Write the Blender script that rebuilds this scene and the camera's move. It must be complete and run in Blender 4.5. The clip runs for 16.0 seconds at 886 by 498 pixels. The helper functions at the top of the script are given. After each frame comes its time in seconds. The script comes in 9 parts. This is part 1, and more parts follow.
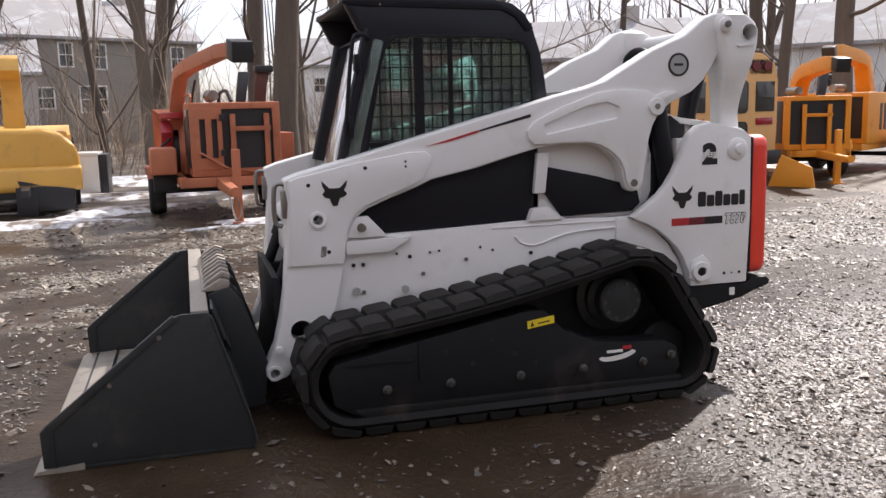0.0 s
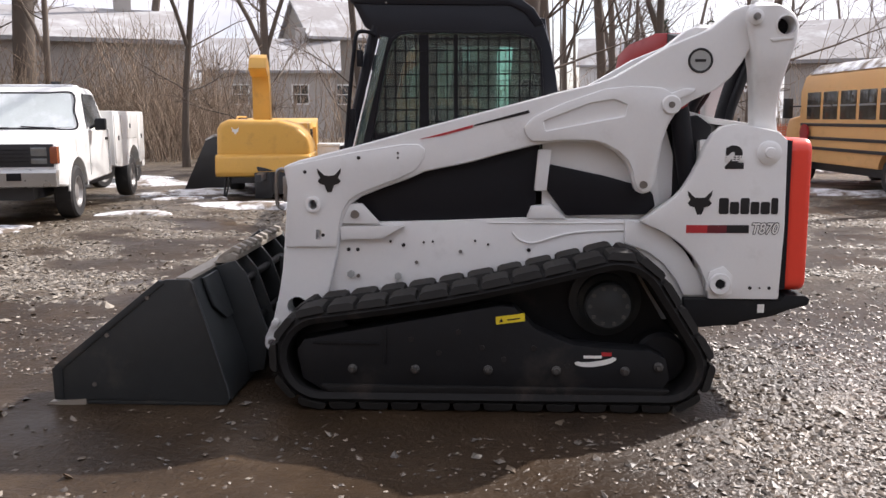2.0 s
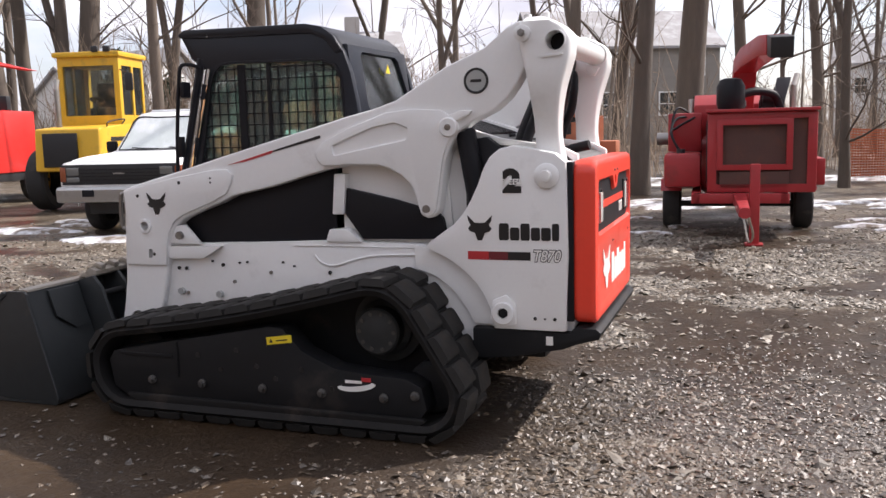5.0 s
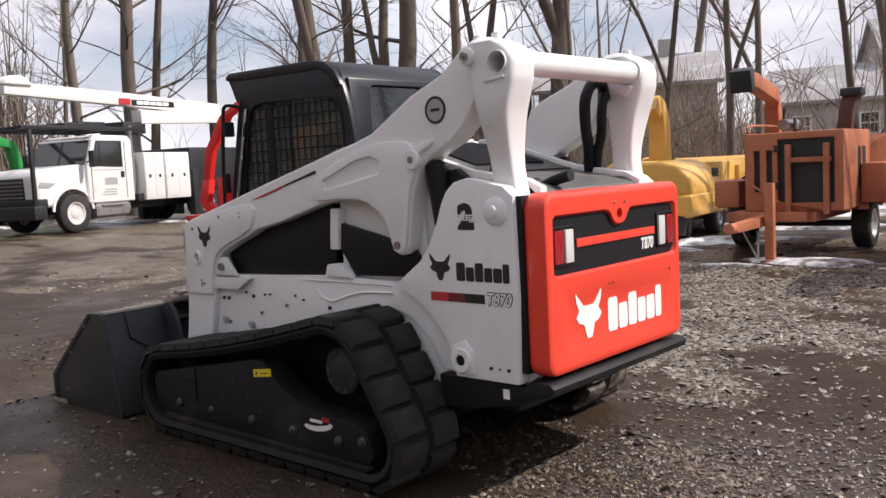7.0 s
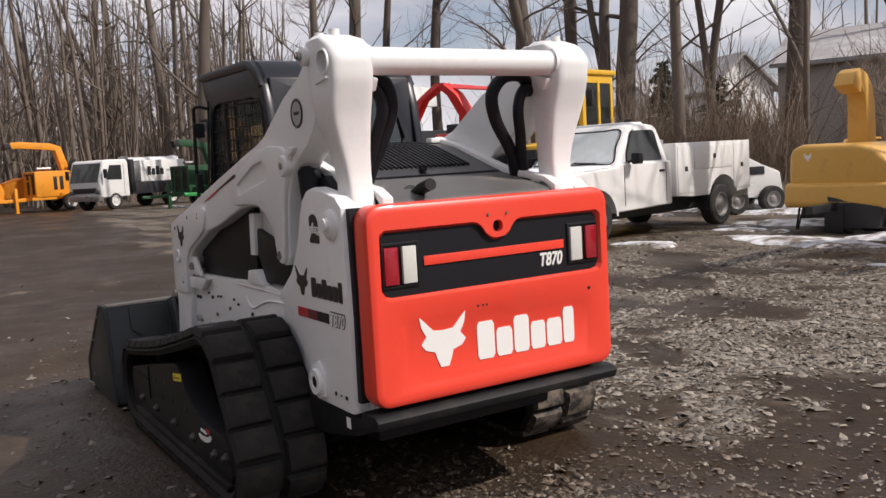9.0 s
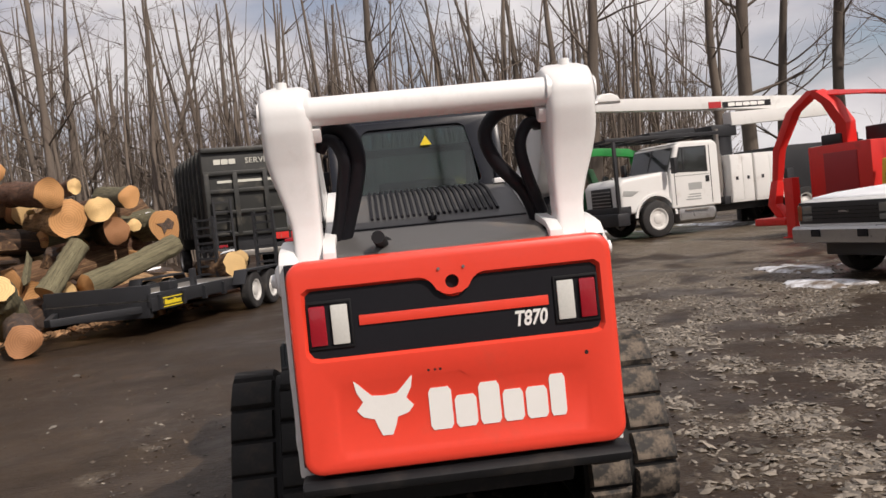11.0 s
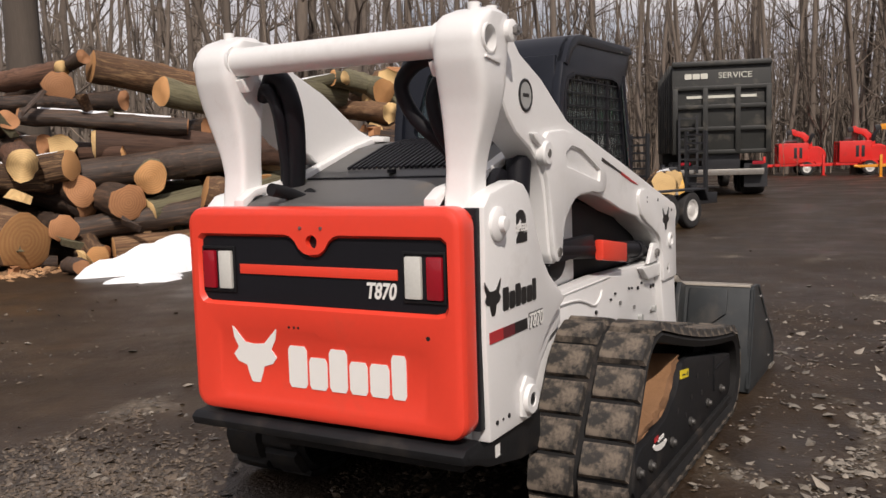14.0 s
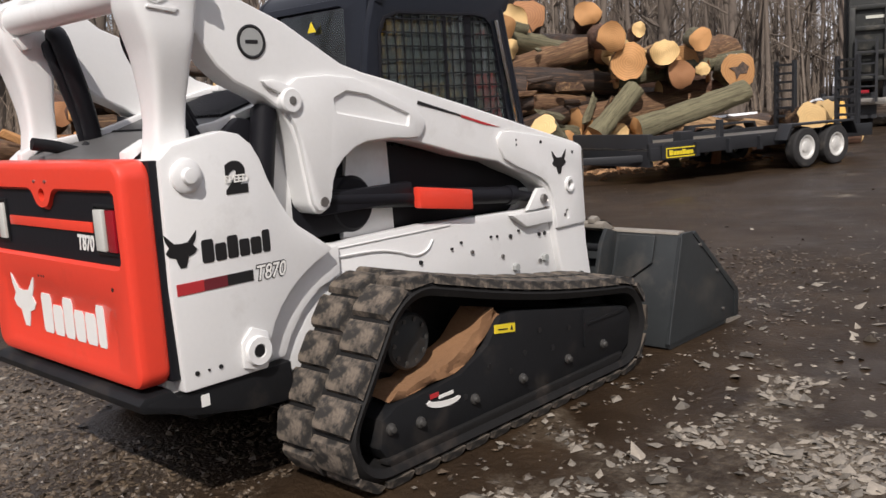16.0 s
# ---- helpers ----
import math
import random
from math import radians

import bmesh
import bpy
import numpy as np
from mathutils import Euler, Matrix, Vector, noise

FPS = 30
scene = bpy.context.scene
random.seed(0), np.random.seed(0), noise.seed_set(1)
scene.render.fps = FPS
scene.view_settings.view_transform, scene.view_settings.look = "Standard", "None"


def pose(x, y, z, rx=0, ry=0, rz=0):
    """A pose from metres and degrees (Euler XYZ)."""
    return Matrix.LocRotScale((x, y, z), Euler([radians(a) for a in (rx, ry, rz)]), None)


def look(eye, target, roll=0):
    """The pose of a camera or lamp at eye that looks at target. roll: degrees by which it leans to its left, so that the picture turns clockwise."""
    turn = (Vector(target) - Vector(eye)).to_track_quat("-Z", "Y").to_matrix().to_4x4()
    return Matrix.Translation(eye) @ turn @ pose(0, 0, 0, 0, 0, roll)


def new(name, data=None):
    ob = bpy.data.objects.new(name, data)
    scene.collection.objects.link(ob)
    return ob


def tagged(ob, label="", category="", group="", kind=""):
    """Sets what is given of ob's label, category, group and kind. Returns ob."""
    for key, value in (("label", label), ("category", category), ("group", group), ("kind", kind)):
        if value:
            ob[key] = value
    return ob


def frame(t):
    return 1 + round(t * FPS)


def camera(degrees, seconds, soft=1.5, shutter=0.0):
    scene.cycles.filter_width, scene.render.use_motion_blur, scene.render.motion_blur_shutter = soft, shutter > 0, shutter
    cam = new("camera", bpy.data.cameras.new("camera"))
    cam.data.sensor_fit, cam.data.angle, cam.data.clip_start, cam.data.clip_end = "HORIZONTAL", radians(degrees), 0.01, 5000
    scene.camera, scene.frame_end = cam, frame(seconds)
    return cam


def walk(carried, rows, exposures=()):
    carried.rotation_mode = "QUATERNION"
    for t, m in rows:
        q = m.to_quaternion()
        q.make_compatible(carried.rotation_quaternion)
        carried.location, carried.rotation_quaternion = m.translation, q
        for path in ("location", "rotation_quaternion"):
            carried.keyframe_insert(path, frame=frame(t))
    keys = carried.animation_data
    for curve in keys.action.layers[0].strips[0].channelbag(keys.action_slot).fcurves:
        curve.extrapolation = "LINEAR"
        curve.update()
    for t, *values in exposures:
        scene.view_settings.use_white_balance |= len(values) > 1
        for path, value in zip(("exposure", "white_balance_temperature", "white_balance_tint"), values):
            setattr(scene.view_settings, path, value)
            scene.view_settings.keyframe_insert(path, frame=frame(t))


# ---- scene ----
cam = camera(53.4, 16.0)
PATH = [
    (0, (-0.004, 0.066, 1.569), (0.543, 1.965, 1.262), -1.4),
    (0.5, (0.398, -0.027, 1.563), (0.743, 1.92, 1.26), -1.7),
    (1, (0.734, -0.065, 1.578), (0.958, 1.901, 1.287), -1.1),
    (1.5, (1.118, -0.254, 1.553), (1.176, 1.726, 1.277), -1.2),
    (2, (1.528, -0.232, 1.515), (1.435, 1.743, 1.218), -0.2),
    (2.5, (1.906, -0.267, 1.548), (1.699, 1.698, 1.237), -0.4),
    (3, (2.334, -0.277, 1.558), (1.977, 1.664, 1.233), -1.5),
    (3.5, (2.724, -0.106, 1.565), (2.342, 1.834, 1.261), -1.4),
    (4, (3.183, -0.049, 1.533), (2.704, 1.871, 1.247), -2.6),
    (4.2, (3.35, -0.015, 1.539), (2.823, 1.892, 1.249), -2.8),
    (6.3, (4.881, 0.896, 1.568), (3.846, 2.596, 1.37), -0.5),
    (6.5, (5.034, 1.043, 1.567), (3.897, 2.675, 1.362), -1.4),
    (7, (5.395, 1.363, 1.522), (4.073, 2.852, 1.341), -2.9),
    (7.5, (5.63, 1.763, 1.536), (4.195, 3.142, 1.336), -3.2),
    (8, (5.953, 2.116, 1.545), (4.411, 3.374, 1.348), -3.3),
    (8.5, (6.114, 2.508, 1.561), (4.525, 3.702, 1.343), -3.3),
    (9, (6.258, 2.926, 1.553), (4.567, 3.975, 1.355), -3.3),
    (9.5, (6.476, 3.307, 1.576), (4.677, 4.166, 1.408), -3.1),
    (10, (6.515, 3.78, 1.569), (4.631, 4.434, 1.422), -3.8),
    (10.2, (6.542, 4.013, 1.522), (4.616, 4.539, 1.401), -4.5),
    (12.3, (6.513, 5.755, 1.516), (4.535, 5.526, 1.324), -3.1),
    (12.5, (6.41, 5.913, 1.535), (4.447, 5.609, 1.305), -2.1),
    (13, (6.234, 6.34, 1.545), (4.313, 5.832, 1.317), -2.2),
    (13.5, (6.12, 6.773, 1.569), (4.294, 5.979, 1.376), -2.4),
    (14, (5.808, 7.086, 1.55), (4.075, 6.107, 1.353), -1.7),
    (14.5, (5.591, 7.431, 1.512), (3.941, 6.323, 1.291), -1.3),
    (15, (5.342, 7.825, 1.52), (3.792, 6.578, 1.308), -2.2),
    (15.5, (4.959, 8.129, 1.537), (3.459, 6.836, 1.261), -3.1),
    (16, (4.67, 8.5, 1.511), (3.226, 7.153, 1.194), -3.4),
]
EXPOSURES = [(0, 0.85, 6400, 16), (2.0, 0.93, 6400, 16), (4.2, 1.0, 6400, 16), (6.3, 0.65, 6450, 16), (7.5, 0.45, 6500, 16), (9.0, 0.17, 6600, 16), (10.2, 0.05, 6850, 16), (12.3, -0.04, 6850, 16), (14.0, -0.08, 6800, 16), (15.0, 0.05, 6550, 15), (16.0, 0.10, 6450, 14)]
walk(cam, [(t, look(eye, target, roll)) for t, eye, target, roll in PATH], EXPOSURES)

# ---- world and sun ----
SUN_WAY = Vector((0.80, 0.60, 0.97)).normalized()
world = bpy.data.worlds.new("sky")
scene.world = world
world.use_nodes = True
wn, wl = world.node_tree.nodes, world.node_tree.links
wn.clear()
w_out = wn.new("ShaderNodeOutputWorld")
w_bg = wn.new("ShaderNodeBackground")
w_sky = wn.new("ShaderNodeTexSky")
w_sky.sky_type = "NISHITA"
w_sky.sun_disc = False
w_sky.sun_elevation = math.asin(SUN_WAY.z)
w_sky.sun_rotation = math.atan2(SUN_WAY.x, SUN_WAY.y)
w_sky.air_density, w_sky.dust_density, w_sky.ozone_density = 1.0, 1.5, 1.0
w_co = wn.new("ShaderNodeTexCoord")
w_map = wn.new("ShaderNodeMapping")
w_map.inputs["Scale"].default_value = (1.0, 1.0, 2.6)
w_no = wn.new("ShaderNodeTexNoise")
w_no.inputs["Scale"].default_value = 2.2
w_no.inputs["Detail"].default_value = 7
w_no.inputs["Roughness"].default_value = 0.55
w_ra = wn.new("ShaderNodeValToRGB")
w_ra.color_ramp.elements[0].position, w_ra.color_ramp.elements[1].position = 0.30, 0.52
w_mx = wn.new("ShaderNodeMix")
w_mx.data_type = "RGBA"
w_no2 = wn.new("ShaderNodeTexNoise")
w_no2.inputs["Scale"].default_value = 4.5
w_no2.inputs["Detail"].default_value = 5
w_ra2 = wn.new("ShaderNodeValToRGB")
w_ra2.color_ramp.elements[0].color = (4.5, 4.5, 5.0, 1)
w_ra2.color_ramp.elements[1].color = (7.6, 7.7, 7.9, 1)
w_ra2.color_ramp.elements[0].position, w_ra2.color_ramp.elements[1].position = 0.35, 0.65
w_bg.inputs["Strength"].default_value = 0.10
wl.new(w_co.outputs["Generated"], w_map.inputs["Vector"])
wl.new(w_map.outputs["Vector"], w_no.inputs["Vector"])
wl.new(w_map.outputs["Vector"], w_no2.inputs["Vector"])
wl.new(w_no.outputs["Fac"], w_ra.inputs["Fac"])
wl.new(w_no2.outputs["Fac"], w_ra2.inputs["Fac"])
wl.new(w_ra.outputs["Color"], w_mx.inputs[0])
wl.new(w_sky.outputs["Color"], w_mx.inputs[6])
wl.new(w_ra2.outputs["Color"], w_mx.inputs[7])
wl.new(w_mx.outputs[2], w_bg.inputs["Color"])
wl.new(w_bg.outputs["Background"], w_out.inputs["Surface"])

sun = new("sun", bpy.data.lights.new("sun", "SUN"))
sun.data.energy, sun.data.angle, sun.data.color = 3.6, radians(0.55), (1.0, 0.95, 0.87)
sun.matrix_world = look(SUN_WAY * 60, (0, 0, 0))


# ---- materials ----
def surf(name, col, rough=0.5, metal=0.0, var=0.12, big=1.5, fine=40.0, bump=0.05, dirt=None, dirt_amt=0.0, coat=0.0, dirt_scale=3.0, island=0.0, rnd=0.0, stretch=None, spec=0.5):
    """Paint, metal, rubber or the like: colour with two scales of unevenness, dirt in blotches, a fine relief."""
    m = bpy.data.materials.new(name)
    m.use_nodes = True
    n, l = m.node_tree.nodes, m.node_tree.links
    p = n["Principled BSDF"]
    co = n.new("ShaderNodeTexCoord")
    src = co.outputs["Object"]
    if stretch:
        mp = n.new("ShaderNodeMapping")
        mp.inputs["Scale"].default_value = stretch
        l.new(src, mp.inputs["Vector"])
        src = mp.outputs["Vector"]

    def tex(scale, detail, rg=0.6):
        t = n.new("ShaderNodeTexNoise")
        t.inputs["Scale"].default_value, t.inputs["Detail"].default_value, t.inputs["Roughness"].default_value = scale, detail, rg
        l.new(src, t.inputs["Vector"])
        return t.outputs["Fac"]

    def math2(op, a, b):
        t = n.new("ShaderNodeMath")
        t.operation = op
        for i, v in enumerate((a, b)):
            if isinstance(v, (int, float)):
                t.inputs[i].default_value = v
            else:
                l.new(v, t.inputs[i])
        return t.outputs[0]

    coarse, small = tex(big, 4), tex(fine, 3)
    val = math2("ADD", math2("MULTIPLY", coarse, 2 * var), math2("MULTIPLY", small, var))
    val = math2("ADD", val, 1.0 - 1.5 * var)
    if island or rnd:
        g = n.new("ShaderNodeNewGeometry") if island else n.new("ShaderNodeObjectInfo")
        r = g.outputs["Random Per Island"] if island else g.outputs["Random"]
        a = island or rnd
        val = math2("MULTIPLY", val, math2("ADD", math2("MULTIPLY", r, 2 * a), 1.0 - a))
    hs = n.new("ShaderNodeHueSaturation")
    hs.inputs["Color"].default_value = (*col, 1)
    l.new(val, hs.inputs["Value"])
    out = hs.outputs["Color"]
    rr = math2("ADD", math2("MULTIPLY", coarse, 0.2), rough - 0.1)
    if dirt:
        d = tex(dirt_scale, 6, 0.65)
        ra = n.new("ShaderNodeValToRGB")
        ra.color_ramp.elements[0].position, ra.color_ramp.elements[1].position = 0.62 - 0.25 * dirt_amt, 0.80 - 0.25 * dirt_amt
        l.new(d, ra.inputs["Fac"])
        f = math2("MULTIPLY", ra.outputs["Color"], min(1.0, 0.25 + dirt_amt))
        mx = n.new("ShaderNodeMix")
        mx.data_type = "RGBA"
        l.new(f, mx.inputs[0])
        l.new(out, mx.inputs[6])
        mx.inputs[7].default_value = (*dirt, 1)
        out = mx.outputs[2]
        rr = math2("ADD", rr, math2("MULTIPLY", f, 0.3))
    l.new(out, p.inputs["Base Color"])
    l.new(rr, p.inputs["Roughness"])
    p.inputs["Metallic"].default_value = metal
    p.inputs["Coat Weight"].default_value = coat
    p.inputs["Specular IOR Level"].default_value = spec
    if bump:
        bp = n.new("ShaderNodeBump")
        bp.inputs["Strength"].default_value, bp.inputs["Distance"].default_value = bump, 0.01
        l.new(small, bp.inputs["Height"])
        l.new(bp.outputs["Normal"], p.inputs["Normal"])
    return m


def glass_mat(name, tint, through_amt=0.5, film=0.15):
    """Tinted pane with a clear sheen; its dust film also lightens it like reflected sky."""
    m = bpy.data.materials.new(name)
    m.use_nodes = True
    n, l = m.node_tree.nodes, m.node_tree.links
    p = n["Principled BSDF"]
    p.inputs["Base Color"].default_value = (tint[0] * film, tint[1] * film, tint[2] * film, 1)
    p.inputs["Roughness"].default_value = 0.5
    tr = n.new("ShaderNodeBsdfTransparent")
    tr.inputs["Color"].default_value = (*tint, 1)
    mx = n.new("ShaderNodeMixShader")
    mx.inputs[0].default_value = through_amt
    gl = n.new("ShaderNodeBsdfGlossy")
    gl.inputs["Roughness"].default_value = 0.04
    fr = n.new("ShaderNodeFresnel")
    fr.inputs["IOR"].default_value = 1.75
    top = n.new("ShaderNodeMixShader")
    l.new(p.outputs[0], mx.inputs[1])
    l.new(tr.outputs[0], mx.inputs[2])
    l.new(fr.outputs[0], top.inputs[0])
    l.new(mx.outputs[0], top.inputs[1])
    l.new(gl.outputs[0], top.inputs[2])
    l.new(top.outputs[0], n["Material Output"].inputs["Surface"])
    return m


DUST = (0.22, 0.18, 0.14)
MUD = (0.10, 0.075, 0.055)
M_WHITE = surf("white_paint", (0.78, 0.78, 0.77), 0.42, var=0.05, bump=0.02, dirt=(0.45, 0.43, 0.40), dirt_amt=0.12, coat=0.25, fine=60)
M_RED = surf("orange_red_paint", (0.82, 0.058, 0.030), 0.38, var=0.07, bump=0.02, coat=0.3, dirt=(0.5, 0.09, 0.05), dirt_amt=0.1)
M_BLACK = surf("black_plastic", (0.010, 0.010, 0.013), 0.5, var=0.2, bump=0.05, spec=0.22)
M_CAB = surf("charcoal_cab_paint", (0.0095, 0.0115, 0.0175), 0.34, var=0.15, bump=0.03, dirt=DUST, dirt_amt=0.06, spec=0.35)
M_HOOD = surf("dark_grey_hood", (0.092, 0.090, 0.088), 0.5, var=0.15, dirt=DUST, dirt_amt=0.35, bump=0.03)
M_RUBBER = surf("track_rubber", (0.020, 0.019, 0.018), 0.7, var=0.25, fine=25, bump=0.25, dirt=(0.06, 0.048, 0.038), dirt_amt=0.35, dirt_scale=9, rnd=0.15, spec=0.25)
M_RUBBER_MUD = surf("muddy_track_rubber", (0.022, 0.020, 0.018), 0.75, var=0.25, fine=25, bump=0.35, dirt=(0.17, 0.138, 0.108), dirt_amt=0.70, dirt_scale=17, rnd=0.2)
M_BAND = surf("track_band_rubber", (0.012, 0.0115, 0.0115), 0.7, var=0.25, fine=25, bump=0.2, dirt=(0.13, 0.10, 0.08), dirt_amt=0.2, spec=0.25)
M_STEEL = surf("dark_steel", (0.011, 0.0115, 0.013), 0.55, 0.1, var=0.2, fine=20, bump=0.12, dirt=(0.07, 0.058, 0.047), dirt_amt=0.22, spec=0.25)
M_BUCKET = surf("bucket_steel", (0.036, 0.040, 0.042), 0.45, 0.25, var=0.25, fine=14, bump=0.1, dirt=(0.14, 0.12, 0.10), dirt_amt=0.25, dirt_scale=2, spec=0.35)
M_BARE = surf("worn_bare_steel", (0.36, 0.34, 0.31), 0.35, 0.7, var=0.3, fine=30, bump=0.1, dirt=(0.12, 0.08, 0.05), dirt_amt=0.3)
M_LIP = surf("dusty_worn_steel", (0.30, 0.27, 0.23), 0.55, 0.3, var=0.3, fine=30, bump=0.2, dirt=(0.10, 0.085, 0.07), dirt_amt=0.3, dirt_scale=8)
M_DIRT = surf("caked_dirt", (0.24, 0.125, 0.06), 0.95, var=0.3, fine=45, bump=0.6)
M_LENS_R = surf("red_lens", (0.32, 0.008, 0.018), 0.15, var=0.25, fine=90, coat=0.6)
M_LENS_W = surf("clear_lens", (0.62, 0.62, 0.58), 0.2, var=0.2, fine=90, coat=0.6)
M_DECAL_W = surf("white_decal", (0.80, 0.79, 0.76), 0.45, var=0.03)
M_DECAL_K = surf("black_decal", (0.012, 0.012, 0.013), 0.4, var=0.1)
M_DECAL_R = surf("red_decal", (0.45, 0.03, 0.035), 0.4, var=0.1)
M_DECAL_RD = surf("dark_red_decal", (0.14, 0.018, 0.025), 0.4, var=0.1)
M_GREY_DECAL = surf("grey_decal", (0.36, 0.37, 0.36), 0.4, var=0.1)
M_YELLOW_STICKER = surf("yellow_sticker", (0.80, 0.62, 0.03), 0.45, var=0.08)
M_GLASS = glass_mat("tinted_cab_glass", (0.76, 0.94, 0.90), 0.86, 0.50)
M_GLASS_DARK = glass_mat("dark_tinted_glass", (0.36, 0.50, 0.50), 0.92, 0.20)
M_CARGLASS = glass_mat("car_glass", (0.30, 0.36, 0.36), 0.5, 0.12)
M_CLEAR = glass_mat("clear_cab_glass", (0.72, 0.80, 0.78), 0.88, 0.25)
M_CHROME = surf("pin_steel", (0.28, 0.27, 0.26), 0.35, 0.8, var=0.2)
M_BOLT = surf("dull_bolt_steel", (0.085, 0.082, 0.078), 0.5, 0.5, var=0.2)
M_TYRE = surf("tyre_rubber", (0.022, 0.021, 0.021), 0.8, var=0.25, fine=30, bump=0.2, dirt=(0.15, 0.13, 0.11), dirt_amt=0.25)
M_RIM = surf("white_rim", (0.62, 0.61, 0.58), 0.45, 0.1, var=0.15, dirt=MUD, dirt_amt=0.2, dirt_scale=9)
M_RIM_GREY = surf("steel_rim", (0.30, 0.29, 0.28), 0.45, 0.6, var=0.2, dirt=MUD, dirt_amt=0.2, dirt_scale=9)


# ---- building helpers ----
def merge(bm, other):
    me = bpy.data.meshes.new("tmp")
    other.to_mesh(me)
    other.free()
    bm.from_mesh(me)
    bpy.data.meshes.remove(me)
    return bm


def soften(bm, w, seg=2, ang=25):
    if w > 0:
        es = [e for e in bm.edges if len(e.link_faces) == 2 and e.calc_face_angle(0) > radians(ang)]
        bmesh.ops.bevel(bm, geom=es, offset=w, segments=seg, affect="EDGES", clamp_overlap=True, profile=0.6)
    return bm


def prism(pts, lo, hi, axis="y", bevel=0.0, seg=2):
    """A polygon in the plane across an axis, drawn out from lo to hi along it."""
    bm = bmesh.new()

    def spot(a, b, c):
        return {"x": (c, a, b), "y": (a, c, b), "z": (a, b, c)}[axis]

    v0 = [bm.verts.new(spot(a, b, lo)) for a, b in pts]
    v1 = [bm.verts.new(spot(a, b, hi)) for a, b in pts]
    bm.faces.new(v0)
    bm.faces.new(v1[::-1])
    k = len(pts)
    for i in range(k):
        bm.faces.new((v0[(i + 1) % k], v0[i], v1[i], v1[(i + 1) % k]))
    bmesh.ops.recalc_face_normals(bm, faces=bm.faces)
    return soften(bm, bevel, seg)


def box(x0, x1, y0, y1, z0, z1, bevel=0.0, seg=2):
    return prism([(x0, y0), (x1, y0), (x1, y1), (x0, y1)], z0, z1, "z", bevel, seg)


def rod(p, q, r, r2=None, seg=16, bevel=0.0):
    p, q = Vector(p), Vector(q)
    bm = bmesh.new()
    d = q - p
    bmesh.ops.create_cone(bm, cap_ends=True, segments=seg, radius1=r, radius2=r if r2 is None else r2, depth=d.length)
    bm.transform(Matrix.Translation((p + q) / 2) @ d.to_track_quat("Z", "Y").to_matrix().to_4x4())
    return soften(bm, bevel, 2, 50)


def hose(pts, r, seg=10, steps=6):
    """A bent round hose along a smooth line through the points."""
    pts = [Vector(p) for p in pts]
    ext = [2 * pts[0] - pts[1], *pts, 2 * pts[-1] - pts[-2]]
    line = []
    for i in range(1, len(ext) - 2):
        a, b, c, d = ext[i - 1:i + 3]
        for k in range(steps):
            t = k / steps
            line.append(0.5 * (2 * b + (c - a) * t + (2 * a - 5 * b + 4 * c - d) * t * t + (3 * b - a - 3 * c + d) * t ** 3))
    line.append(pts[-1])
    bm = bmesh.new()
    rings, s = [], (line[1] - line[0]).cross(Vector((0.31, 0.2, 0.93))).normalized()
    for i, p in enumerate(line):
        d = (line[min(i + 1, len(line) - 1)] - line[max(i - 1, 0)]).normalized()
        s = (s - d * s.dot(d)).normalized()
        u = s.cross(d)
        rings.append([bm.verts.new(p + r * (math.cos(2 * math.pi * k / seg) * s + math.sin(2 * math.pi * k / seg) * u)) for k in range(seg)])
    for a, b in zip(rings, rings[1:]):
        for k in range(seg):
            bm.faces.new((a[k], a[(k + 1) % seg], b[(k + 1) % seg], b[k]))
    bm.faces.new(rings[0][::-1])
    bm.faces.new(rings[-1])
    bmesh.ops.recalc_face_normals(bm, faces=bm.faces)
    return bm


def spin(profile, p, d, seg=24, caps=True):
    """A turned solid: pairs of (radius, place along the axis) about the axis d through p."""
    bm = bmesh.new()
    rings = []
    for r, h in profile:
        rings.append([bm.verts.new((r * math.cos(2 * math.pi * k / seg), r * math.sin(2 * math.pi * k / seg), h)) for k in range(seg)])
    for a, b in zip(rings, rings[1:]):
        for k in range(seg):
            bm.faces.new((a[k], a[(k + 1) % seg], b[(k + 1) % seg], b[k]))
    if caps and profile[0][0] > 1e-6:
        bm.faces.new(rings[0][::-1])
    if caps and profile[-1][0] > 1e-6:
        bm.faces.new(rings[-1])
    bmesh.ops.remove_doubles(bm, verts=bm.verts, dist=1e-6)
    bmesh.ops.recalc_face_normals(bm, faces=bm.faces)
    bm.transform(Matrix.Translation(p) @ Vector(d).to_track_quat("Z", "Y").to_matrix().to_4x4())
    return bm


def both(*bms):
    out = bmesh.new()
    for b in bms:
        merge(out, b)
    return out


def flip_y(bm, yc):
    """A mirrored copy across the plane y = yc."""
    out = bm.copy()
    for v in out.verts:
        v.co.y = 2 * yc - v.co.y
    bmesh.ops.reverse_faces(out, faces=out.faces)
    return out


def cut(bm, *cutters):
    """Takes the cutters away from a solid."""
    scratch = []

    def ob_of(b):
        me = bpy.data.meshes.new("scratch")
        b.to_mesh(me)
        b.free()
        o = new("scratch", me)
        scratch.append(o)
        return o

    a = ob_of(bm)
    for c in cutters:
        md = a.modifiers.new("cut", "BOOLEAN")
        md.operation, md.object, md.solver = "DIFFERENCE", ob_of(c), "EXACT"
    me = bpy.data.meshes.new_from_object(a.evaluated_get(bpy.context.evaluated_depsgraph_get()))
    out = bmesh.new()
    out.from_mesh(me)
    bpy.data.meshes.remove(me)
    for o in scratch:
        d = o.data
        bpy.data.objects.remove(o)
        bpy.data.meshes.remove(d)
    return out


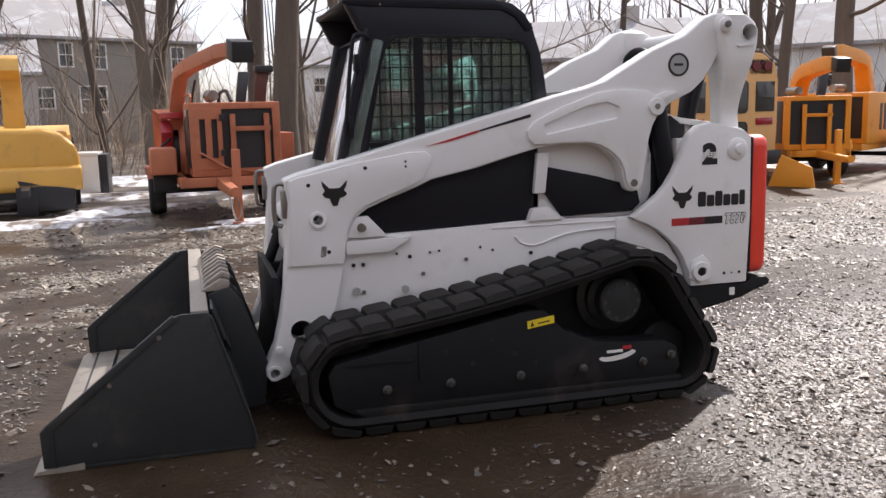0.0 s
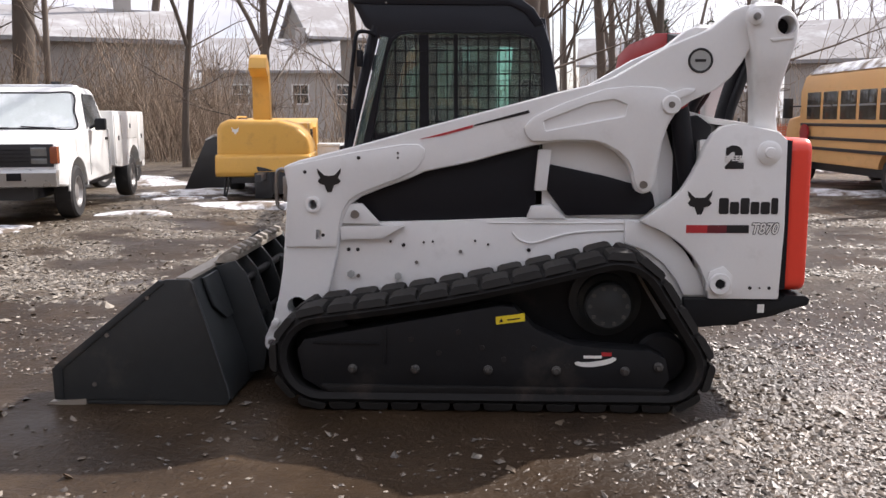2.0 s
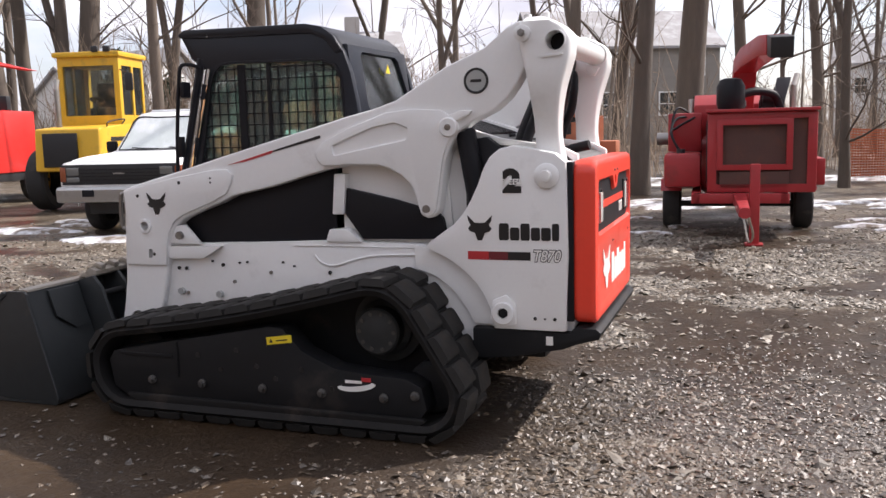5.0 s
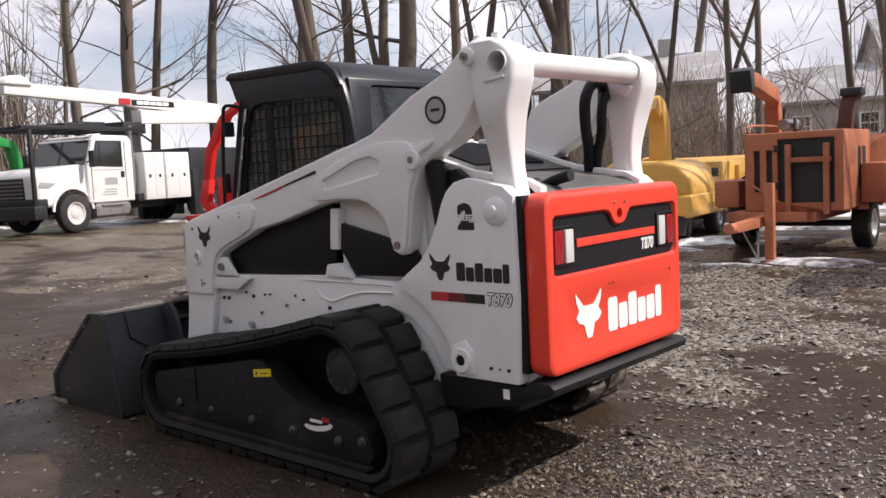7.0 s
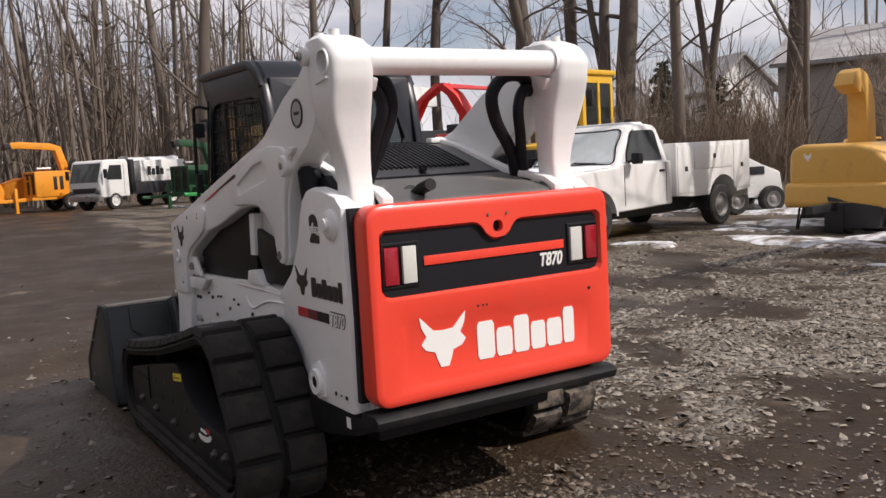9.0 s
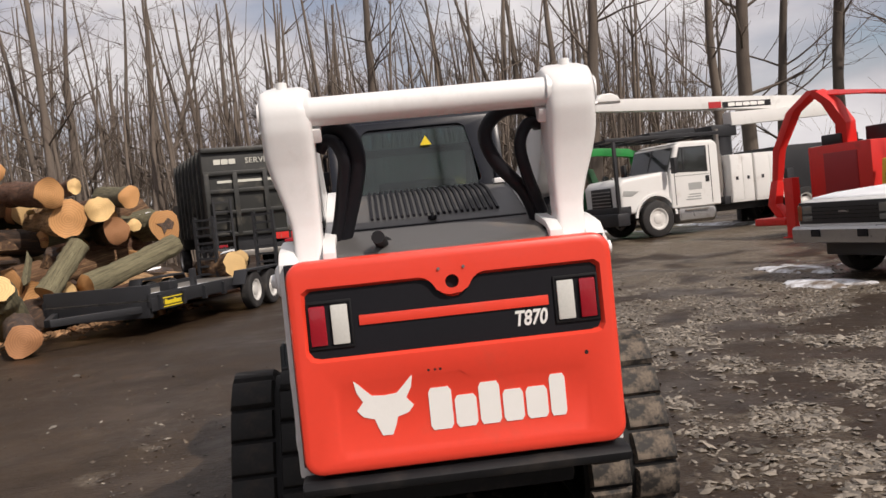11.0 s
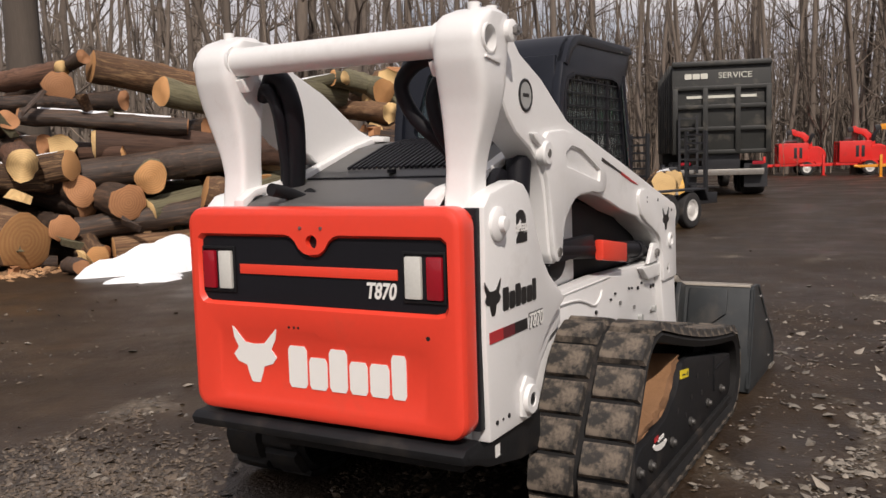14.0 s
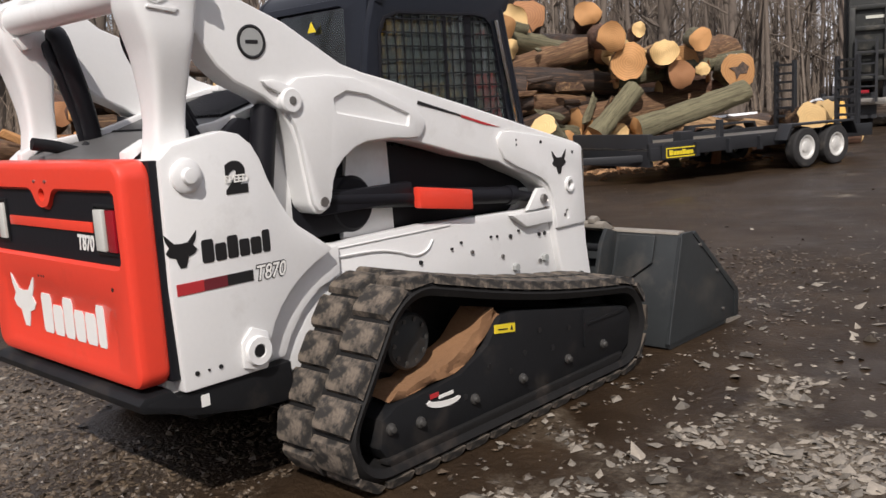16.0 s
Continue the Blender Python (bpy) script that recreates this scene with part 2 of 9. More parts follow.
def mesh_of(name, bm, material, sharp=35):
    me = bpy.data.meshes.new(name)
    bm.to_mesh(me)
    bm.free()
    me.materials.append(material)
    me.polygons.foreach_set("use_smooth", [True] * len(me.polygons))
    me.set_sharp_from_angle(angle=radians(sharp))
    return me


def part(name, bm, material, parent, label="", sharp=35):
    """One mesh under a thing or a part. Shapes are given in the thing's own frame, or, where the thing has an 'origin', in that."""
    base = parent
    while base.parent:
        base = base.parent
    o = base.get("origin")
    if o:
        bmesh.ops.translate(bm, verts=bm.verts, vec=-Vector(o))
    ob = new(name, mesh_of(name, bm, material, sharp))
    ob.parent = parent
    return tagged(ob, label)


def thing(name, label, category, m=None, group="", kind=""):
    ob = new(name)
    ob.empty_display_size = 0.2
    ob.matrix_world = m if m is not None else Matrix()
    return tagged(ob, label, category, group, kind)


def lettering(text, size, m, material, name, parent, thick=0.002, squeeze=1.0, bold=0.0, slant=0.0):
    """Flat raised letters as a mesh part, centred at the pose m (letters read along its x, upright along its y)."""
    cu = bpy.data.curves.new("letters", "FONT")
    cu.body, cu.size, cu.extrude, cu.align_x, cu.align_y = text, size, thick, "CENTER", "CENTER"
    cu.offset = bold
    o = new("scratch", cu)
    me = bpy.data.meshes.new_from_object(o.evaluated_get(bpy.context.evaluated_depsgraph_get()))
    bpy.data.objects.remove(o)
    bpy.data.curves.remove(cu)
    bm = bmesh.new()
    bm.from_mesh(me)
    bpy.data.meshes.remove(me)
    bm.transform(m @ Matrix(((squeeze, slant, 0, 0), (0, 1, 0, 0), (0, 0, 1, 0), (0, 0, 0, 1))))
    return part(name, bm, material, parent)


# ---- the track loader ----
YC = 5.072
loader = thing("track_loader", "white compact track loader with orange-red tailgate and black cab", "track loader", Matrix.Translation((1.7, YC, 0)))
loader["origin"] = (1.7, YC, 0.0)


def pair(name, bm, material, parent=None, label=""):
    """A part and its mirror image on the other side of the machine."""
    other = flip_y(bm, YC)
    ob = []
    for b, pa in ((bm, parent[0] if parent else loader), (other, parent[1] if parent else loader)):
        ob.append(part(name, b, material, pa, label))
    return ob


def ring_boss(x, z, y, r, inner, out=0.02):
    """A welded round boss with a bore, standing out of a side plate towards -y."""
    return spin([(r, 0.0), (r, out * 0.8), (r * 0.93, out), (inner * 1.08, out), (inner, out * 0.8), (inner, 0.0)], (x, y, z), (0, -1, 0), 24, False)


# engine housing and chassis
tail_pts = [(2.35, 0.965), (2.44, 1.03), (2.52, 1.085), (2.57, 1.14), (2.61, 1.21), (2.645, 1.28), (2.675, 1.36), (2.71, 1.42), (2.76, 1.46), (2.83, 1.475),
            (2.92, 1.46), (3.04, 1.435), (3.095, 1.39), (3.102, 0.94), (3.088, 0.55), (2.72, 0.55), (2.705, 0.64), (2.67, 0.72), (2.63, 0.78), (2.57, 0.84), (2.51, 0.885), (2.45, 0.92), (2.39, 0.945)]
part("engine_housing", box(2.66, 3.12, 4.50, 5.644, 0.50, 1.39, 0.02), M_WHITE, loader)
tails = pair("tail_plate", prism(tail_pts, 4.423, 4.50, "y", 0.012), M_WHITE)
fender = [(2.28, 0.965), (2.40, 0.945), (2.51, 0.885), (2.60, 0.80), (2.67, 0.69), (2.715, 0.56), (2.60, 0.56), (2.56, 0.64), (2.49, 0.73), (2.40, 0.80), (2.28, 0.84)]
pair("fender", prism(fender, 4.475, 4.58, "y", 0.006), M_WHITE)
pair("pivot_boss", both(spin([(0.062, 0), (0.062, 0.012), (0.052, 0.02), (0.030, 0.022), (0.026, 0.04), (0.0, 0.044)], (3.0, 4.423, 1.325), (0, -1, 0))), M_WHITE, tails)
pair("tow_boss", both(ring_boss(2.774, 0.636, 4.423, 0.058, 0.026, 0.03), prism([(2.70, 0.60), (2.72, 0.70), (2.79, 0.73), (2.84, 0.68), (2.84, 0.58), (2.78, 0.56)], 4.410, 4.424, "y", 0.006)), M_WHITE, tails)
pair("tow_bolt", rod((2.774, 4.415, 0.636), (2.774, 4.397, 0.636), 0.025, seg=6), M_STEEL, tails)
for bx in (2.935, 2.985, 3.035):
    pair("plate_hole", rod((bx, 4.424, 0.612), (bx, 4.419, 0.612), 0.009 if bx != 2.985 else 0.005, seg=10), M_DECAL_K, tails)
chassis_pts = [(0.66, 0.42), (0.72, 0.90), (0.76, 0.945), (1.26, 0.957), (1.73, 0.975), (2.40, 0.965), (2.50, 0.90), (2.66, 0.62), (2.68, 0.42)]
part("chassis", both(prism([(0.62, 0.24), (2.45, 0.24), (2.75, 0.40), (3.0, 0.50), (3.0, 0.93), (0.62, 0.93)], 4.56, 5.584, "y", 0.03), box(0.72, 2.4, 4.66, 5.484, 0.9, 1.22, 0.02)), M_STEEL, loader)
sides = pair("side_plate", prism(chassis_pts, 4.50, 4.57, "y", 0.008), M_WHITE)
pair("side_ledge", prism([(0.75, 0.93), (1.10, 0.935), (0.98, 0.862), (0.75, 0.858)], 4.465, 4.505, "y", 0.006), M_WHITE, sides)
pair("seam_ridge", hose([(1.68, 4.498, 0.895), (1.72, 4.497, 0.855), (1.80, 4.497, 0.840), (1.92, 4.497, 0.875), (2.05, 4.497, 0.900), (2.28, 4.497, 0.91)], 0.006, 6), M_WHITE, sides)
pair("seam_fold", box(1.55, 2.34, 4.495, 4.502, 0.944, 0.950, 0.002), M_WHITE, sides)
for bx, bz in ((0.84, 0.655), (0.84, 0.80), (0.79, 0.80), (1.09, 0.825), (1.16, 0.73), (1.40, 0.79), (1.55, 0.83), (1.77, 0.80), (1.25, 0.845), (1.20, 0.84), (1.02, 0.845), (1.48, 0.85)):
    pair("side_bolt", rod((bx, 4.503, bz), (bx, 4.490, bz), 0.011 if bz < 0.83 else 0.007, seg=6), M_CHROME if bz < 0.8 else M_DECAL_K, sides)
for bx, bz in ((0.80, 0.665), (1.06, 0.655)):
    pair("side_nut", rod((bx, 4.503, bz), (bx, 4.478, bz), 0.021, seg=6), M_GREY_DECAL, sides)
pair("cylinder_bracket", both(prism([(0.74, 0.945), (0.79, 1.05), (0.87, 1.055), (0.97, 0.945)], 4.468, 4.492, "y", 0.006), prism([(0.74, 0.945), (0.79, 1.05), (0.87, 1.055), (0.97, 0.945)], 4.585, 4.605, "y", 0.006)), M_WHITE, sides)
pair("bracket_pin", both(rod((0.832, 4.452, 0.997), (0.832, 4.61, 0.997), 0.023, seg=14, bevel=0.004)), M_CHROME, sides)
part("strut", both(prism([(1.795, 1.12), (1.815, 1.34), (1.885, 1.34), (1.862, 1.12)], 4.50, 4.56, "y", 0.008), prism([(1.755, 0.972), (1.78, 1.040), (1.885, 1.045), (1.97, 0.972)], 4.485, 4.57, "y", 0.008)), M_WHITE, sides[0])
# the side recess is closed by black guards on one side and open to the lift cylinder on the other
part("side_guard", prism([(0.90, 0.95), (0.80, 1.12), (1.12, 1.22), (1.82, 1.38), (1.80, 0.97)], 4.530, 4.545, "y", 0.003), M_BLACK, loader, "matt black side guard")
part("side_guard", prism([(1.865, 1.12), (1.878, 1.262), (2.168, 1.200), (2.40, 1.135), (2.430, 1.10), (2.443, 1.036), (2.392, 0.992), (1.966, 0.985)], 4.515, 4.545, "y", 0.008), M_BLACK, loader, "matt black side guard")
part("recess_panel", prism([(1.84, 0.965), (1.84, 1.42), (2.44, 1.42), (2.47, 1.05), (2.40, 0.965)], 4.552, 4.57, "y", 0.004), M_WHITE, loader)
part("side_guard", prism([(0.86, 0.95), (0.80, 1.12), (1.12, 1.22), (1.86, 1.36), (1.845, 0.97)], 5.530, 5.548, "y", 0.003), M_BLACK, loader, "matt black side guard")
part("recess_panel", prism([(1.845, 0.965), (1.86, 1.40), (2.10, 1.40), (2.16, 0.965)], 5.535, 5.565, "y", 0.006), M_WHITE, loader)
part("lift_cylinder", both(box(1.80, 2.35, 5.60, 5.655, 1.095, 1.185, 0.012), rod((2.36, 5.62, 1.162), (1.02, 5.62, 1.035), 0.043, seg=20, bevel=0.006), rod((1.02, 5.62, 1.035), (0.832, 5.62, 1.0), 0.028), rod((1.08, 5.62, 1.040), (1.02, 5.62, 1.035), 0.050, seg=20)), M_BLACK, loader)
part("cylinder_cover", prism([(1.43, 1.010), (1.43, 1.110), (1.80, 1.160), (1.80, 1.060)], 5.655, 5.700, "y", 0.012), M_RED, loader, "orange-red cylinder stop cover")
part("body_tank", both(spin([(0.13, 0), (0.13, 0.06), (0.11, 0.085), (0.0, 0.09)], (2.10, 5.50, 1.115), (0, 1, 0), 28), box(2.10, 2.44, 5.48, 5.575, 0.99, 1.24, 0.03)), M_BLACK, loader)
# upright lift links behind the arms
pair("rear_link", prism([(2.54, 1.08), (2.54, 1.50), (2.66, 1.52), (2.74, 1.46), (2.70, 1.20), (2.64, 1.05)], 4.56, 4.63, "y", 0.012), M_BLACK)
pair("link_sleeve", rod((2.625, 4.535, 1.12), (2.555, 4.535, 1.55), 0.052, seg=18, bevel=0.01), M_BLACK)
pair("guide_rail", prism([(2.40, 0.99), (2.42, 1.46), (2.49, 1.48), (2.578, 1.18), (2.50, 1.0)], 4.575, 4.60, "y", 0.006), M_WHITE)

# lift arms
arm_pts = [(0.45, 1.255), (0.53, 1.285), (0.84, 1.362), (1.15, 1.445), (1.46, 1.525), (1.74, 1.595), (1.91, 1.640), (2.08, 1.678), (2.20, 1.715), (2.34, 1.795), (2.48, 1.875), (2.68, 1.955),
           (2.80, 2.05), (2.86, 2.075), (2.93, 2.065), (2.95, 2.0), (2.92, 1.90), (2.89, 1.85), (2.85, 1.78), (2.80, 1.71), (2.73, 1.65), (2.60, 1.59), (2.53, 1.54), (2.49, 1.47), (2.465, 1.40), (2.44, 1.24), (2.425, 1.15), (2.40, 1.115), (2.363, 1.105), (2.325, 1.125), (2.31, 1.17),
           (2.295, 1.23), (2.27, 1.28), (2.22, 1.325), (2.16, 1.36), (2.10, 1.378), (1.94, 1.382), (1.80, 1.365), (1.64, 1.325), (1.46, 1.275), (1.21, 1.225), (1.12, 1.185), (0.99, 1.14),
           (0.87, 1.092), (0.81, 1.05), (0.775, 0.98), (0.755, 0.92), (0.73, 0.77), (0.69, 0.60), (0.655, 0.52), (0.60, 0.42), (0.50, 0.325), (0.42, 0.25), (0.36, 0.235), (0.315, 0.262), (0.318, 0.31),
           (0.37, 0.42), (0.405, 0.56), (0.43, 0.70), (0.45, 0.92), (0.468, 1.14)]
arm_bm = prism(arm_pts, 4.462, 4.60, "y", 0.016, 3)
arm_bm = cut(arm_bm, rod((0.505, 4.40, 0.485), (0.505, 4.66, 0.485), 0.056, seg=28), rod((0.36, 4.40, 0.279), (0.36, 4.66, 0.279), 0.023, seg=20),
             prism([(0.618, 0.86), (0.645, 0.86), (0.650, 0.915), (0.622, 0.915)], 4.40, 4.50, "y", 0.008), rod((0.61, 4.40, 1.05), (0.61, 4.66, 1.05), 0.025, seg=20),
             prism([(1.865, 1.452), (1.852, 1.490), (2.10, 1.572), (2.20, 1.585), (2.245, 1.555), (2.235, 1.515)], 4.44, 4.470, "y", 0.004))
arms = pair("lift_arm", arm_bm, M_WHITE)
front_pad = [(0.475, 1.25), (0.53, 1.268), (0.84, 1.332), (1.10, 1.372), (1.18, 1.372), (1.212, 1.345), (1.205, 1.30), (1.165, 1.235), (1.06, 1.185), (0.94, 1.142), (0.86, 1.11), (0.80, 1.07), (0.765, 1.01), (0.745, 0.92), (0.735, 0.82), (0.455, 0.82), (0.475, 1.14)]
pad_bm = cut(prism(front_pad, 4.446, 4.47, "y", 0.008), rod((0.61, 4.40, 1.05), (0.61, 4.66, 1.05), 0.025, seg=20), prism([(0.618, 0.86), (0.645, 0.86), (0.650, 0.915), (0.622, 0.915)], 4.40, 4.50, "y", 0.008))
pair("front_casting", pad_bm, M_WHITE, arms)
mid_pad = [(1.745, 1.42), (1.775, 1.385), (1.85, 1.385), (1.94, 1.392), (2.10, 1.388), (2.165, 1.37), (2.23, 1.333), (2.28, 1.287), (2.305, 1.235), (2.32, 1.17), (2.335, 1.135), (2.363, 1.117), (2.395, 1.125),
           (2.415, 1.155), (2.43, 1.24), (2.455, 1.40), (2.475, 1.47), (2.51, 1.53), (2.53, 1.58), (2.52, 1.62), (2.45, 1.66), (2.30, 1.67), (2.15, 1.655), (1.93, 1.58), (1.78, 1.51), (1.735, 1.46)]
mid_bm = cut(prism(mid_pad, 4.442, 4.47, "y", 0.010), prism([(1.845, 1.435), (1.832, 1.492), (2.08, 1.586), (2.20, 1.606), (2.275, 1.575), (2.262, 1.512)], 4.43, 4.455, "y", 0.012, 3))
pair("elbow_casting", mid_bm, M_WHITE, arms)
pair("badge_ring", spin([(0.064, 0), (0.064, 0.004), (0.058, 0.006), (0.052, 0.004), (0.052, 0.0)], (2.64, 4.462, 1.797), (0, -1, 0), 32, False), M_DECAL_K, arms)
pair("badge", spin([(0.052, 0), (0.052, 0.003), (0.0, 0.003)], (2.64, 4.462, 1.797), (0, -1, 0), 32), M_GREY_DECAL, arms)
pair("badge_print", box(2.612, 2.668, 4.4575, 4.459, 1.790, 1.804), M_DECAL_K, arms)
pair("arm_stripe", prism([(1.47, 1.463), (1.475, 1.473), (1.76, 1.548), (1.765, 1.532)], 4.459, 4.463, "y"), M_DECAL_K, arms)
pair("arm_stripe", prism([(1.18, 1.396), (1.30, 1.427), (1.47, 1.473), (1.465, 1.458), (1.30, 1.415)], 4.459, 4.463, "y"), M_DECAL_R, arms)
pair("link_pin", both(rod((2.363, 4.438, 1.158), (2.363, 4.61, 1.158), 0.021, seg=14, bevel=0.003)), M_CHROME, arms)
pair("elbow_boss", both(spin([(0.050, 0), (0.050, 0.028), (0.044, 0.036), (0.0, 0.036)], (2.495, 4.462, 1.572), (0, -1, 0), 20), prism([(2.44, 1.56), (2.455, 1.62), (2.56, 1.655), (2.62, 1.652), (2.60, 1.63), (2.535, 1.60), (2.535, 1.545)], 4.440, 4.466, "y", 0.010)), M_WHITE, arms)
pair("elbow_pin", rod((2.495, 4.432, 1.572), (2.495, 4.422, 1.572), 0.017, seg=8), M_CHROME, arms)
pair("arm_bore", ring_boss(0.61, 1.05, 4.447, 0.043, 0.025, 0.014), M_WHITE, arms)
pair("coupler_bore", ring_boss(0.36, 0.279, 4.466, 0.040, 0.023, 0.014), M_WHITE, arms)
pair("coupler_pin", spin([(0.02, 0), (0.02, 0.03), (0.0, 0.036)], (0.385, 4.462, 0.40), (0, -1, 0), 14), M_WHITE, arms)
for bx, bz in ((0.86, 1.30), (1.07, 1.325), (1.07, 1.30), (0.57, 1.225), (0.66, 0.885)):
    pair("arm_hole", rod((bx, 4.447, bz), (bx, 4.4445, bz), 0.010 if bx != 1.07 else 0.006, seg=10), M_DECAL_K, arms)
# front edge handles and hose guard of the arms
pair("hose_guard", both(hose([(0.46, 4.50, 1.23), (0.425, 4.50, 1.235), (0.405, 4.50, 1.20), (0.405, 4.50, 1.05), (0.44, 4.50, 1.02)], 0.012, 8), box(0.44, 0.47, 4.48, 4.56, 1.06, 1.20, 0.008)), M_CHROME, arms)

# uprights, cross tube
FRONT = [(1.385, 2.92), (1.45, 2.93), (1.60, 2.925), (1.76, 2.908), (1.90, 2.88), (2.00, 2.858), (2.05, 2.862), (2.085, 2.90)]
REAR = [(1.385, 3.075), (1.45, 3.06), (1.52, 3.05), (1.60, 3.052), (1.68, 3.062), (1.76, 3.078), (1.83, 3.10), (1.90, 3.122), (1.98, 3.126), (2.03, 3.10), (2.06, 3.05), (2.085, 2.985)]


def level(table, z):
    for (za, a), (zb, b) in zip(table, table[1:]):
        if z <= zb:
            return a + (b - a) * max(0.0, z - za) / (zb - za)
    return table[-1][1]


def upright_mesh():
    """An upright of rounded section that grows wider towards the cross tube."""
    bm = bmesh.new()
    rings = []
    for k in range(33):
        z = 1.385 + 0.70 * k / 32
        t = max(0.0, min(1.0, (z - 1.48) / 0.36))
        t = t * t * (3 - 2 * t)
        mid, half = 4.545 - 0.035 * t, 0.058 + 0.042 * t
        if z > 2.065:
            half -= 0.03 * (z - 2.065) / 0.02
        xa, xb = level(FRONT, z), level(REAR, z)
        ring = []
        for m in range(28):
            a = 2 * math.pi * (m + 0.5) / 28
            ca, sa = math.cos(a), math.sin(a)
            ring.append(bm.verts.new(((xa + xb) / 2 + (xb - xa) / 2 * abs(ca) ** 0.34 * (1 if ca > 0 else -1), mid + half * abs(sa) ** 0.34 * (1 if sa > 0 else -1), z)))
        rings.append(ring)
    for a, b in zip(rings, rings[1:]):
        for m in range(28):
            bm.faces.new((a[m], a[(m + 1) % 28], b[(m + 1) % 28], b[m]))
    bm.faces.new(rings[0][::-1])
    bm.faces.new(rings[-1])
    bmesh.ops.recalc_face_normals(bm, faces=bm.faces)
    return bm


post_bm = upright_mesh()
post_bm = cut(post_bm, rod((3.05, 4.30, 1.967), (3.05, 4.535, 1.967), 0.046, seg=28))
posts = pair("upright", post_bm, M_WHITE)
pair("upright_boss", both(spin([(0.040, 0), (0.040, 0.02), (0.030, 0.026), (0.0, 0.026)], (2.893, 4.412, 2.008), (0, -1, 0), 18)), M_WHITE, posts)
pair("upright_bore", spin([(0.053, -0.004), (0.052, 0.004), (0.046, 0.005), (0.045, -0.118)], (3.05, 4.409, 1.967), (0, -1, 0), 28, False), M_WHITE, posts)
# black disc that stands in for the shade deep inside the bore
pair("bore_plug", rod((3.05, 4.520, 1.967), (3.05, 4.530, 1.967), 0.045, seg=24), M_BLACK, posts)
pair("upright_bolt", both(rod((2.893, 4.39, 2.008), (2.893, 4.37, 2.008), 0.019, seg=6), rod((2.893, 4.37, 2.008), (2.893, 4.362, 2.008), 0.010, seg=10)), M_CHROME, posts)
pair("upright_lug", rod((2.905, 4.47, 2.08), (2.905, 4.47, 2.10), 0.02, seg=12), M_WHITE, posts)
pair("upright_lug", rod((2.985, 4.50, 2.07), (2.985, 4.50, 2.105), 0.022, seg=12), M_WHITE, posts)
pair("upright_weld", prism([(2.97, 1.90), (2.985, 1.885), (3.09, 1.90), (3.085, 1.91)], 4.402, 4.414, "y", 0.003), M_WHITE, posts)
part("cross_tube", rod((3.05, 4.56, 1.972), (3.05, 2 * YC - 4.56, 1.972), 0.057, seg=32), M_WHITE, loader, "round white cross tube")
pair("tube_collar", both(rod((3.05, 4.585, 1.972), (3.05, 4.602, 1.972), 0.068, seg=32, bevel=0.005), prism([(2.99, 1.93), (3.01, 1.86), (3.05, 1.85), (3.08, 1.90)], 4.59, 4.64, "y", 0.008)), M_WHITE, posts)

# hydraulic hoses between the uprights and the arms
H = "ribbed black hydraulic hose"
part("hydraulic_hose", hose([(2.80, 4.66, 1.42), (2.83, 4.70, 1.54), (2.88, 4.745, 1.68), (2.92, 4.765, 1.79), (2.935, 4.74, 1.885), (2.925, 4.68, 1.915), (2.905, 4.635, 1.87)], 0.040, 14, 10), M_BLACK, loader, H)
part("hydraulic_hose", hose([(2.83, 4.635, 1.42), (2.86, 4.67, 1.54), (2.915, 4.70, 1.68), (2.955, 4.715, 1.78), (2.965, 4.69, 1.85), (2.95, 4.65, 1.865), (2.93, 4.62, 1.83)], 0.026, 14, 10), M_BLACK, loader, H)
part("hydraulic_hose", hose([(2.80, 5.52, 1.42), (2.84, 5.46, 1.58), (2.90, 5.34, 1.72), (2.93, 5.30, 1.84), (2.93, 5.37, 1.92), (2.92, 5.47, 1.93), (2.90, 5.53, 1.89), (2.89, 5.54, 1.84)], 0.030, 12), M_BLACK, loader, H)
part("hydraulic_hose", hose([(2.82, 5.55, 1.42), (2.87, 5.50, 1.56), (2.92, 5.46, 1.66), (2.94, 5.44, 1.78), (2.93, 5.48, 1.86), (2.91, 5.54, 1.86)], 0.026, 12), M_BLACK, loader, H)
for hy, hz in ((4.64, 1.43), (4.67, 1.43), (5.52, 1.42), (5.55, 1.42)):
    part("hose_fitting", both(rod((2.80, hy, hz - 0.06), (2.80, hy, hz + 0.01), 0.022, seg=6), rod((2.80, hy, hz - 0.02), (2.80, hy, hz + 0.03), 0.028, seg=14)), M_CHROME, loader)

# hood, exhaust
hood_pts = [(3.12, 1.36), (3.09, 1.405), (3.02, 1.425), (2.72, 1.485), (2.30, 1.625), (2.12, 1.655), (1.95, 1.655), (1.95, 1.20), (3.12, 1.20)]
hood = part("hood", prism(hood_pts, 4.64, 5.50, "y", 0.014), M_HOOD, loader, "dark grey sloping engine hood")
part("hood_seam", both(prism([(2.70, 1.497), (2.71, 1.494), (2.71, 1.484), (2.70, 1.484)], 4.66, 5.48, "y"), rod((2.66, 5.07, 1.51), (2.66, 5.07, 1.525), 0.02, seg=12)), M_BLACK, hood)
pair("hood_rail", prism([(3.12, 1.37), (3.04, 1.43), (2.72, 1.475), (2.30, 1.60), (2.10, 1.66), (2.10, 1.69), (2.32, 1.635), (2.72, 1.51), (3.04, 1.46), (3.12, 1.42)], 4.60, 4.652, "y", 0.008), M_WHITE)
for i in range(22):
    gy = 4.80 + i * 0.027
    bmv = prism([(2.06, 1.662), (2.10, 1.668), (2.30, 1.636), (2.60, 1.538), (2.60, 1.526), (2.30, 1.624), (2.06, 1.652)], gy, gy + 0.012, "y")
    part("louvre", bmv, M_BLACK, hood)
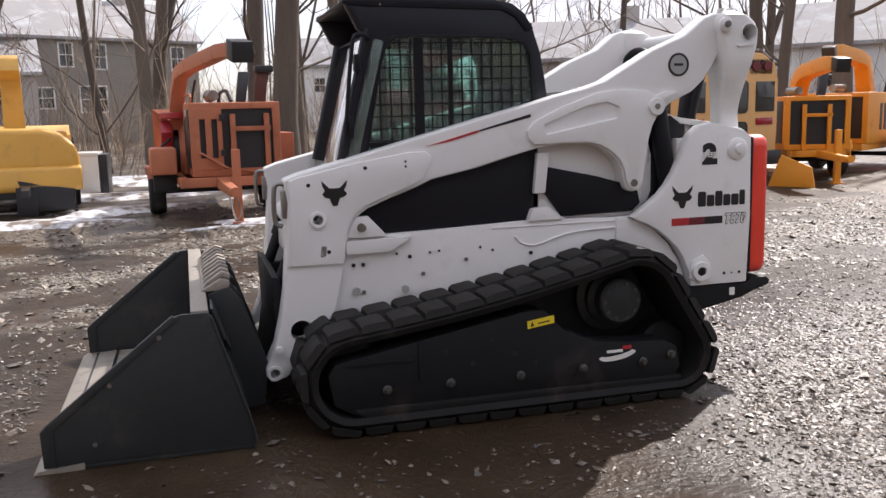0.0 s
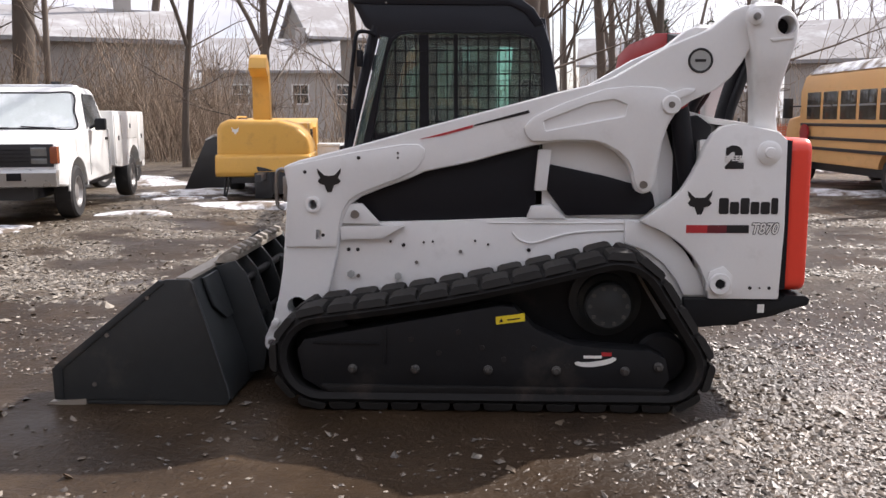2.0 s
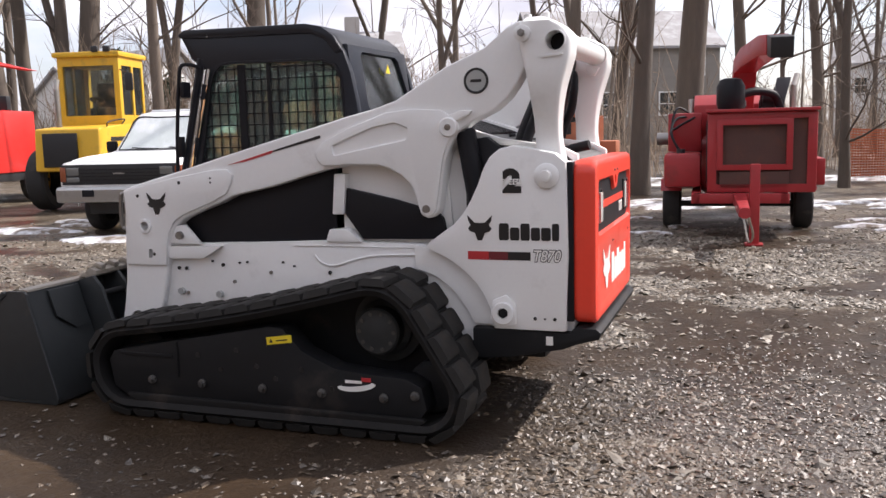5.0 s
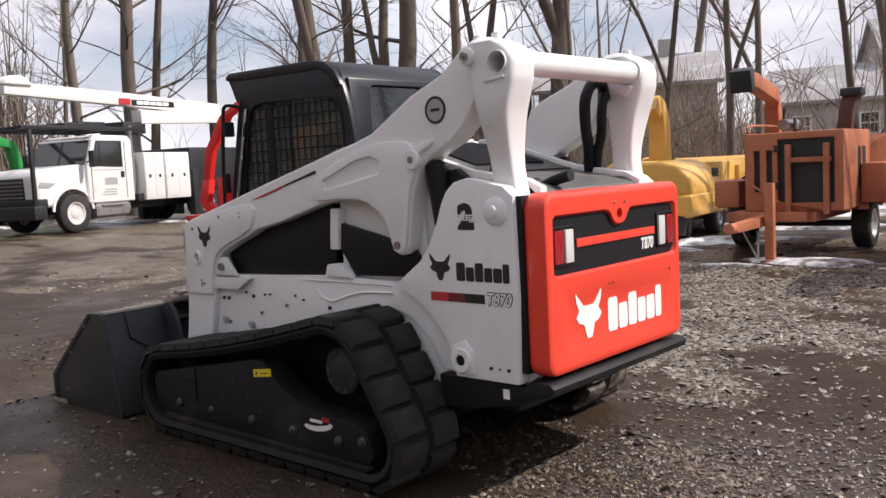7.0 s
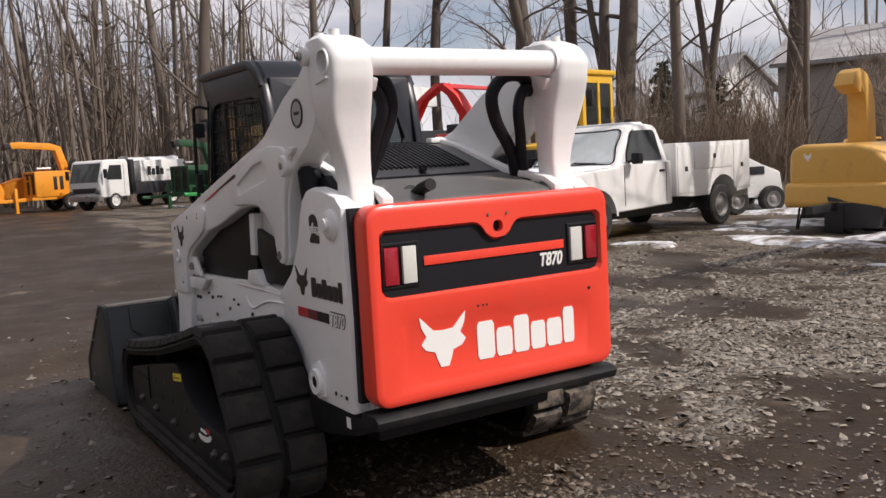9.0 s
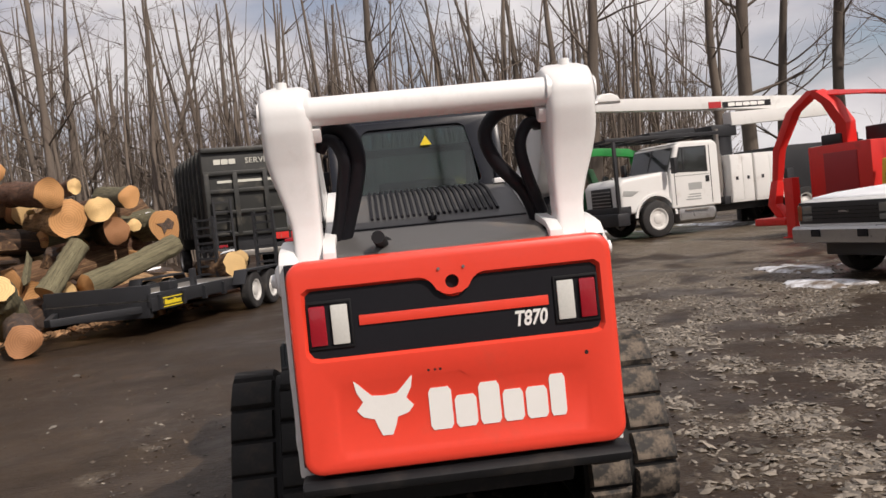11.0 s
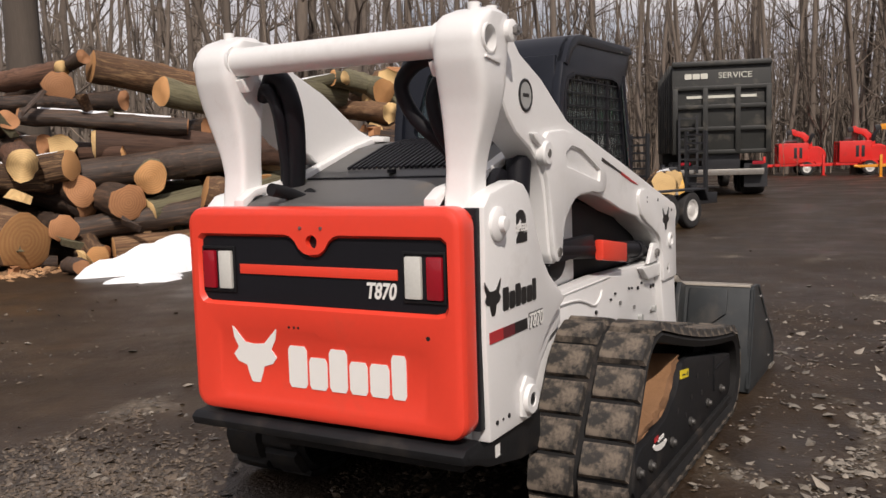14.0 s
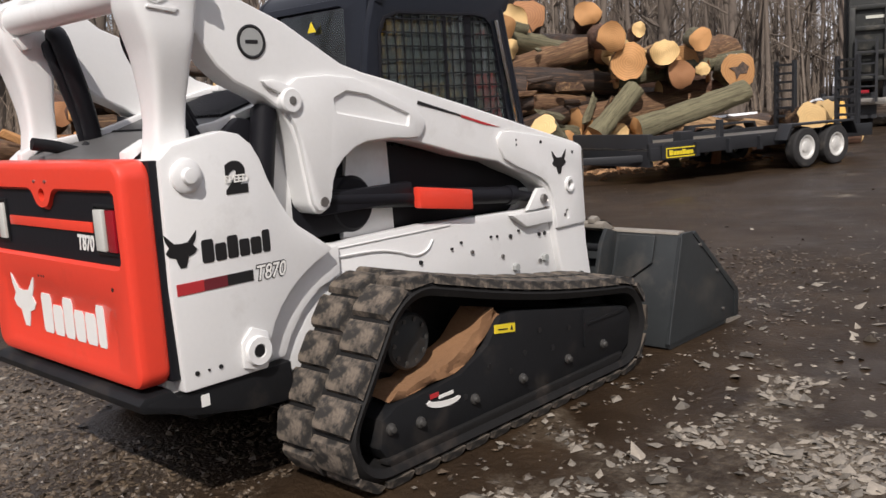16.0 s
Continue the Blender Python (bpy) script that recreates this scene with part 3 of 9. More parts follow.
part("exhaust_pipe", both(spin([(0.040, 0), (0.040, 0.012)], (2.93, 4.842, 1.418), (0.8, -0.1, 0.32), 16), hose([(2.90, 4.845, 1.39), (2.97, 4.838, 1.415), (3.05, 4.828, 1.443), (3.14, 4.818, 1.462)], 0.026, 14)), M_STEEL, loader)
pair("marker_cap", box(2.10, 2.16, 4.64, 4.71, 1.655, 1.682, 0.008), M_WHITE)
part("deck_plate", prism([(1.88, 1.16), (1.95, 1.64), (2.02, 1.64), (2.6, 1.45), (2.6, 1.16)], 4.60, 5.544, "y", 0.01), M_STEEL, loader)

# tailgate
R_T = 0.07
gate_pts = []
for cy, cz, a0 in ((5.70 - R_T, 1.398 - R_T, 0), (4.455 + R_T, 1.398 - R_T, 90), (4.455 + R_T, 0.585 + R_T, 180), (5.70 - R_T, 0.585 + R_T, 270)):
    for k in range(7):
        a = radians(a0 + 15 * k)
        gate_pts.append((cy + R_T * math.cos(a), cz + R_T * math.sin(a)))
notch = [(5.615, 1.285), (5.19, 1.285), (5.165, 1.278), (5.145, 1.262), (5.125, 1.232), (5.10, 1.215), (5.078, 1.21), (5.055, 1.215), (5.03, 1.232), (5.01, 1.262), (4.99, 1.278), (4.965, 1.285), (4.545, 1.285),
         (4.522, 1.268), (4.518, 1.06), (4.535, 1.035), (4.56, 1.028), (5.595, 1.028), (5.625, 1.035), (5.638, 1.06), (5.636, 1.268)]
gate_bm = prism(gate_pts, 3.115, 3.238, "x")
soften(gate_bm, 0.034, 4, 40)


def inset_cutter(pts, x_deep, x_face, grow):
    """A cutter whose mouth is wider than its floor."""
    bm = bmesh.new()
    cy, cz = sum(p[0] for p in pts) / len(pts), sum(p[1] for p in pts) / len(pts)
    rows = []
    for x, g in ((x_deep, 0.0), (x_face, grow), (x_face + 0.05, grow)):
        rows.append([bm.verts.new((x, y + g * (1 if y > cy else -1), z + g * (1 if z > cz else -1))) for y, z in pts])
    bm.faces.new(rows[0])
    bm.faces.new(rows[-1][::-1])
    for a, b in zip(rows, rows[1:]):
        for k in range(len(pts)):
            bm.faces.new((a[k], a[(k + 1) % len(pts)], b[(k + 1) % len(pts)], b[k]))
    bmesh.ops.recalc_face_normals(bm, faces=bm.faces)
    return bm


low_pts = [(4.63, 0.925), (4.60, 0.90), (4.60, 0.68), (4.63, 0.655), (5.53, 0.655), (5.56, 0.68), (5.56, 0.87), (5.53, 0.895), (5.12, 0.895), (5.08, 0.925)]
gate_bm = cut(gate_bm, inset_cutter(notch, 3.218, 3.238, 0.012), inset_cutter(low_pts, 3.233, 3.238, 0.012), rod((3.20, 5.078, 1.270), (3.30, 5.078, 1.270), 0.026, seg=24))
gate = part("tailgate", gate_bm, M_RED, loader, "orange-red painted tailgate with black inset", 30)
part("latch", rod((3.19, 5.078, 1.270), (3.212, 5.078, 1.270), 0.027, seg=20), M_BLACK, gate)
part("inset_panel", prism(notch, 3.212, 3.2195, "x"), M_BLACK, gate, "black inset panel")
part("inset_stripe", prism([(4.715, 1.140), (4.715, 1.178), (5.44, 1.178), (5.44, 1.140)], 3.2195, 3.226, "x", 0.002), M_RED, gate)
part("gate_gasket", prism([(4.445, 0.60), (4.445, 1.388), (5.702, 1.388), (5.702, 0.60)], 3.088, 3.125, "x", 0.004), M_BLACK, gate)
for ya, yb, mat, nm in ((4.530, 4.592, M_LENS_R, "tail_lamp"), (4.612, 4.676, M_LENS_W, "work_lamp"), (5.474, 5.540, M_LENS_W, "work_lamp"), (5.562, 5.624, M_LENS_R, "tail_lamp")):
    part(nm, box(3.218, 3.236, ya, yb, 1.078, 1.228, 0.006), mat, gate, "red tail lamp lens" if mat is M_LENS_R else "clear work lamp lens")
for ya, yb in ((4.522, 4.692), (5.462, 5.636)):
    part("lamp_bezel", cut(box(3.216, 3.228, ya, yb, 1.064, 1.246, 0.004), box(3.20, 3.25, ya + 0.008, yb - 0.008, 1.074, 1.236)), M_STEEL, gate)
for by, bz in ((5.03, 1.322), (5.125, 1.322)):
    part("gate_stud", rod((3.236, by, bz), (3.244, by, bz), 0.006, seg=8), M_CHROME, gate)
for by, bz, r in ((5.565, 0.945, 0.008), (4.955, 0.945, 0.005), (4.98, 0.945, 0.005), (5.00, 0.945, 0.005)):
    part("gate_hole", rod((3.236, by, bz), (3.2395, by, bz), r, seg=10), M_DECAL_K, gate)


def brand_shape(cx, cz, s):
    """A plain eared shield, in place of the maker's emblem: outline in (across, up)."""
    half = [(0.0, 0.20), (0.22, 0.22), (0.36, 0.36), (0.52, 0.52), (0.48, 0.30), (0.38, 0.12), (0.50, -0.02), (0.40, -0.14), (0.20, -0.20), (0.16, -0.34), (0.09, -0.50), (0.0, -0.50)]
    pts = [(cx + s * a, cz + s * b) for a, b in half] + [(cx - s * a, cz + s * b) for a, b in half[::-1] if a > 0]
    return pts


def bars(x0, x1, z0, z1, widths, tall=()):
    """Blocks of the size of letters, in place of a brand name: rectangles in (across, up)."""
    total, gap, out, x = sum(widths) + 0.12 * (len(widths) - 1), 0.12, [], 0.0
    k = (x1 - x0) / total
    for i, w in enumerate(widths):
        top = z1 if i in tall else z0 + (z1 - z0) * 0.76
        a, b = x0 + x * k, x0 + (x + w) * k
        c = 0.12 * abs(b - a) * (1 if b > a else -1)
        d = 0.10 * (z1 - z0)
        out.append([(a + c, z0), (b - c, z0), (b, z0 + d), (b, top - d), (b - c, top), (a + c, top), (a, top - d), (a, z0 + d)])
        x += w + gap
    return out


NAME_W = (1.0, 0.95, 0.92, 0.9, 0.95, 0.7)
for pts in bars(4.945, 5.47, 0.715, 0.875, NAME_W, (0, 2, 5)):
    part("name_block", prism(pts, 3.2335, 3.2365, "x"), M_DECAL_W, gate)
part("emblem", prism(brand_shape(4.78, 0.825, 0.215), 3.2335, 3.2365, "x"), M_DECAL_W, gate, "plain white emblem shape")
lettering("T870", 0.080, pose(3.221, 5.368, 1.096, 90, 0, 90), M_DECAL_W, "model_number", gate, 0.001, 0.76, 0.0022, 0.16)
for ob, sgn in ((tails[0], 1), (tails[1], -1)):
    def side_y(a, b):
        return (a, b) if sgn == 1 else (2 * YC - b, 2 * YC - a)
    ya, yb = side_y(4.4205, 4.4235)
    x0, x1 = (2.755, 3.06) if sgn == 1 else (3.0, 2.69)
    cx = 2.655 if sgn == 1 else 3.08
    if sgn == -1:
        x0, x1, cx = 2.965, 2.665, 3.045
    for pts in bars(x0, x1, 1.005, 1.09, NAME_W, (0, 2, 5)):
        part("name_block", prism(pts, ya, yb, "y"), M_DECAL_K, ob)
    part("emblem", prism(brand_shape(cx, 1.065, 0.125), ya, yb, "y"), M_DECAL_K, ob, "plain black emblem shape")
    xs = (2.59, 2.70, 2.80, 2.915) if sgn == 1 else (3.08, 2.97, 2.87, 2.755)
    for i, mt in enumerate((M_DECAL_R, M_DECAL_RD, M_DECAL_K)):
        a, b = sorted((xs[i], xs[i + 1]))
        part("stripe_block", box(a, b, ya, yb, 0.905, 0.947), mt, ob)
    lettering("T870", 0.080, pose(2.998 if sgn == 1 else 2.672, (ya + yb) / 2, 0.926, 90, 0, 0 if sgn == 1 else 180), M_DECAL_K, "model_number", ob, 0.0006, 0.84, 0.005, 0.2)
    lettering("T870", 0.080, pose(2.998 if sgn == 1 else 2.672, (ya + yb) / 2, 0.926, 90, 0, 0 if sgn == 1 else 180) @ pose(0, 0, 0.0022), M_DECAL_W, "model_number", ob, 0.0006, 0.84, 0.0008, 0.2)
    rot = pose(2.825 if sgn == 1 else 2.79, 4.4215 if sgn == 1 else 2 * YC - 4.4215, 1.295, 90, 0, 0 if sgn == 1 else 180)
    lettering("2", 0.148, rot, M_DECAL_K, "numeral", ob, 0.001, 1.15, 0.010)
    lettering("SPEED", 0.038, rot @ pose(0, 0.0, 0.003), M_DECAL_W, "numeral_word", ob, 0.001, 1.0, 0.0012)
for a, ob in zip((0.70, 0.70), arms):
    yy = (4.4425, 4.4465) if ob is arms[0] else (2 * YC - 4.4465, 2 * YC - 4.4425)
    part("emblem", prism(brand_shape(a, 1.180, 0.125), *yy, "y"), M_DECAL_K, ob, "plain black emblem shape")

# rear bumper
bump_pts = [(2.60, 0.385), (2.60, 0.548), (3.13, 0.540), (3.17, 0.552), (3.225, 0.548), (3.24, 0.532), (3.19, 0.505), (3.069, 0.455), (2.797, 0.400)]
part("rear_bumper", prism([(2.70, 0.50), (2.70, 0.547), (3.10, 0.535), (3.13, 0.572), (3.235, 0.568), (3.262, 0.548), (3.25, 0.515), (3.12, 0.478)], 4.442, 5.702, "y", 0.010), M_STEEL, loader, "dark steel rear bumper")
pair("bumper_cheek", prism(bump_pts, 4.440, 4.56, "y", 0.010), M_STEEL)
pair("bumper_sticker", box(2.985, 3.02, 4.4375, 4.4405, 0.475, 0.52), M_DECAL_W)
part("belly_pan", box(2.50, 2.95, 4.60, 5.54, 0.36, 0.50, 0.03), M_STEEL, loader)

# cab
cab_pts = [(0.80, 2.150), (0.84, 2.165), (1.62, 2.155), (1.72, 2.135), (1.79, 2.085), (1.845, 2.0), (1.885, 1.88), (1.915, 1.72), (1.935, 1.55), (1.94, 1.18), (0.735, 1.18), (0.77, 1.34), (0.865, 1.70), (0.935, 1.965), (0.88, 1.995), (0.84, 2.08)]
win_pts = [(0.865, 1.20), (0.905, 1.35), (0.935, 1.50), (0.965, 1.65), (1.00, 1.83), (1.03, 1.915), (1.075, 1.952), (1.15, 1.962), (1.70, 1.952), (1.785, 1.925), (1.820, 1.86), (1.835, 1.62), (1.84, 1.20)]
cab = part("cab", box(0.80, 1.93, 4.66, 5.484, 1.16, 1.22, 0.01), M_CAB, loader, "black operator cab with glazed sides")
cab_sides = pair("cab_side", cut(prism(cab_pts, 4.615, 4.665, "y", 0.014), prism(win_pts, 4.55, 4.75, "y", 0.01)), M_CAB, (cab, cab))
pair("window_frame", cut(prism([(x + (0.012 if x > 1.4 else -0.012), z + (0.012 if z > 1.5 else -0.012)) for x, z in win_pts], 4.608, 4.622, "y", 0.004), prism(win_pts, 4.55, 4.75, "y")), M_BLACK, cab_sides)
for xa, xb in ((1.175, 1.225), (1.362, 1.384)):
    pair("window_bar", box(xa, xb, 4.622, 4.64, 1.20, 1.955), M_BLACK, cab_sides)
pair("window_bar", box(0.90, 1.835, 4.622, 4.64, 1.395, 1.420), M_BLACK, cab_sides)


def win_span(z):
    """The window's front and rear edge at a height."""
    lo, hi = 9.0, -9.0
    n_ = len(win_pts)
    for i in range(n_):
        (xa, za), (xb, zb) = win_pts[i], win_pts[(i + 1) % n_]
        if (za - z) * (zb - z) < 0:
            x = xa + (xb - xa) * (z - za) / (zb - za)
            lo, hi = min(lo, x), max(hi, x)
    return lo, hi


grid = bmesh.new()
z = 1.235
while z < 1.95:
    a, b = win_span(z)
    merge(grid, box(a, b, 4.616, 4.620, z, z + 0.006))
    z += 0.063
x = 0.93
while x < 1.79:
    zs = [zz / 200 for zz in range(241, 391) if win_span(zz / 200)[0] <= x <= win_span(zz / 200)[1]]
    merge(grid, box(x, x + 0.006, 4.620, 4.624, min(zs), max(zs)))
    x += 0.056
pair("safety_mesh", grid, M_BLACK, cab_sides, "black wire safety mesh")
panes = pair("side_pane", prism([(x, z) for x, z in win_pts], 4.628, 4.634, "y"), M_GLASS, cab_sides, "green-tinted glass pane")
roof_pts = [(0.80, 2.138), (0.84, 2.165), (1.62, 2.155), (1.72, 2.135), (1.79, 2.085), (1.845, 2.0), (1.80, 1.985), (1.74, 2.06), (1.66, 2.10), (0.95, 2.112), (0.84, 2.118), (0.81, 2.122)]
part("cab_roof", prism(roof_pts, 4.605, 5.539, "y", 0.016), M_CAB, cab)
rear_frame = cut(prism([(4.655, 1.20), (4.655, 2.04), (5.49, 2.04), (5.49, 1.20)], -0.02, 0.02, "x", 0.01), prism([(4.77, 1.665), (4.74, 1.70), (4.80, 1.985), (4.83, 2.005), (5.31, 2.005), (5.345, 1.985), (5.405, 1.70), (5.375, 1.665)], -0.1, 0.1, "x", 0.01))
for v in rear_frame.verts:
    v.co.x += 1.925 - 0.22 * max(0.0, (v.co.z - 1.62)) ** 1.0
rear_wall = part("cab_rear", rear_frame, M_CAB, cab)
rw = prism([(4.755, 1.655), (4.79, 1.995), (5.355, 1.995), (5.39, 1.655)], -0.004, 0.004, "x")
for v in rw.verts:
    v.co.x += 1.925 - 0.22 * max(0.0, (v.co.z - 1.62))
part("rear_pane", rw, M_GLASS_DARK, rear_wall, "dark green-tinted rear window")
part("warning_sticker", prism([(5.10, 1.90), (5.16, 1.90), (5.13, 1.95)], 1.885, 1.888, "x"), M_YELLOW_STICKER, rear_wall)
pair("cab_pillar", hose([(0.765, 4.635, 1.30), (0.86, 4.635, 1.69), (0.935, 4.635, 2.0)], 0.026, 10), M_CAB, (cab, cab))
door = part("front_door", cut(prism([(4.65, 1.0), (4.65, 1.99), (5.494, 1.99), (5.494, 1.0)], -0.012, 0.012, "x", 0.006), prism([(4.70, 1.08), (4.70, 1.94), (5.444, 1.94), (5.444, 1.08)], -0.1, 0.1, "x", 0.01)), M_BLACK, cab)
door.matrix_local = Matrix.Translation((0.825 - 1.7 + 0.0, 0, 1.5)) @ pose(0, 0, 0, 0, 14.5, 0) @ Matrix.Translation((1.7, 0, -1.5))
pane = part("front_pane", prism([(4.598, 0.070), (4.605, 0.035), (4.622, 0.005), (4.655, -0.014), (5.489, -0.014), (5.522, 0.005), (5.539, 0.035), (5.546, 0.070), (5.540, 0.070), (5.533, 0.037), (5.517, 0.009), (5.487, -0.008), (4.657, -0.008), (4.627, 0.009), (4.611, 0.037), (4.604, 0.070)], 1.02, 1.97, "z"), M_GLASS, door)
pane.data.transform(Matrix(((0, 1, 0, -1.7), (1, 0, 0, -YC), (0, 0, 1, 0), (0, 0, 0, 1))) @ Matrix.Translation((1.7, YC, 0)))
part("seat", both(box(1.30, 1.75, 4.85, 5.29, 1.20, 1.32, 0.04), prism([(1.66, 1.26), (1.78, 1.28), (1.84, 1.72), (1.74, 1.73)], 4.86, 5.28, "y", 0.03), box(1.35, 1.65, 4.76, 4.82, 1.38, 1.43, 0.02), box(1.35, 1.65, 5.32, 5.38, 1.38, 1.43, 0.02)), M_BLACK, cab)
part("console", both(box(0.98, 1.12, 4.70, 5.44, 1.2, 1.30, 0.02), rod((1.25, 4.79, 1.40), (1.22, 4.79, 1.52), 0.02, seg=10), rod((1.25, 5.35, 1.40), (1.22, 5.35, 1.52), 0.02, seg=10)), M_BLACK, cab)
part("grab_rail", hose([(0.775, 4.56, 1.335), (0.80, 4.55, 1.60), (0.83, 4.55, 1.86), (0.85, 4.55, 1.955), (0.90, 4.57, 1.965), (0.935, 4.61, 1.95)], 0.011, 8), M_BLACK, cab)
part("work_light", box(0.845, 0.875, 4.53, 4.60, 1.78, 1.87, 0.01), M_BLACK, cab)
part("door_strike", box(0.80, 0.83, 4.54, 4.58, 1.44, 1.56, 0.008), M_BLACK, cab)
pair("roof_bolt", rod((1.0, 4.603, 2.12), (1.0, 4.612, 2.12), 0.006, seg=8), M_CHROME, (cab, cab))

# tracks
IDLERS = [((0.705, 0.305), 0.180), ((2.19, 0.557), 0.208), ((2.445, 0.270), 0.145)]


def belt_line(grow):
    """A closed line round the three wheels, in (x, z), evenly walked by arc length."""
    pts = []
    for (cx, cz), r in IDLERS:
        for k in range(180):
            a = math.pi * k / 90
            pts.append((cx + (r + grow) * math.cos(a), cz + (r + grow) * math.sin(a)))
    pts = sorted(set(pts))

    def half_hull(ps):
        h = []
        for p in ps:
            while len(h) > 1 and (h[-1][0] - h[-2][0]) * (p[1] - h[-2][1]) - (h[-1][1] - h[-2][1]) * (p[0] - h[-2][0]) <= 0:
                h.pop()
            h.append(p)
        return h
    lower, upper = half_hull(pts), half_hull(pts[::-1])
    line, out = lower[:-1] + upper[:-1], []
    for a, b in zip(line, line[1:] + line[:1]):
        out.append(a)
        if math.dist(a, b) > 0.8 and a[1] + b[1] > 0.9:
            # the upper run sags a little between the wheels
            out += [(a[0] + (b[0] - a[0]) * k / 24, a[1] + (b[1] - a[1]) * k / 24 - 0.028 * math.sin(math.pi * k / 24)) for k in range(1, 24)]
    return out


def along(line, n_):
    """n_ even stations on a closed line, each with its direction."""
    seg = [math.dist(a, b) for a, b in zip(line, line[1:] + line[:1])]
    total, out, i, acc = sum(seg), [], 0, 0.0
    for k in range(n_):
        s = total * k / n_
        while acc + seg[i] < s:
            acc += seg[i]
            i += 1
        a, b = line[i], line[(i + 1) % len(line)]
        t = (s - acc) / seg[i]
        out.append(((a[0] + (b[0] - a[0]) * t, a[1] + (b[1] - a[1]) * t), math.atan2(b[1] - a[1], b[0] - a[0])))
    return out


T0, T1 = 4.062, 4.498
outer = [p for p, _ in along(belt_line(0.056), 150)]
inner = [p for p, _ in along(belt_line(0.0), 150)]
band = bmesh.new()
mid_ = [p for p, _ in along(belt_line(0.030), 150)]
prof = [(outer, T0 + 0.028), (outer, T1 - 0.03), (mid_, T1), (inner, T1 - 0.02), (inner, T0 + 0.014), (mid_, T0)]
rows = [[band.verts.new((p[0], y, p[1])) for p in line] for line, y in prof]
for a, b in zip(rows, rows[1:] + rows[:1]):
    for k in range(150):
        band.faces.new((a[k], a[(k + 1) % 150], b[(k + 1) % 150], b[k]))
bmesh.ops.recalc_face_normals(band, faces=band.faces)
tracks = pair("track", band, M_BAND, None, "muddy rubber crawler track")


def lug_mesh(w, muddy):
    """One tread block: along x, across y, standing up in z."""
    bm = prism([(-0.072, -0.006), (0.072, -0.006), (0.066, 0.022), (0.045, 0.031), (-0.048, 0.031), (-0.066, 0.022)], 0.0, w, "y")
    for v in bm.verts:
        if v.co.y > w / 2 and v.co.z > 0.01:
            v.co.y -= 0.012
        elif v.co.z > 0.01:
            v.co.y += 0.010
    return mesh_of("lug", bm, M_RUBBER_MUD if muddy else M_RUBBER)


LUGS = {1: (lug_mesh(0.205, False), lug_mesh(0.195, False)), -1: (lug_mesh(0.205, True), lug_mesh(0.195, True))}
stations = along(belt_line(0.056), 64)
for side, tr in ((1, tracks[0]), (-1, tracks[1])):
    for i, ((px, pz), a) in enumerate(stations):
        if i % 2 == 0:
            me, y0 = LUGS[side][0], T0
        else:
            me, y0 = LUGS[side][1], T0 + 0.225
        ob = new("lug", me)
        ob.parent = tr
        yy = y0 if side == 1 else 2 * YC - y0
        ob.matrix_local = Matrix.Translation((px - 1.7, yy - YC, pz)) @ Matrix.Rotation(-a, 4, "Y") @ Matrix.Diagonal((1.0 + 0.04 * math.sin(i * 1.7), side, -1.0, 1))
frame_pts = [(0.575, 0.34), (0.61, 0.395), (1.11, 0.487), (1.60, 0.575), (1.68, 0.570), (1.73, 0.52), (1.79, 0.455), (1.97, 0.378), (2.15, 0.360), (2.36, 0.350), (2.44, 0.31), (2.465, 0.20), (2.42, 0.135), (0.72, 0.120), (0.60, 0.19)]
frames = pair("track_frame", prism(frame_pts, 4.100, 4.24, "y", 0.010), M_STEEL, None, "dark steel track frame plate")
pair("frame_wall", prism([(0.62, 0.10), (0.62, 0.45), (1.6, 0.62), (2.1, 0.76), (2.3, 0.74), (2.5, 0.40), (2.52, 0.12)], 4.40, 4.44, "y"), M_STEEL, frames)
def crumbly(bm, amount, seed):
    """Breaks up a smooth mass into lumps."""
    bmesh.ops.triangulate(bm, faces=bm.faces)
    bmesh.ops.subdivide_edges(bm, edges=[e for e in bm.edges if e.calc_length() > 0.03], cuts=2, use_grid_fill=True)
    for v in bm.verts:
        q = v.co * 19
        v.co += amount * Vector((noise.noise((q.x, q.y, q.z + seed)), noise.noise((q.y + 7, q.z, q.x)), noise.noise((q.z, q.x + 3, q.y + seed))))
    return bm


part("caked_dirt", crumbly(flip_y(prism([(1.66, 0.575), (1.72, 0.525), (1.79, 0.46), (1.97, 0.385), (2.15, 0.365), (2.36, 0.355), (2.32, 0.385), (2.15, 0.410), (1.97, 0.445), (1.84, 0.520), (1.74, 0.605), (1.70, 0.610)], 4.125, 4.30, "y"), YC), 0.026, 2.0), M_DIRT, frames[1], "brown dirt caked on the track frame")
for i, bx in enumerate((0.86, 1.18, 1.55, 1.895, 2.238, 2.405)):
    pair("roller_bolt", spin([(0.024, 0), (0.024, 0.010), (0.016, 0.014), (0.013, 0.026), (0.0, 0.028)], (bx, 4.100, 0.245 if bx < 2.4 else 0.268), (0, -1, 0), 12), M_BOLT, frames)
for bx, bz in ((1.40, 0.44), (1.52, 0.36), (1.78, 0.36), (1.30, 0.33), (1.63, 0.30), (1.16, 0.40), (1.95, 0.27)):
    pair("frame_hole", rod((bx, 4.1005, bz), (bx, 4.097, bz), 0.014, seg=12), M_DECAL_K, frames)
pair("frame_rib", both(box(0.66, 1.0, 4.093, 4.102, 0.375, 0.392, 0.003), box(1.02, 1.035, 4.092, 4.102, 0.27, 0.465, 0.003)), M_STEEL, frames)
pair("slide_rail", prism([(0.70, 0.150), (0.76, 0.118), (2.40, 0.112), (2.46, 0.140), (2.46, 0.155), (0.70, 0.165)], 4.078, 4.12, "y", 0.008), M_BAND, frames)
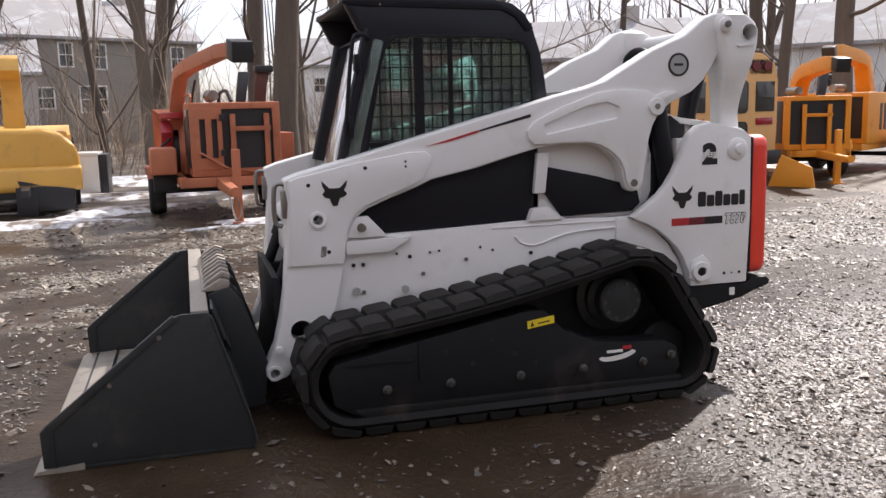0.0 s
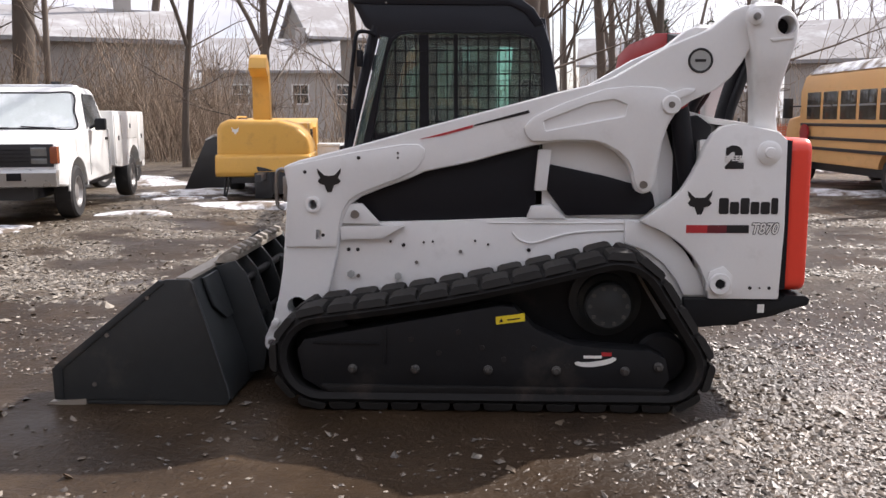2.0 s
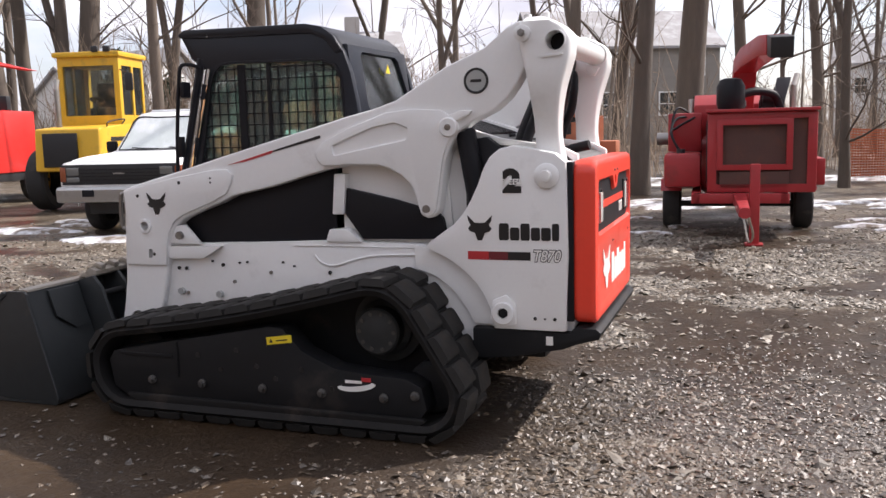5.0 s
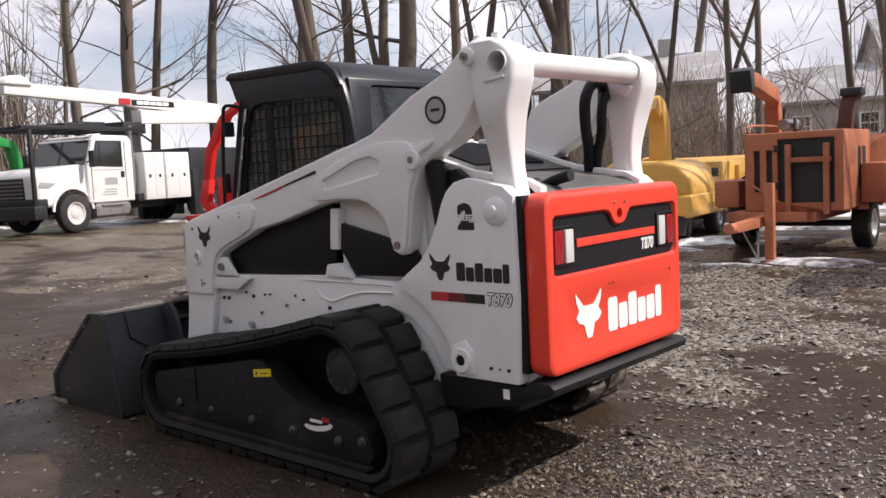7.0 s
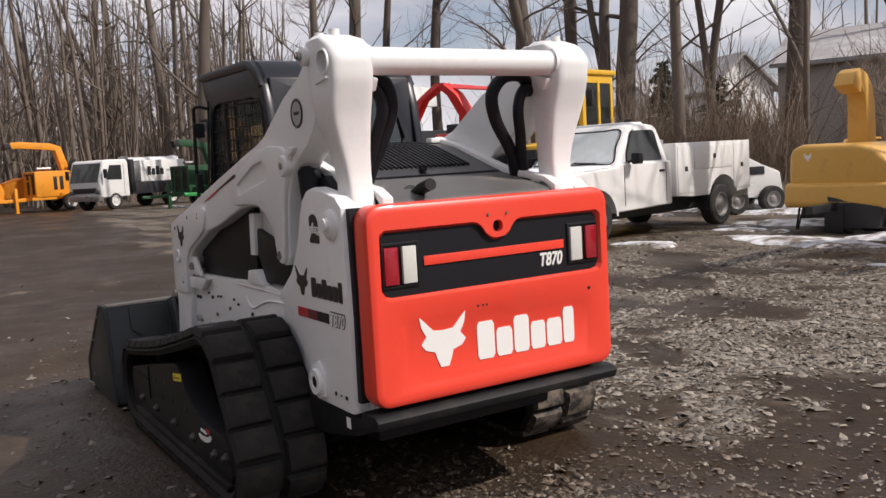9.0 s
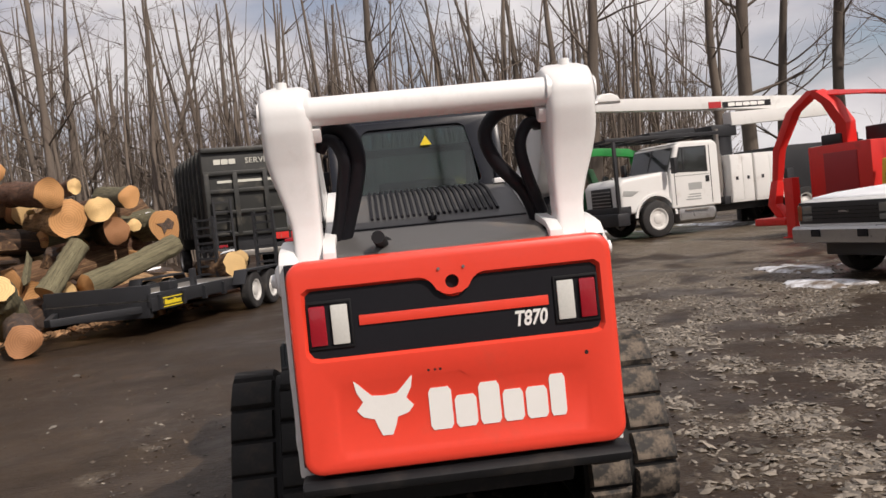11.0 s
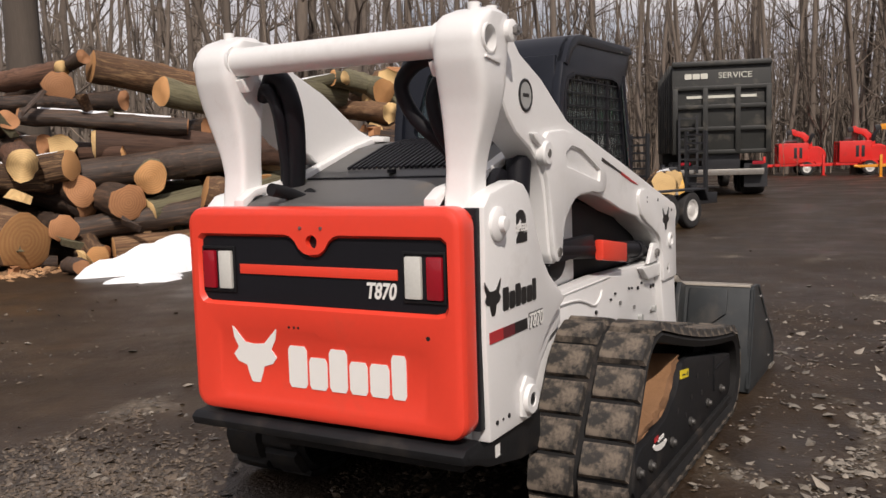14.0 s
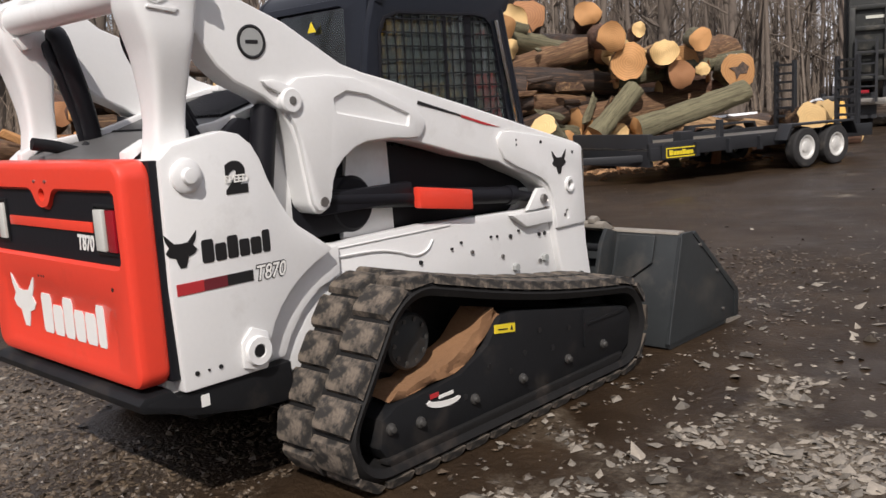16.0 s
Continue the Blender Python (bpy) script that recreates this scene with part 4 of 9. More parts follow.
pair("sprocket", both(spin([(0.190, 0), (0.190, 0.05), (0.15, 0.06), (0.15, 0.10), (0.122, 0.12), (0.122, 0.19), (0.112, 0.20), (0.07, 0.20), (0.06, 0.205), (0.0, 0.205)], (2.165, 4.40, 0.555), (0, -1, 0), 24)), M_BUCKET)
pair("idler_wheel", spin([(0.172, 0), (0.172, 0.10), (0.15, 0.12), (0.08, 0.13), (0.0, 0.13)], (0.705, 4.36, 0.305), (0, -1, 0), 24), M_STEEL)
pair("idler_wheel", spin([(0.138, 0), (0.138, 0.10), (0.12, 0.12), (0.0, 0.13)], (2.445, 4.36, 0.270), (0, -1, 0), 24), M_STEEL)
for k in range(10):
    a = 2 * math.pi * k / 10
    pair("hub_bolt", rod((2.165 + 0.094 * math.cos(a), 4.21, 0.555 + 0.094 * math.sin(a)), (2.165 + 0.094 * math.cos(a), 4.195, 0.555 + 0.094 * math.sin(a)), 0.011, seg=6), M_BOLT)
pair("caution_sticker", prism([(1.59, 0.480), (1.735, 0.500), (1.733, 0.540), (1.588, 0.520)], 4.096, 4.101, "y"), M_YELLOW_STICKER, frames, "small yellow warning sticker")
pair("caution_mark", both(prism([(1.605, 0.492), (1.625, 0.495), (1.615, 0.515)], 4.094, 4.097, "y"), prism([(1.645, 0.502), (1.71, 0.511), (1.71, 0.517), (1.645, 0.508)], 4.094, 4.097, "y")), M_DECAL_K, frames)
oval = [(2.09 + 0.105 * math.cos(radians(a)), 0.298 + 0.030 * math.sin(radians(a)) + 0.012 * math.cos(radians(a))) for a in range(180, 361, 15)]
oval_in = [(2.09 + 0.085 * math.cos(radians(a)), 0.306 + 0.012 * math.sin(radians(a)) + 0.012 * math.cos(radians(a))) for a in range(360, 179, -15)]
pair("oval_sticker", both(prism(oval + oval_in, 4.095, 4.0995, "y"), box(2.03, 2.12, 4.095, 4.0995, 0.310, 0.324)), M_DECAL_W, frames)
pair("oval_accent", box(2.12, 2.17, 4.095, 4.0995, 0.322, 0.342), M_DECAL_R, frames)

# coupler and bucket
BK = 4.065
bside = [(-0.655, 0.075), (-0.675, 0.11), (-0.680, 0.235), (-0.655, 0.262), (-0.105, 0.698), (-0.07, 0.708), (0.040, 0.708), (0.062, 0.690), (0.205, 0.205), (0.235, 0.095), (0.225, 0.072)]
bucket = part("bucket", both(prism([(-0.64, 0.052), (-0.64, 0.072), (0.185, 0.072), (0.185, 0.20), (0.030, 0.690), (-0.02, 0.690), (-0.02, 0.704), (0.042, 0.704), (0.208, 0.205), (0.222, 0.066), (0.205, 0.052)], BK, 2 * YC - BK, "y", 0.004)), M_BUCKET, loader, "dark steel bucket resting on the ground")
pair("bucket_side", prism(bside, BK - 0.004, BK + 0.016, "y", 0.004), M_BUCKET, (bucket, bucket))
pair("bucket_seam", hose([(0.058, BK - 0.006, 0.69), (0.203, BK - 0.006, 0.205), (0.228, BK - 0.006, 0.09)], 0.007, 6), M_BUCKET, (bucket, bucket))
pair("side_cutter", prism([(-0.685, 0.075), (-0.69, 0.238), (-0.66, 0.268), (-0.11, 0.705), (-0.08, 0.690), (-0.635, 0.238), (-0.635, 0.075)], BK - 0.010, BK + 0.022, "y", 0.004), M_BUCKET, (bucket, bucket))
part("cutting_edge", prism([(-0.735, 0.046), (-0.71, 0.064), (-0.52, 0.082), (-0.52, 0.052)], BK - 0.01, 2 * YC - BK + 0.01, "y"), M_LIP, bucket, "worn dusty steel cutting edge")
# paler strip across the floor behind the cutting edge
part("floor_wear", prism([(-0.50, 0.073), (-0.50, 0.080), (-0.36, 0.080), (-0.36, 0.073)], BK + 0.03, 2 * YC - BK - 0.03, "y"), M_LIP, bucket, "pale strip across the bucket floor")
part("top_lip", prism([(-0.03, 0.700), (-0.03, 0.715), (0.045, 0.715), (0.050, 0.700)], BK + 0.02, 2 * YC - BK - 0.02, "y", 0.003), M_LIP, bucket, "dusty worn steel top lip")
# stepped tread along the top, between the two coupler ears
part("step_plate", prism([(0.030, 0.716), (0.030, 0.722), (0.125, 0.775), (0.165, 0.760), (0.165, 0.735), (0.120, 0.716)], 4.52, 5.62, "y", 0.004), M_LIP, bucket, "dusty stepped tread plate")
for k in range(9):
    sy = 4.56 + k * 0.12
    part("step_tooth", prism([(0.035, 0.722), (0.13, 0.778), (0.17, 0.762), (0.17, 0.790), (0.13, 0.805), (0.05, 0.752)], sy, sy + 0.045, "y", 0.004), M_LIP, bucket)
    part("step_slot", prism([(0.06, 0.741), (0.13, 0.779), (0.135, 0.783), (0.055, 0.744)], sy + 0.060, sy + 0.100, "y"), M_BLACK, bucket)
pair("corner_plate", prism([(4.46, 0.45), (4.34, 0.45), (4.22, 0.54), (4.22, 0.69), (4.46, 0.69)], -0.004, 0.010, "x", 0.003), M_BUCKET, (bucket, bucket))
for ob in bucket.children:
    if ob.name.startswith("corner_plate"):
        for vv in ob.data.vertices:
            vv.co.x += 0.060 + (0.70 - vv.co.z) * 0.33
for sy in (4.50, 4.72, 5.07, 5.42, 5.64):
    part("bucket_rib", prism([(0.205, 0.10), (0.30, 0.12), (0.335, 0.32), (0.22, 0.66), (0.16, 0.735), (0.055, 0.705)], sy - 0.014, sy + 0.014, "y", 0.003), M_BUCKET, bucket)
part("coupler_bar", both(rod((0.20, 4.50, 0.62), (0.20, 5.644, 0.62), 0.022, seg=12), rod((0.26, 4.50, 0.40), (0.26, 5.644, 0.40), 0.022, seg=12)), M_STEEL, bucket)
for bx, bz in ((-0.47, 0.16), (-0.39, 0.42), (-0.17, 0.615)):
    pair("bucket_bolt", rod((bx, BK - 0.014, bz), (bx, BK - 0.004, bz), 0.011, seg=8), M_CHROME, (bucket, bucket))
part("coupler_plate", both(prism([(0.335, 0.14), (0.36, 0.12), (0.44, 0.42), (0.42, 0.74), (0.38, 0.75), (0.39, 0.42)], 4.60, 5.544, "y", 0.006), box(0.40, 0.52, 4.70, 4.76, 0.25, 0.70, 0.01), box(0.40, 0.52, 5.38, 5.44, 0.25, 0.70, 0.01)), M_STEEL, loader)
pair("tilt_cylinder", both(rod((0.42, 4.73, 0.66), (0.60, 4.73, 1.12), 0.032, seg=14), rod((0.50, 4.73, 0.86), (0.62, 4.73, 1.17), 0.045, seg=14)), M_STEEL)
part("arm_cross_member", both(rod((0.56, 4.58, 1.0), (0.56, 5.564, 1.0), 0.06, seg=20), box(0.50, 0.60, 4.58, 5.564, 0.80, 0.95, 0.02)), M_WHITE, loader)


# ---- ground ----
def smooth(a, b, x):
    t = max(0.0, min(1.0, (x - a) / (b - a)))
    return t * t * (3 - 2 * t)


def rise(x, y):
    """The yard's lie: level round the machine, a little higher far beyond its bucket."""
    z = 0.2 * smooth(-10, -22, x) if x < -10 else 0.0
    if 0.4 < x < 2.8 and 3.6 < y < 6.6:
        for yc_ in (4.30, 5.85):
            z += 0.040 * smooth(0.42, 0.22, abs(y - yc_)) * smooth(0.35, 0.65, x) * smooth(2.75, 2.5, x)
    z += 0.050 * smooth(-1.7, -0.8, x) * smooth(0.62, 0.30, x) * smooth(3.2, 3.95, y) * smooth(6.9, 6.2, y)
    z += 0.055 * smooth(9.5, 11.5, y) * smooth(17.5, 15.0, y) * smooth(-2.0, -3.8, x) * smooth(-10, -7.5, x)
    d = math.hypot(x - 1.7, y - 5.0)
    z += 0.035 * smooth(2.5, 8, d) * noise.noise((x * 0.35, y * 0.35, 3.1))
    z += 0.6 * smooth(40, 140, d) * (0.5 + noise.noise((x * 0.02, y * 0.02, 1.0)))
    return z


def stony(x, y):
    """How much loose gravel lies at a place, 0 to 1."""
    n1 = noise.noise((x * 0.45, y * 0.45, 0.3)) + 0.55 * noise.noise((x * 1.3, y * 1.3, 5.3))
    g = 0.50
    if y > 4.4:
        lane = smooth(5.9, 7.2, y + 0.10 * min(0.0, x + 2))
        g = 0.60 * lane if x < 2.3 else 0.14 + 0.46 * smooth(6.4, 9.0, y)
        g += 0.4 * smooth(10, 13, y) * smooth(-3, -9, x)
    elif x < -1.0 or (x < 2.5 and y > 0.2):
        g = 0.62 * smooth(3.4, 1.2, y) * smooth(-9, -3, x)
    if x < 1.0 and y < 3.8 and y > -9:
        g *= smooth(-2.5, 1.0, x + 0.35 * y)
    if y < 0.3 and x < 0.5:
        g *= 0.45
    g = g + 0.55 * n1 * (0.35 + min(1.0, g))
    g += 0.75 * noise.noise((x * 1.1 + 0.5 * y, y * 1.5, 9.0)) + 0.30 * noise.noise((x * 3, y * 3, 2.0))
    if -1.2 < x < 2.7 and 2.9 < y < 4.1:
        g -= 0.35
    if 2.2 < x < 7 and y < 5.5:
        g += 0.08 * smooth(2.2, 2.9, x) * smooth(7, 5.2, x) * smooth(5.5, 4.6, y)
    if -2 < x < 6 and 6.5 < y < 14:
        g += 0.08 * smooth(0.6, 1.9, x) * smooth(6, 4, x) * smooth(6.8, 7.8, y) * smooth(14, 11, y)
    edge = 0.7 * noise.noise((x * 0.8, y * 0.8, 7.0))
    g *= 1.0 - 0.65 * smooth(2.9, 2.1, y + edge) * smooth(6.0, 3.8, x + 1.6 * edge)
    if -3.5 < x < 1.2 and 6.2 < y < 10:
        g -= 0.10 * smooth(1.2, 0.4, x)
    return max(0.0, min(1.0, g))


def axis_points(lo, hi, fine, reach):
    pts = list(np.arange(lo, hi + 1e-6, fine))
    a, b, s = lo, hi, fine
    while b < reach:
        s *= 1.17
        a, b = a - s, b + s
        pts = [a, *pts, b]
    return pts


gx, gy = axis_points(-14, 12, 0.2, 420), axis_points(-9, 19, 0.2, 420)
verts = [(x, y, rise(x, y)) for y in gy for x in gx]
W_ = len(gx)
faces = [(j * W_ + i, j * W_ + i + 1, (j + 1) * W_ + i + 1, (j + 1) * W_ + i) for j in range(len(gy) - 1) for i in range(W_ - 1)]
gme = bpy.data.meshes.new("ground")
gme.from_pydata(verts, [], faces)
at_ = gme.attributes.new("gravel", "FLOAT", "POINT")
at_.data.foreach_set("value", [stony(x, y) for x, y, _ in verts])


def soaked(x, y):
    """How dark the mud is: darkest along the lane behind and beyond the machine, lighter south of it."""
    w = max(smooth(0.9, 2.2, x + 0.5 * (y - 3.5)), smooth(4.3, 5.2, y), smooth(-0.5, -2.5, x + 0.4 * y) * 0.8)
    return max(0.0, min(1.0, w + 0.4 * noise.noise((x * 0.5, y * 0.5, 4.4))))


dp_ = gme.attributes.new("soaked", "FLOAT", "POINT")
dp_.data.foreach_set("value", [soaked(x, y) for x, y, _ in verts])


def churned(x, y):
    """Where wheels and tracks have churned small stones into wet, glistening mud, behind the machine."""
    drift = 0.5 * noise.noise((x * 1.3, y * 1.3, 5.0))
    return smooth(1.9, 3.0, x + drift) * smooth(7.0, 5.0, x) * smooth(5.9, 4.9, y + drift) * smooth(1.6, 2.8, y)


ch_ = gme.attributes.new("churned", "FLOAT", "POINT")
ch_.data.foreach_set("value", [churned(x, y) for x, y, _ in verts])
gme.polygons.foreach_set("use_smooth", [True] * len(gme.polygons))


def ground_material():
    m = bpy.data.materials.new("yard_gravel_and_mud")
    m.use_nodes = True
    n, l = m.node_tree.nodes, m.node_tree.links
    p = n["Principled BSDF"]
    geo = n.new("ShaderNodeNewGeometry")
    pos = geo.outputs["Position"]

    def nz(scale, detail=4, rg=0.6):
        t = n.new("ShaderNodeTexNoise")
        t.inputs["Scale"].default_value, t.inputs["Detail"].default_value, t.inputs["Roughness"].default_value = scale, detail, rg
        l.new(pos, t.inputs["Vector"])
        return t.outputs["Fac"]

    def ramp(src, *stops):
        r = n.new("ShaderNodeValToRGB")
        e = r.color_ramp.elements
        while len(e) < len(stops):
            e.new(0.5)
        for k, (q, c) in enumerate(stops):
            e[k].position, e[k].color = q, (*c, 1) if len(c) == 3 else c
        l.new(src, r.inputs["Fac"])
        return r.outputs["Color"]

    def mix(f, a, b):
        t = n.new("ShaderNodeMix")
        t.data_type = "RGBA"
        for i, v in ((0, f), (6, a), (7, b)):
            l.new(v, t.inputs[i])
        return t.outputs[2]

    def calc(op, a, b):
        t = n.new("ShaderNodeMath")
        t.operation = op
        for i, v in enumerate((a, b)):
            if isinstance(v, (int, float)):
                t.inputs[i].default_value = v
            else:
                l.new(v, t.inputs[i])
        return t.outputs[0]

    attr = n.new("ShaderNodeAttribute")
    attr.attribute_name = "gravel"
    vo = n.new("ShaderNodeTexVoronoi")
    vo.inputs["Scale"].default_value = 26
    l.new(pos, vo.inputs["Vector"])
    vo2 = n.new("ShaderNodeTexVoronoi")
    vo2.inputs["Scale"].default_value = 60
    l.new(pos, vo2.inputs["Vector"])
    mud = ramp(nz(1.6, 6), (0.30, (0.024, 0.0150, 0.0085)), (0.52, (0.042, 0.0270, 0.0155)), (0.72, (0.070, 0.047, 0.028)))
    # darker mud colour, mixed in by place
    mud_dark = ramp(nz(2.1, 6), (0.30, (0.019, 0.0112, 0.0060)), (0.52, (0.032, 0.0195, 0.0105)), (0.72, (0.050, 0.032, 0.0185)))
    tone_attr = n.new("ShaderNodeAttribute")
    tone_attr.attribute_name = "soaked"
    mud = mix(tone_attr.outputs["Fac"], mud, mud_dark)
    peb = ramp(vo.outputs["Color"], (0.1, (0.045, 0.033, 0.022)), (0.5, (0.12, 0.095, 0.068)), (0.9, (0.26, 0.22, 0.165)))
    peb2 = ramp(vo2.outputs["Color"], (0.1, (0.042, 0.031, 0.022)), (0.9, (0.19, 0.155, 0.115)))
    fine = nz(9.0, 5)
    pick = ramp(fine, (0.42, (0, 0, 0)), (0.58, (1, 1, 1)))
    stones = mix(pick, peb, peb2)
    cover = calc("ADD", attr.outputs["Fac"], calc("MULTIPLY", calc("SUBTRACT", nz(4.5, 6, 0.7), 0.5), 0.9))
    cov = ramp(cover, (0.40, (0, 0, 0)), (0.70, (1, 1, 1)))
    col = mix(cov, mud, stones)
    l.new(col, p.inputs["Base Color"])
    wn_ = nz(0.6, 5, 0.6)
    wet = ramp(wn_, (0.36, (0.32, 0.32, 0.32)), (0.46, (0.44, 0.44, 0.44)), (0.62, (0.60, 0.60, 0.60)))
    rough_ = ramp(wn_, (0.37, (0.25, 0.25, 0.25)), (0.50, (1, 1, 1)))
    l.new(wet, p.inputs["Roughness"])
    h = calc("ADD", calc("MULTIPLY", vo.outputs["Distance"], calc("MULTIPLY", cov, -1.0)), calc("MULTIPLY", nz(30, 4), 0.8))
    h = calc("ADD", h, calc("MULTIPLY", nz(5, 4), 1.4))
    glisten = n.new("ShaderNodeAttribute")
    glisten.attribute_name = "churned"
    h = calc("ADD", h, calc("MULTIPLY", calc("MULTIPLY", nz(48, 3), 1.1), glisten.outputs["Fac"]))
    l.new(calc("ADD", calc("MULTIPLY", glisten.outputs["Fac"], 0.75), 0.22), p.inputs["Specular IOR Level"])
    b = n.new("ShaderNodeBump")
    b.inputs["Distance"].default_value = 0.030
    l.new(calc("MULTIPLY", rough_, 0.55), b.inputs["Strength"])
    l.new(h, b.inputs["Height"])
    l.new(b.outputs["Normal"], p.inputs["Normal"])
    return m


gme.materials.append(ground_material())
tagged(new("ground", gme), "wet muddy yard with patches of grey crushed gravel", "ground", kind="structure")

# loose stones, too many to count: clean pale chips and mud-coated ones
M_STONE = surf("crushed_stone", (0.195, 0.17, 0.138), 0.5, var=0.3, big=30, fine=120, bump=0.2, island=0.6)
M_STONE_MUD = surf("muddy_stone", (0.085, 0.061, 0.039), 0.50, var=0.3, big=30, fine=120, bump=0.2, island=0.6)
M_STONE_MUD.node_tree.nodes["Principled BSDF"].inputs["Specular IOR Level"].default_value = 0.95
rng = random.Random(4)
oct_v = np.array([(1, 0, 0), (-1, 0, 0), (0, 1, 0), (0, -1, 0), (0, 0, 1), (0, 0, -1)], float)
oct_f = np.array([(0, 2, 4), (2, 1, 4), (1, 3, 4), (3, 0, 4), (2, 0, 5), (1, 2, 5), (3, 1, 5), (0, 3, 5)])


def clean(x, y):
    """How clean the chips lie: pale north of the machine, muddy elsewhere."""
    k = 0.45 * max(0.0, x - 2.5)
    return smooth(5.3 + k, 6.8 + k, y) * 0.95 + 0.08


JIT = np.random.default_rng(8).uniform(0.6, 1.3, (500, 6, 3))


def scatter(total, pale, material, name, label):
    sv, sf, count = [], [], 0
    while count < total:
        x, y = rng.gauss(2.6, 4.6), rng.gauss(6.4 if pale else 3.6, 4.2)
        if not (-13 < x < 12 and -6 < y < 17):
            continue
        if 0.4 < x < 2.75 and (4.05 < y < 4.55 or 5.6 < y < 6.1) or -0.85 < x < 0.3 and 4.0 < y < 6.15:
            continue
        if not pale and (y < 2.5 and x < 4.4 or y < 2.9 and x < 1.9 or x < -3.5 and y < 9) and rng.random() < 0.93:
            continue
        c = clean(x, y)
        if rng.random() > (c if pale else 1.05 - c):
            continue
        g = stony(x, y) + 0.25 * noise.noise((x * 6, y * 6, 2.0))
        if pale:
            base = 0.03
        else:
            base = (0.03 if 1.4 < y < 4.6 else 0.16) + 0.34 * churned(x, y)
        if rng.random() > base + (0.72 if pale else 1.0) * smooth(0.42, 0.72, g):
            continue
        s = min(rng.lognormvariate(-4.32 if pale else -4.72, 0.48), 0.042 if pale else 0.026)
        a = rng.random() * 6.3
        jit = JIT[count % 500]
        v = oct_v * jit * (s * rng.uniform(0.9, 1.8), s, s * (rng.uniform(0.2, 0.45) if pale else rng.uniform(0.22, 0.5)))
        tilt = rng.gauss(0.0, 0.30)
        v = v @ np.array([(math.cos(tilt), 0, math.sin(tilt)), (0, 1, 0), (-math.sin(tilt), 0, math.cos(tilt))])
        v = v @ np.array([(math.cos(a), -math.sin(a), 0), (math.sin(a), math.cos(a), 0), (0, 0, 1)])
        sv.append(v + (x, y, rise(x, y) + s * 0.2))
        sf.append(oct_f + 6 * count)
        count += 1
    me = bpy.data.meshes.new(name)
    me.from_pydata(np.concatenate(sv).tolist(), [], np.concatenate(sf).tolist())
    me.materials.append(material)
    tagged(new(name, me), label, "gravel", kind="stuff")


scatter(60000, True, M_STONE, "gravel", "loose pale grey crushed stones on the mud")
scatter(105000, False, M_STONE_MUD, "muddy_gravel", "loose brown mud-coated stones")

# snow left lying
M_SNOW = surf("old_snow", (0.74, 0.76, 0.79), 0.6, var=0.08, big=3, fine=25, bump=0.3, dirt=(0.16, 0.125, 0.095), dirt_amt=0.78, dirt_scale=2.6)


M_SNOW_CLEAN = surf("clean_snow", (0.86, 0.88, 0.90), 0.6, var=0.05, big=3, fine=30, bump=0.2)


def snow_patch(cx, cy, rx, ry, h, seed, turn=0.0):
    r_ = random.Random(seed)
    bm = bmesh.new()
    n_, rings = 40, 7
    ph = [r_.uniform(0, 6.3) for _ in range(6)]
    c = bm.verts.new((0, 0, h))
    prev = None
    for k in range(1, rings + 1):
        f = k / rings
        ring = []
        for i in range(n_):
            a = 2 * math.pi * i / n_
            w = 1 + 0.22 * math.sin(2 * a + ph[0]) + 0.18 * math.sin(3 * a + ph[1]) + 0.14 * math.sin(5 * a + ph[2]) + 0.10 * math.sin(9 * a + ph[3])
            px, py = rx * f * w * math.cos(a), ry * f * w * math.sin(a)
            pz = h * (1 - f ** 2.2) * (1 + 0.5 * noise.noise((px * 2 + seed, py * 2, 0))) - (0.04 if k == rings else 0)
            ring.append(bm.verts.new((px, py, pz)))
        for i in range(n_):
            if prev is None:
                bm.faces.new((c, ring[i], ring[(i + 1) % n_]))
            else:
                bm.faces.new((prev[i], ring[i], ring[(i + 1) % n_], prev[(i + 1) % n_]))
        prev = ring
    ob = new("snow_patch", mesh_of("snow_patch", bm, M_SNOW_CLEAN if cy < 0 else M_SNOW, 60))
    ob.matrix_world = pose(cx, cy, rise(cx, cy) + 0.01, 0, 0, turn)
    return tagged(ob, "patch of old melting snow on the ground", "snow", "snow patches")


for i, a in enumerate([(-5.2, 11.0, 0.9, 0.5, 0.05, 10), (-2.6, 14.6, 1.5, 0.8, 0.06, 0), (-1.2, 16.4, 1.6, 1.0, 0.07, 20), (-4.0, 17.4, 1.6, 0.9, 0.07, 30), (1.2, 13.6, 1.2, 0.5, 0.05, 0), (-1.9, 19.4, 3.0, 1.2, 0.08, 0),
                       (-7.4, 11.7, 1.3, 0.5, 0.05, 0), (-8.6, 20.5, 4.2, 2.2, 0.12, 10), (3.0, 17.8, 2.6, 1.2, 0.08, 0), (7.0, 18.2, 2.2, 0.9, 0.06, 0), (10.2, 17.2, 3.0, 0.8, 0.07, 10), (9.4, 14.4, 1.3, 0.5, 0.04, 0),
                       (-4.0, -3.4, 1.2, 0.85, 0.42, -25), (-3.0, -2.7, 0.6, 0.45, 0.10, 0), (-6.6, -2.1, 1.4, 0.6, 0.10, -20), (-24, 17.5, 4, 0.8, 0.06, 10), (-30, 14.2, 5, 0.6, 0.05, 5), (13.5, 19.5, 4.5, 1.6, 0.1, 0), (0.6, 24.0, 5.0, 2.0, 0.12, 5), (-14.0, 24.0, 4.0, 2.0, 0.12, 0), (12, 25, 8, 2.0, 0.12, 0)]):
    snow_patch(a[0], a[1], a[2] * 0.85, a[3] * 0.75, a[4], 20 + i, a[5])
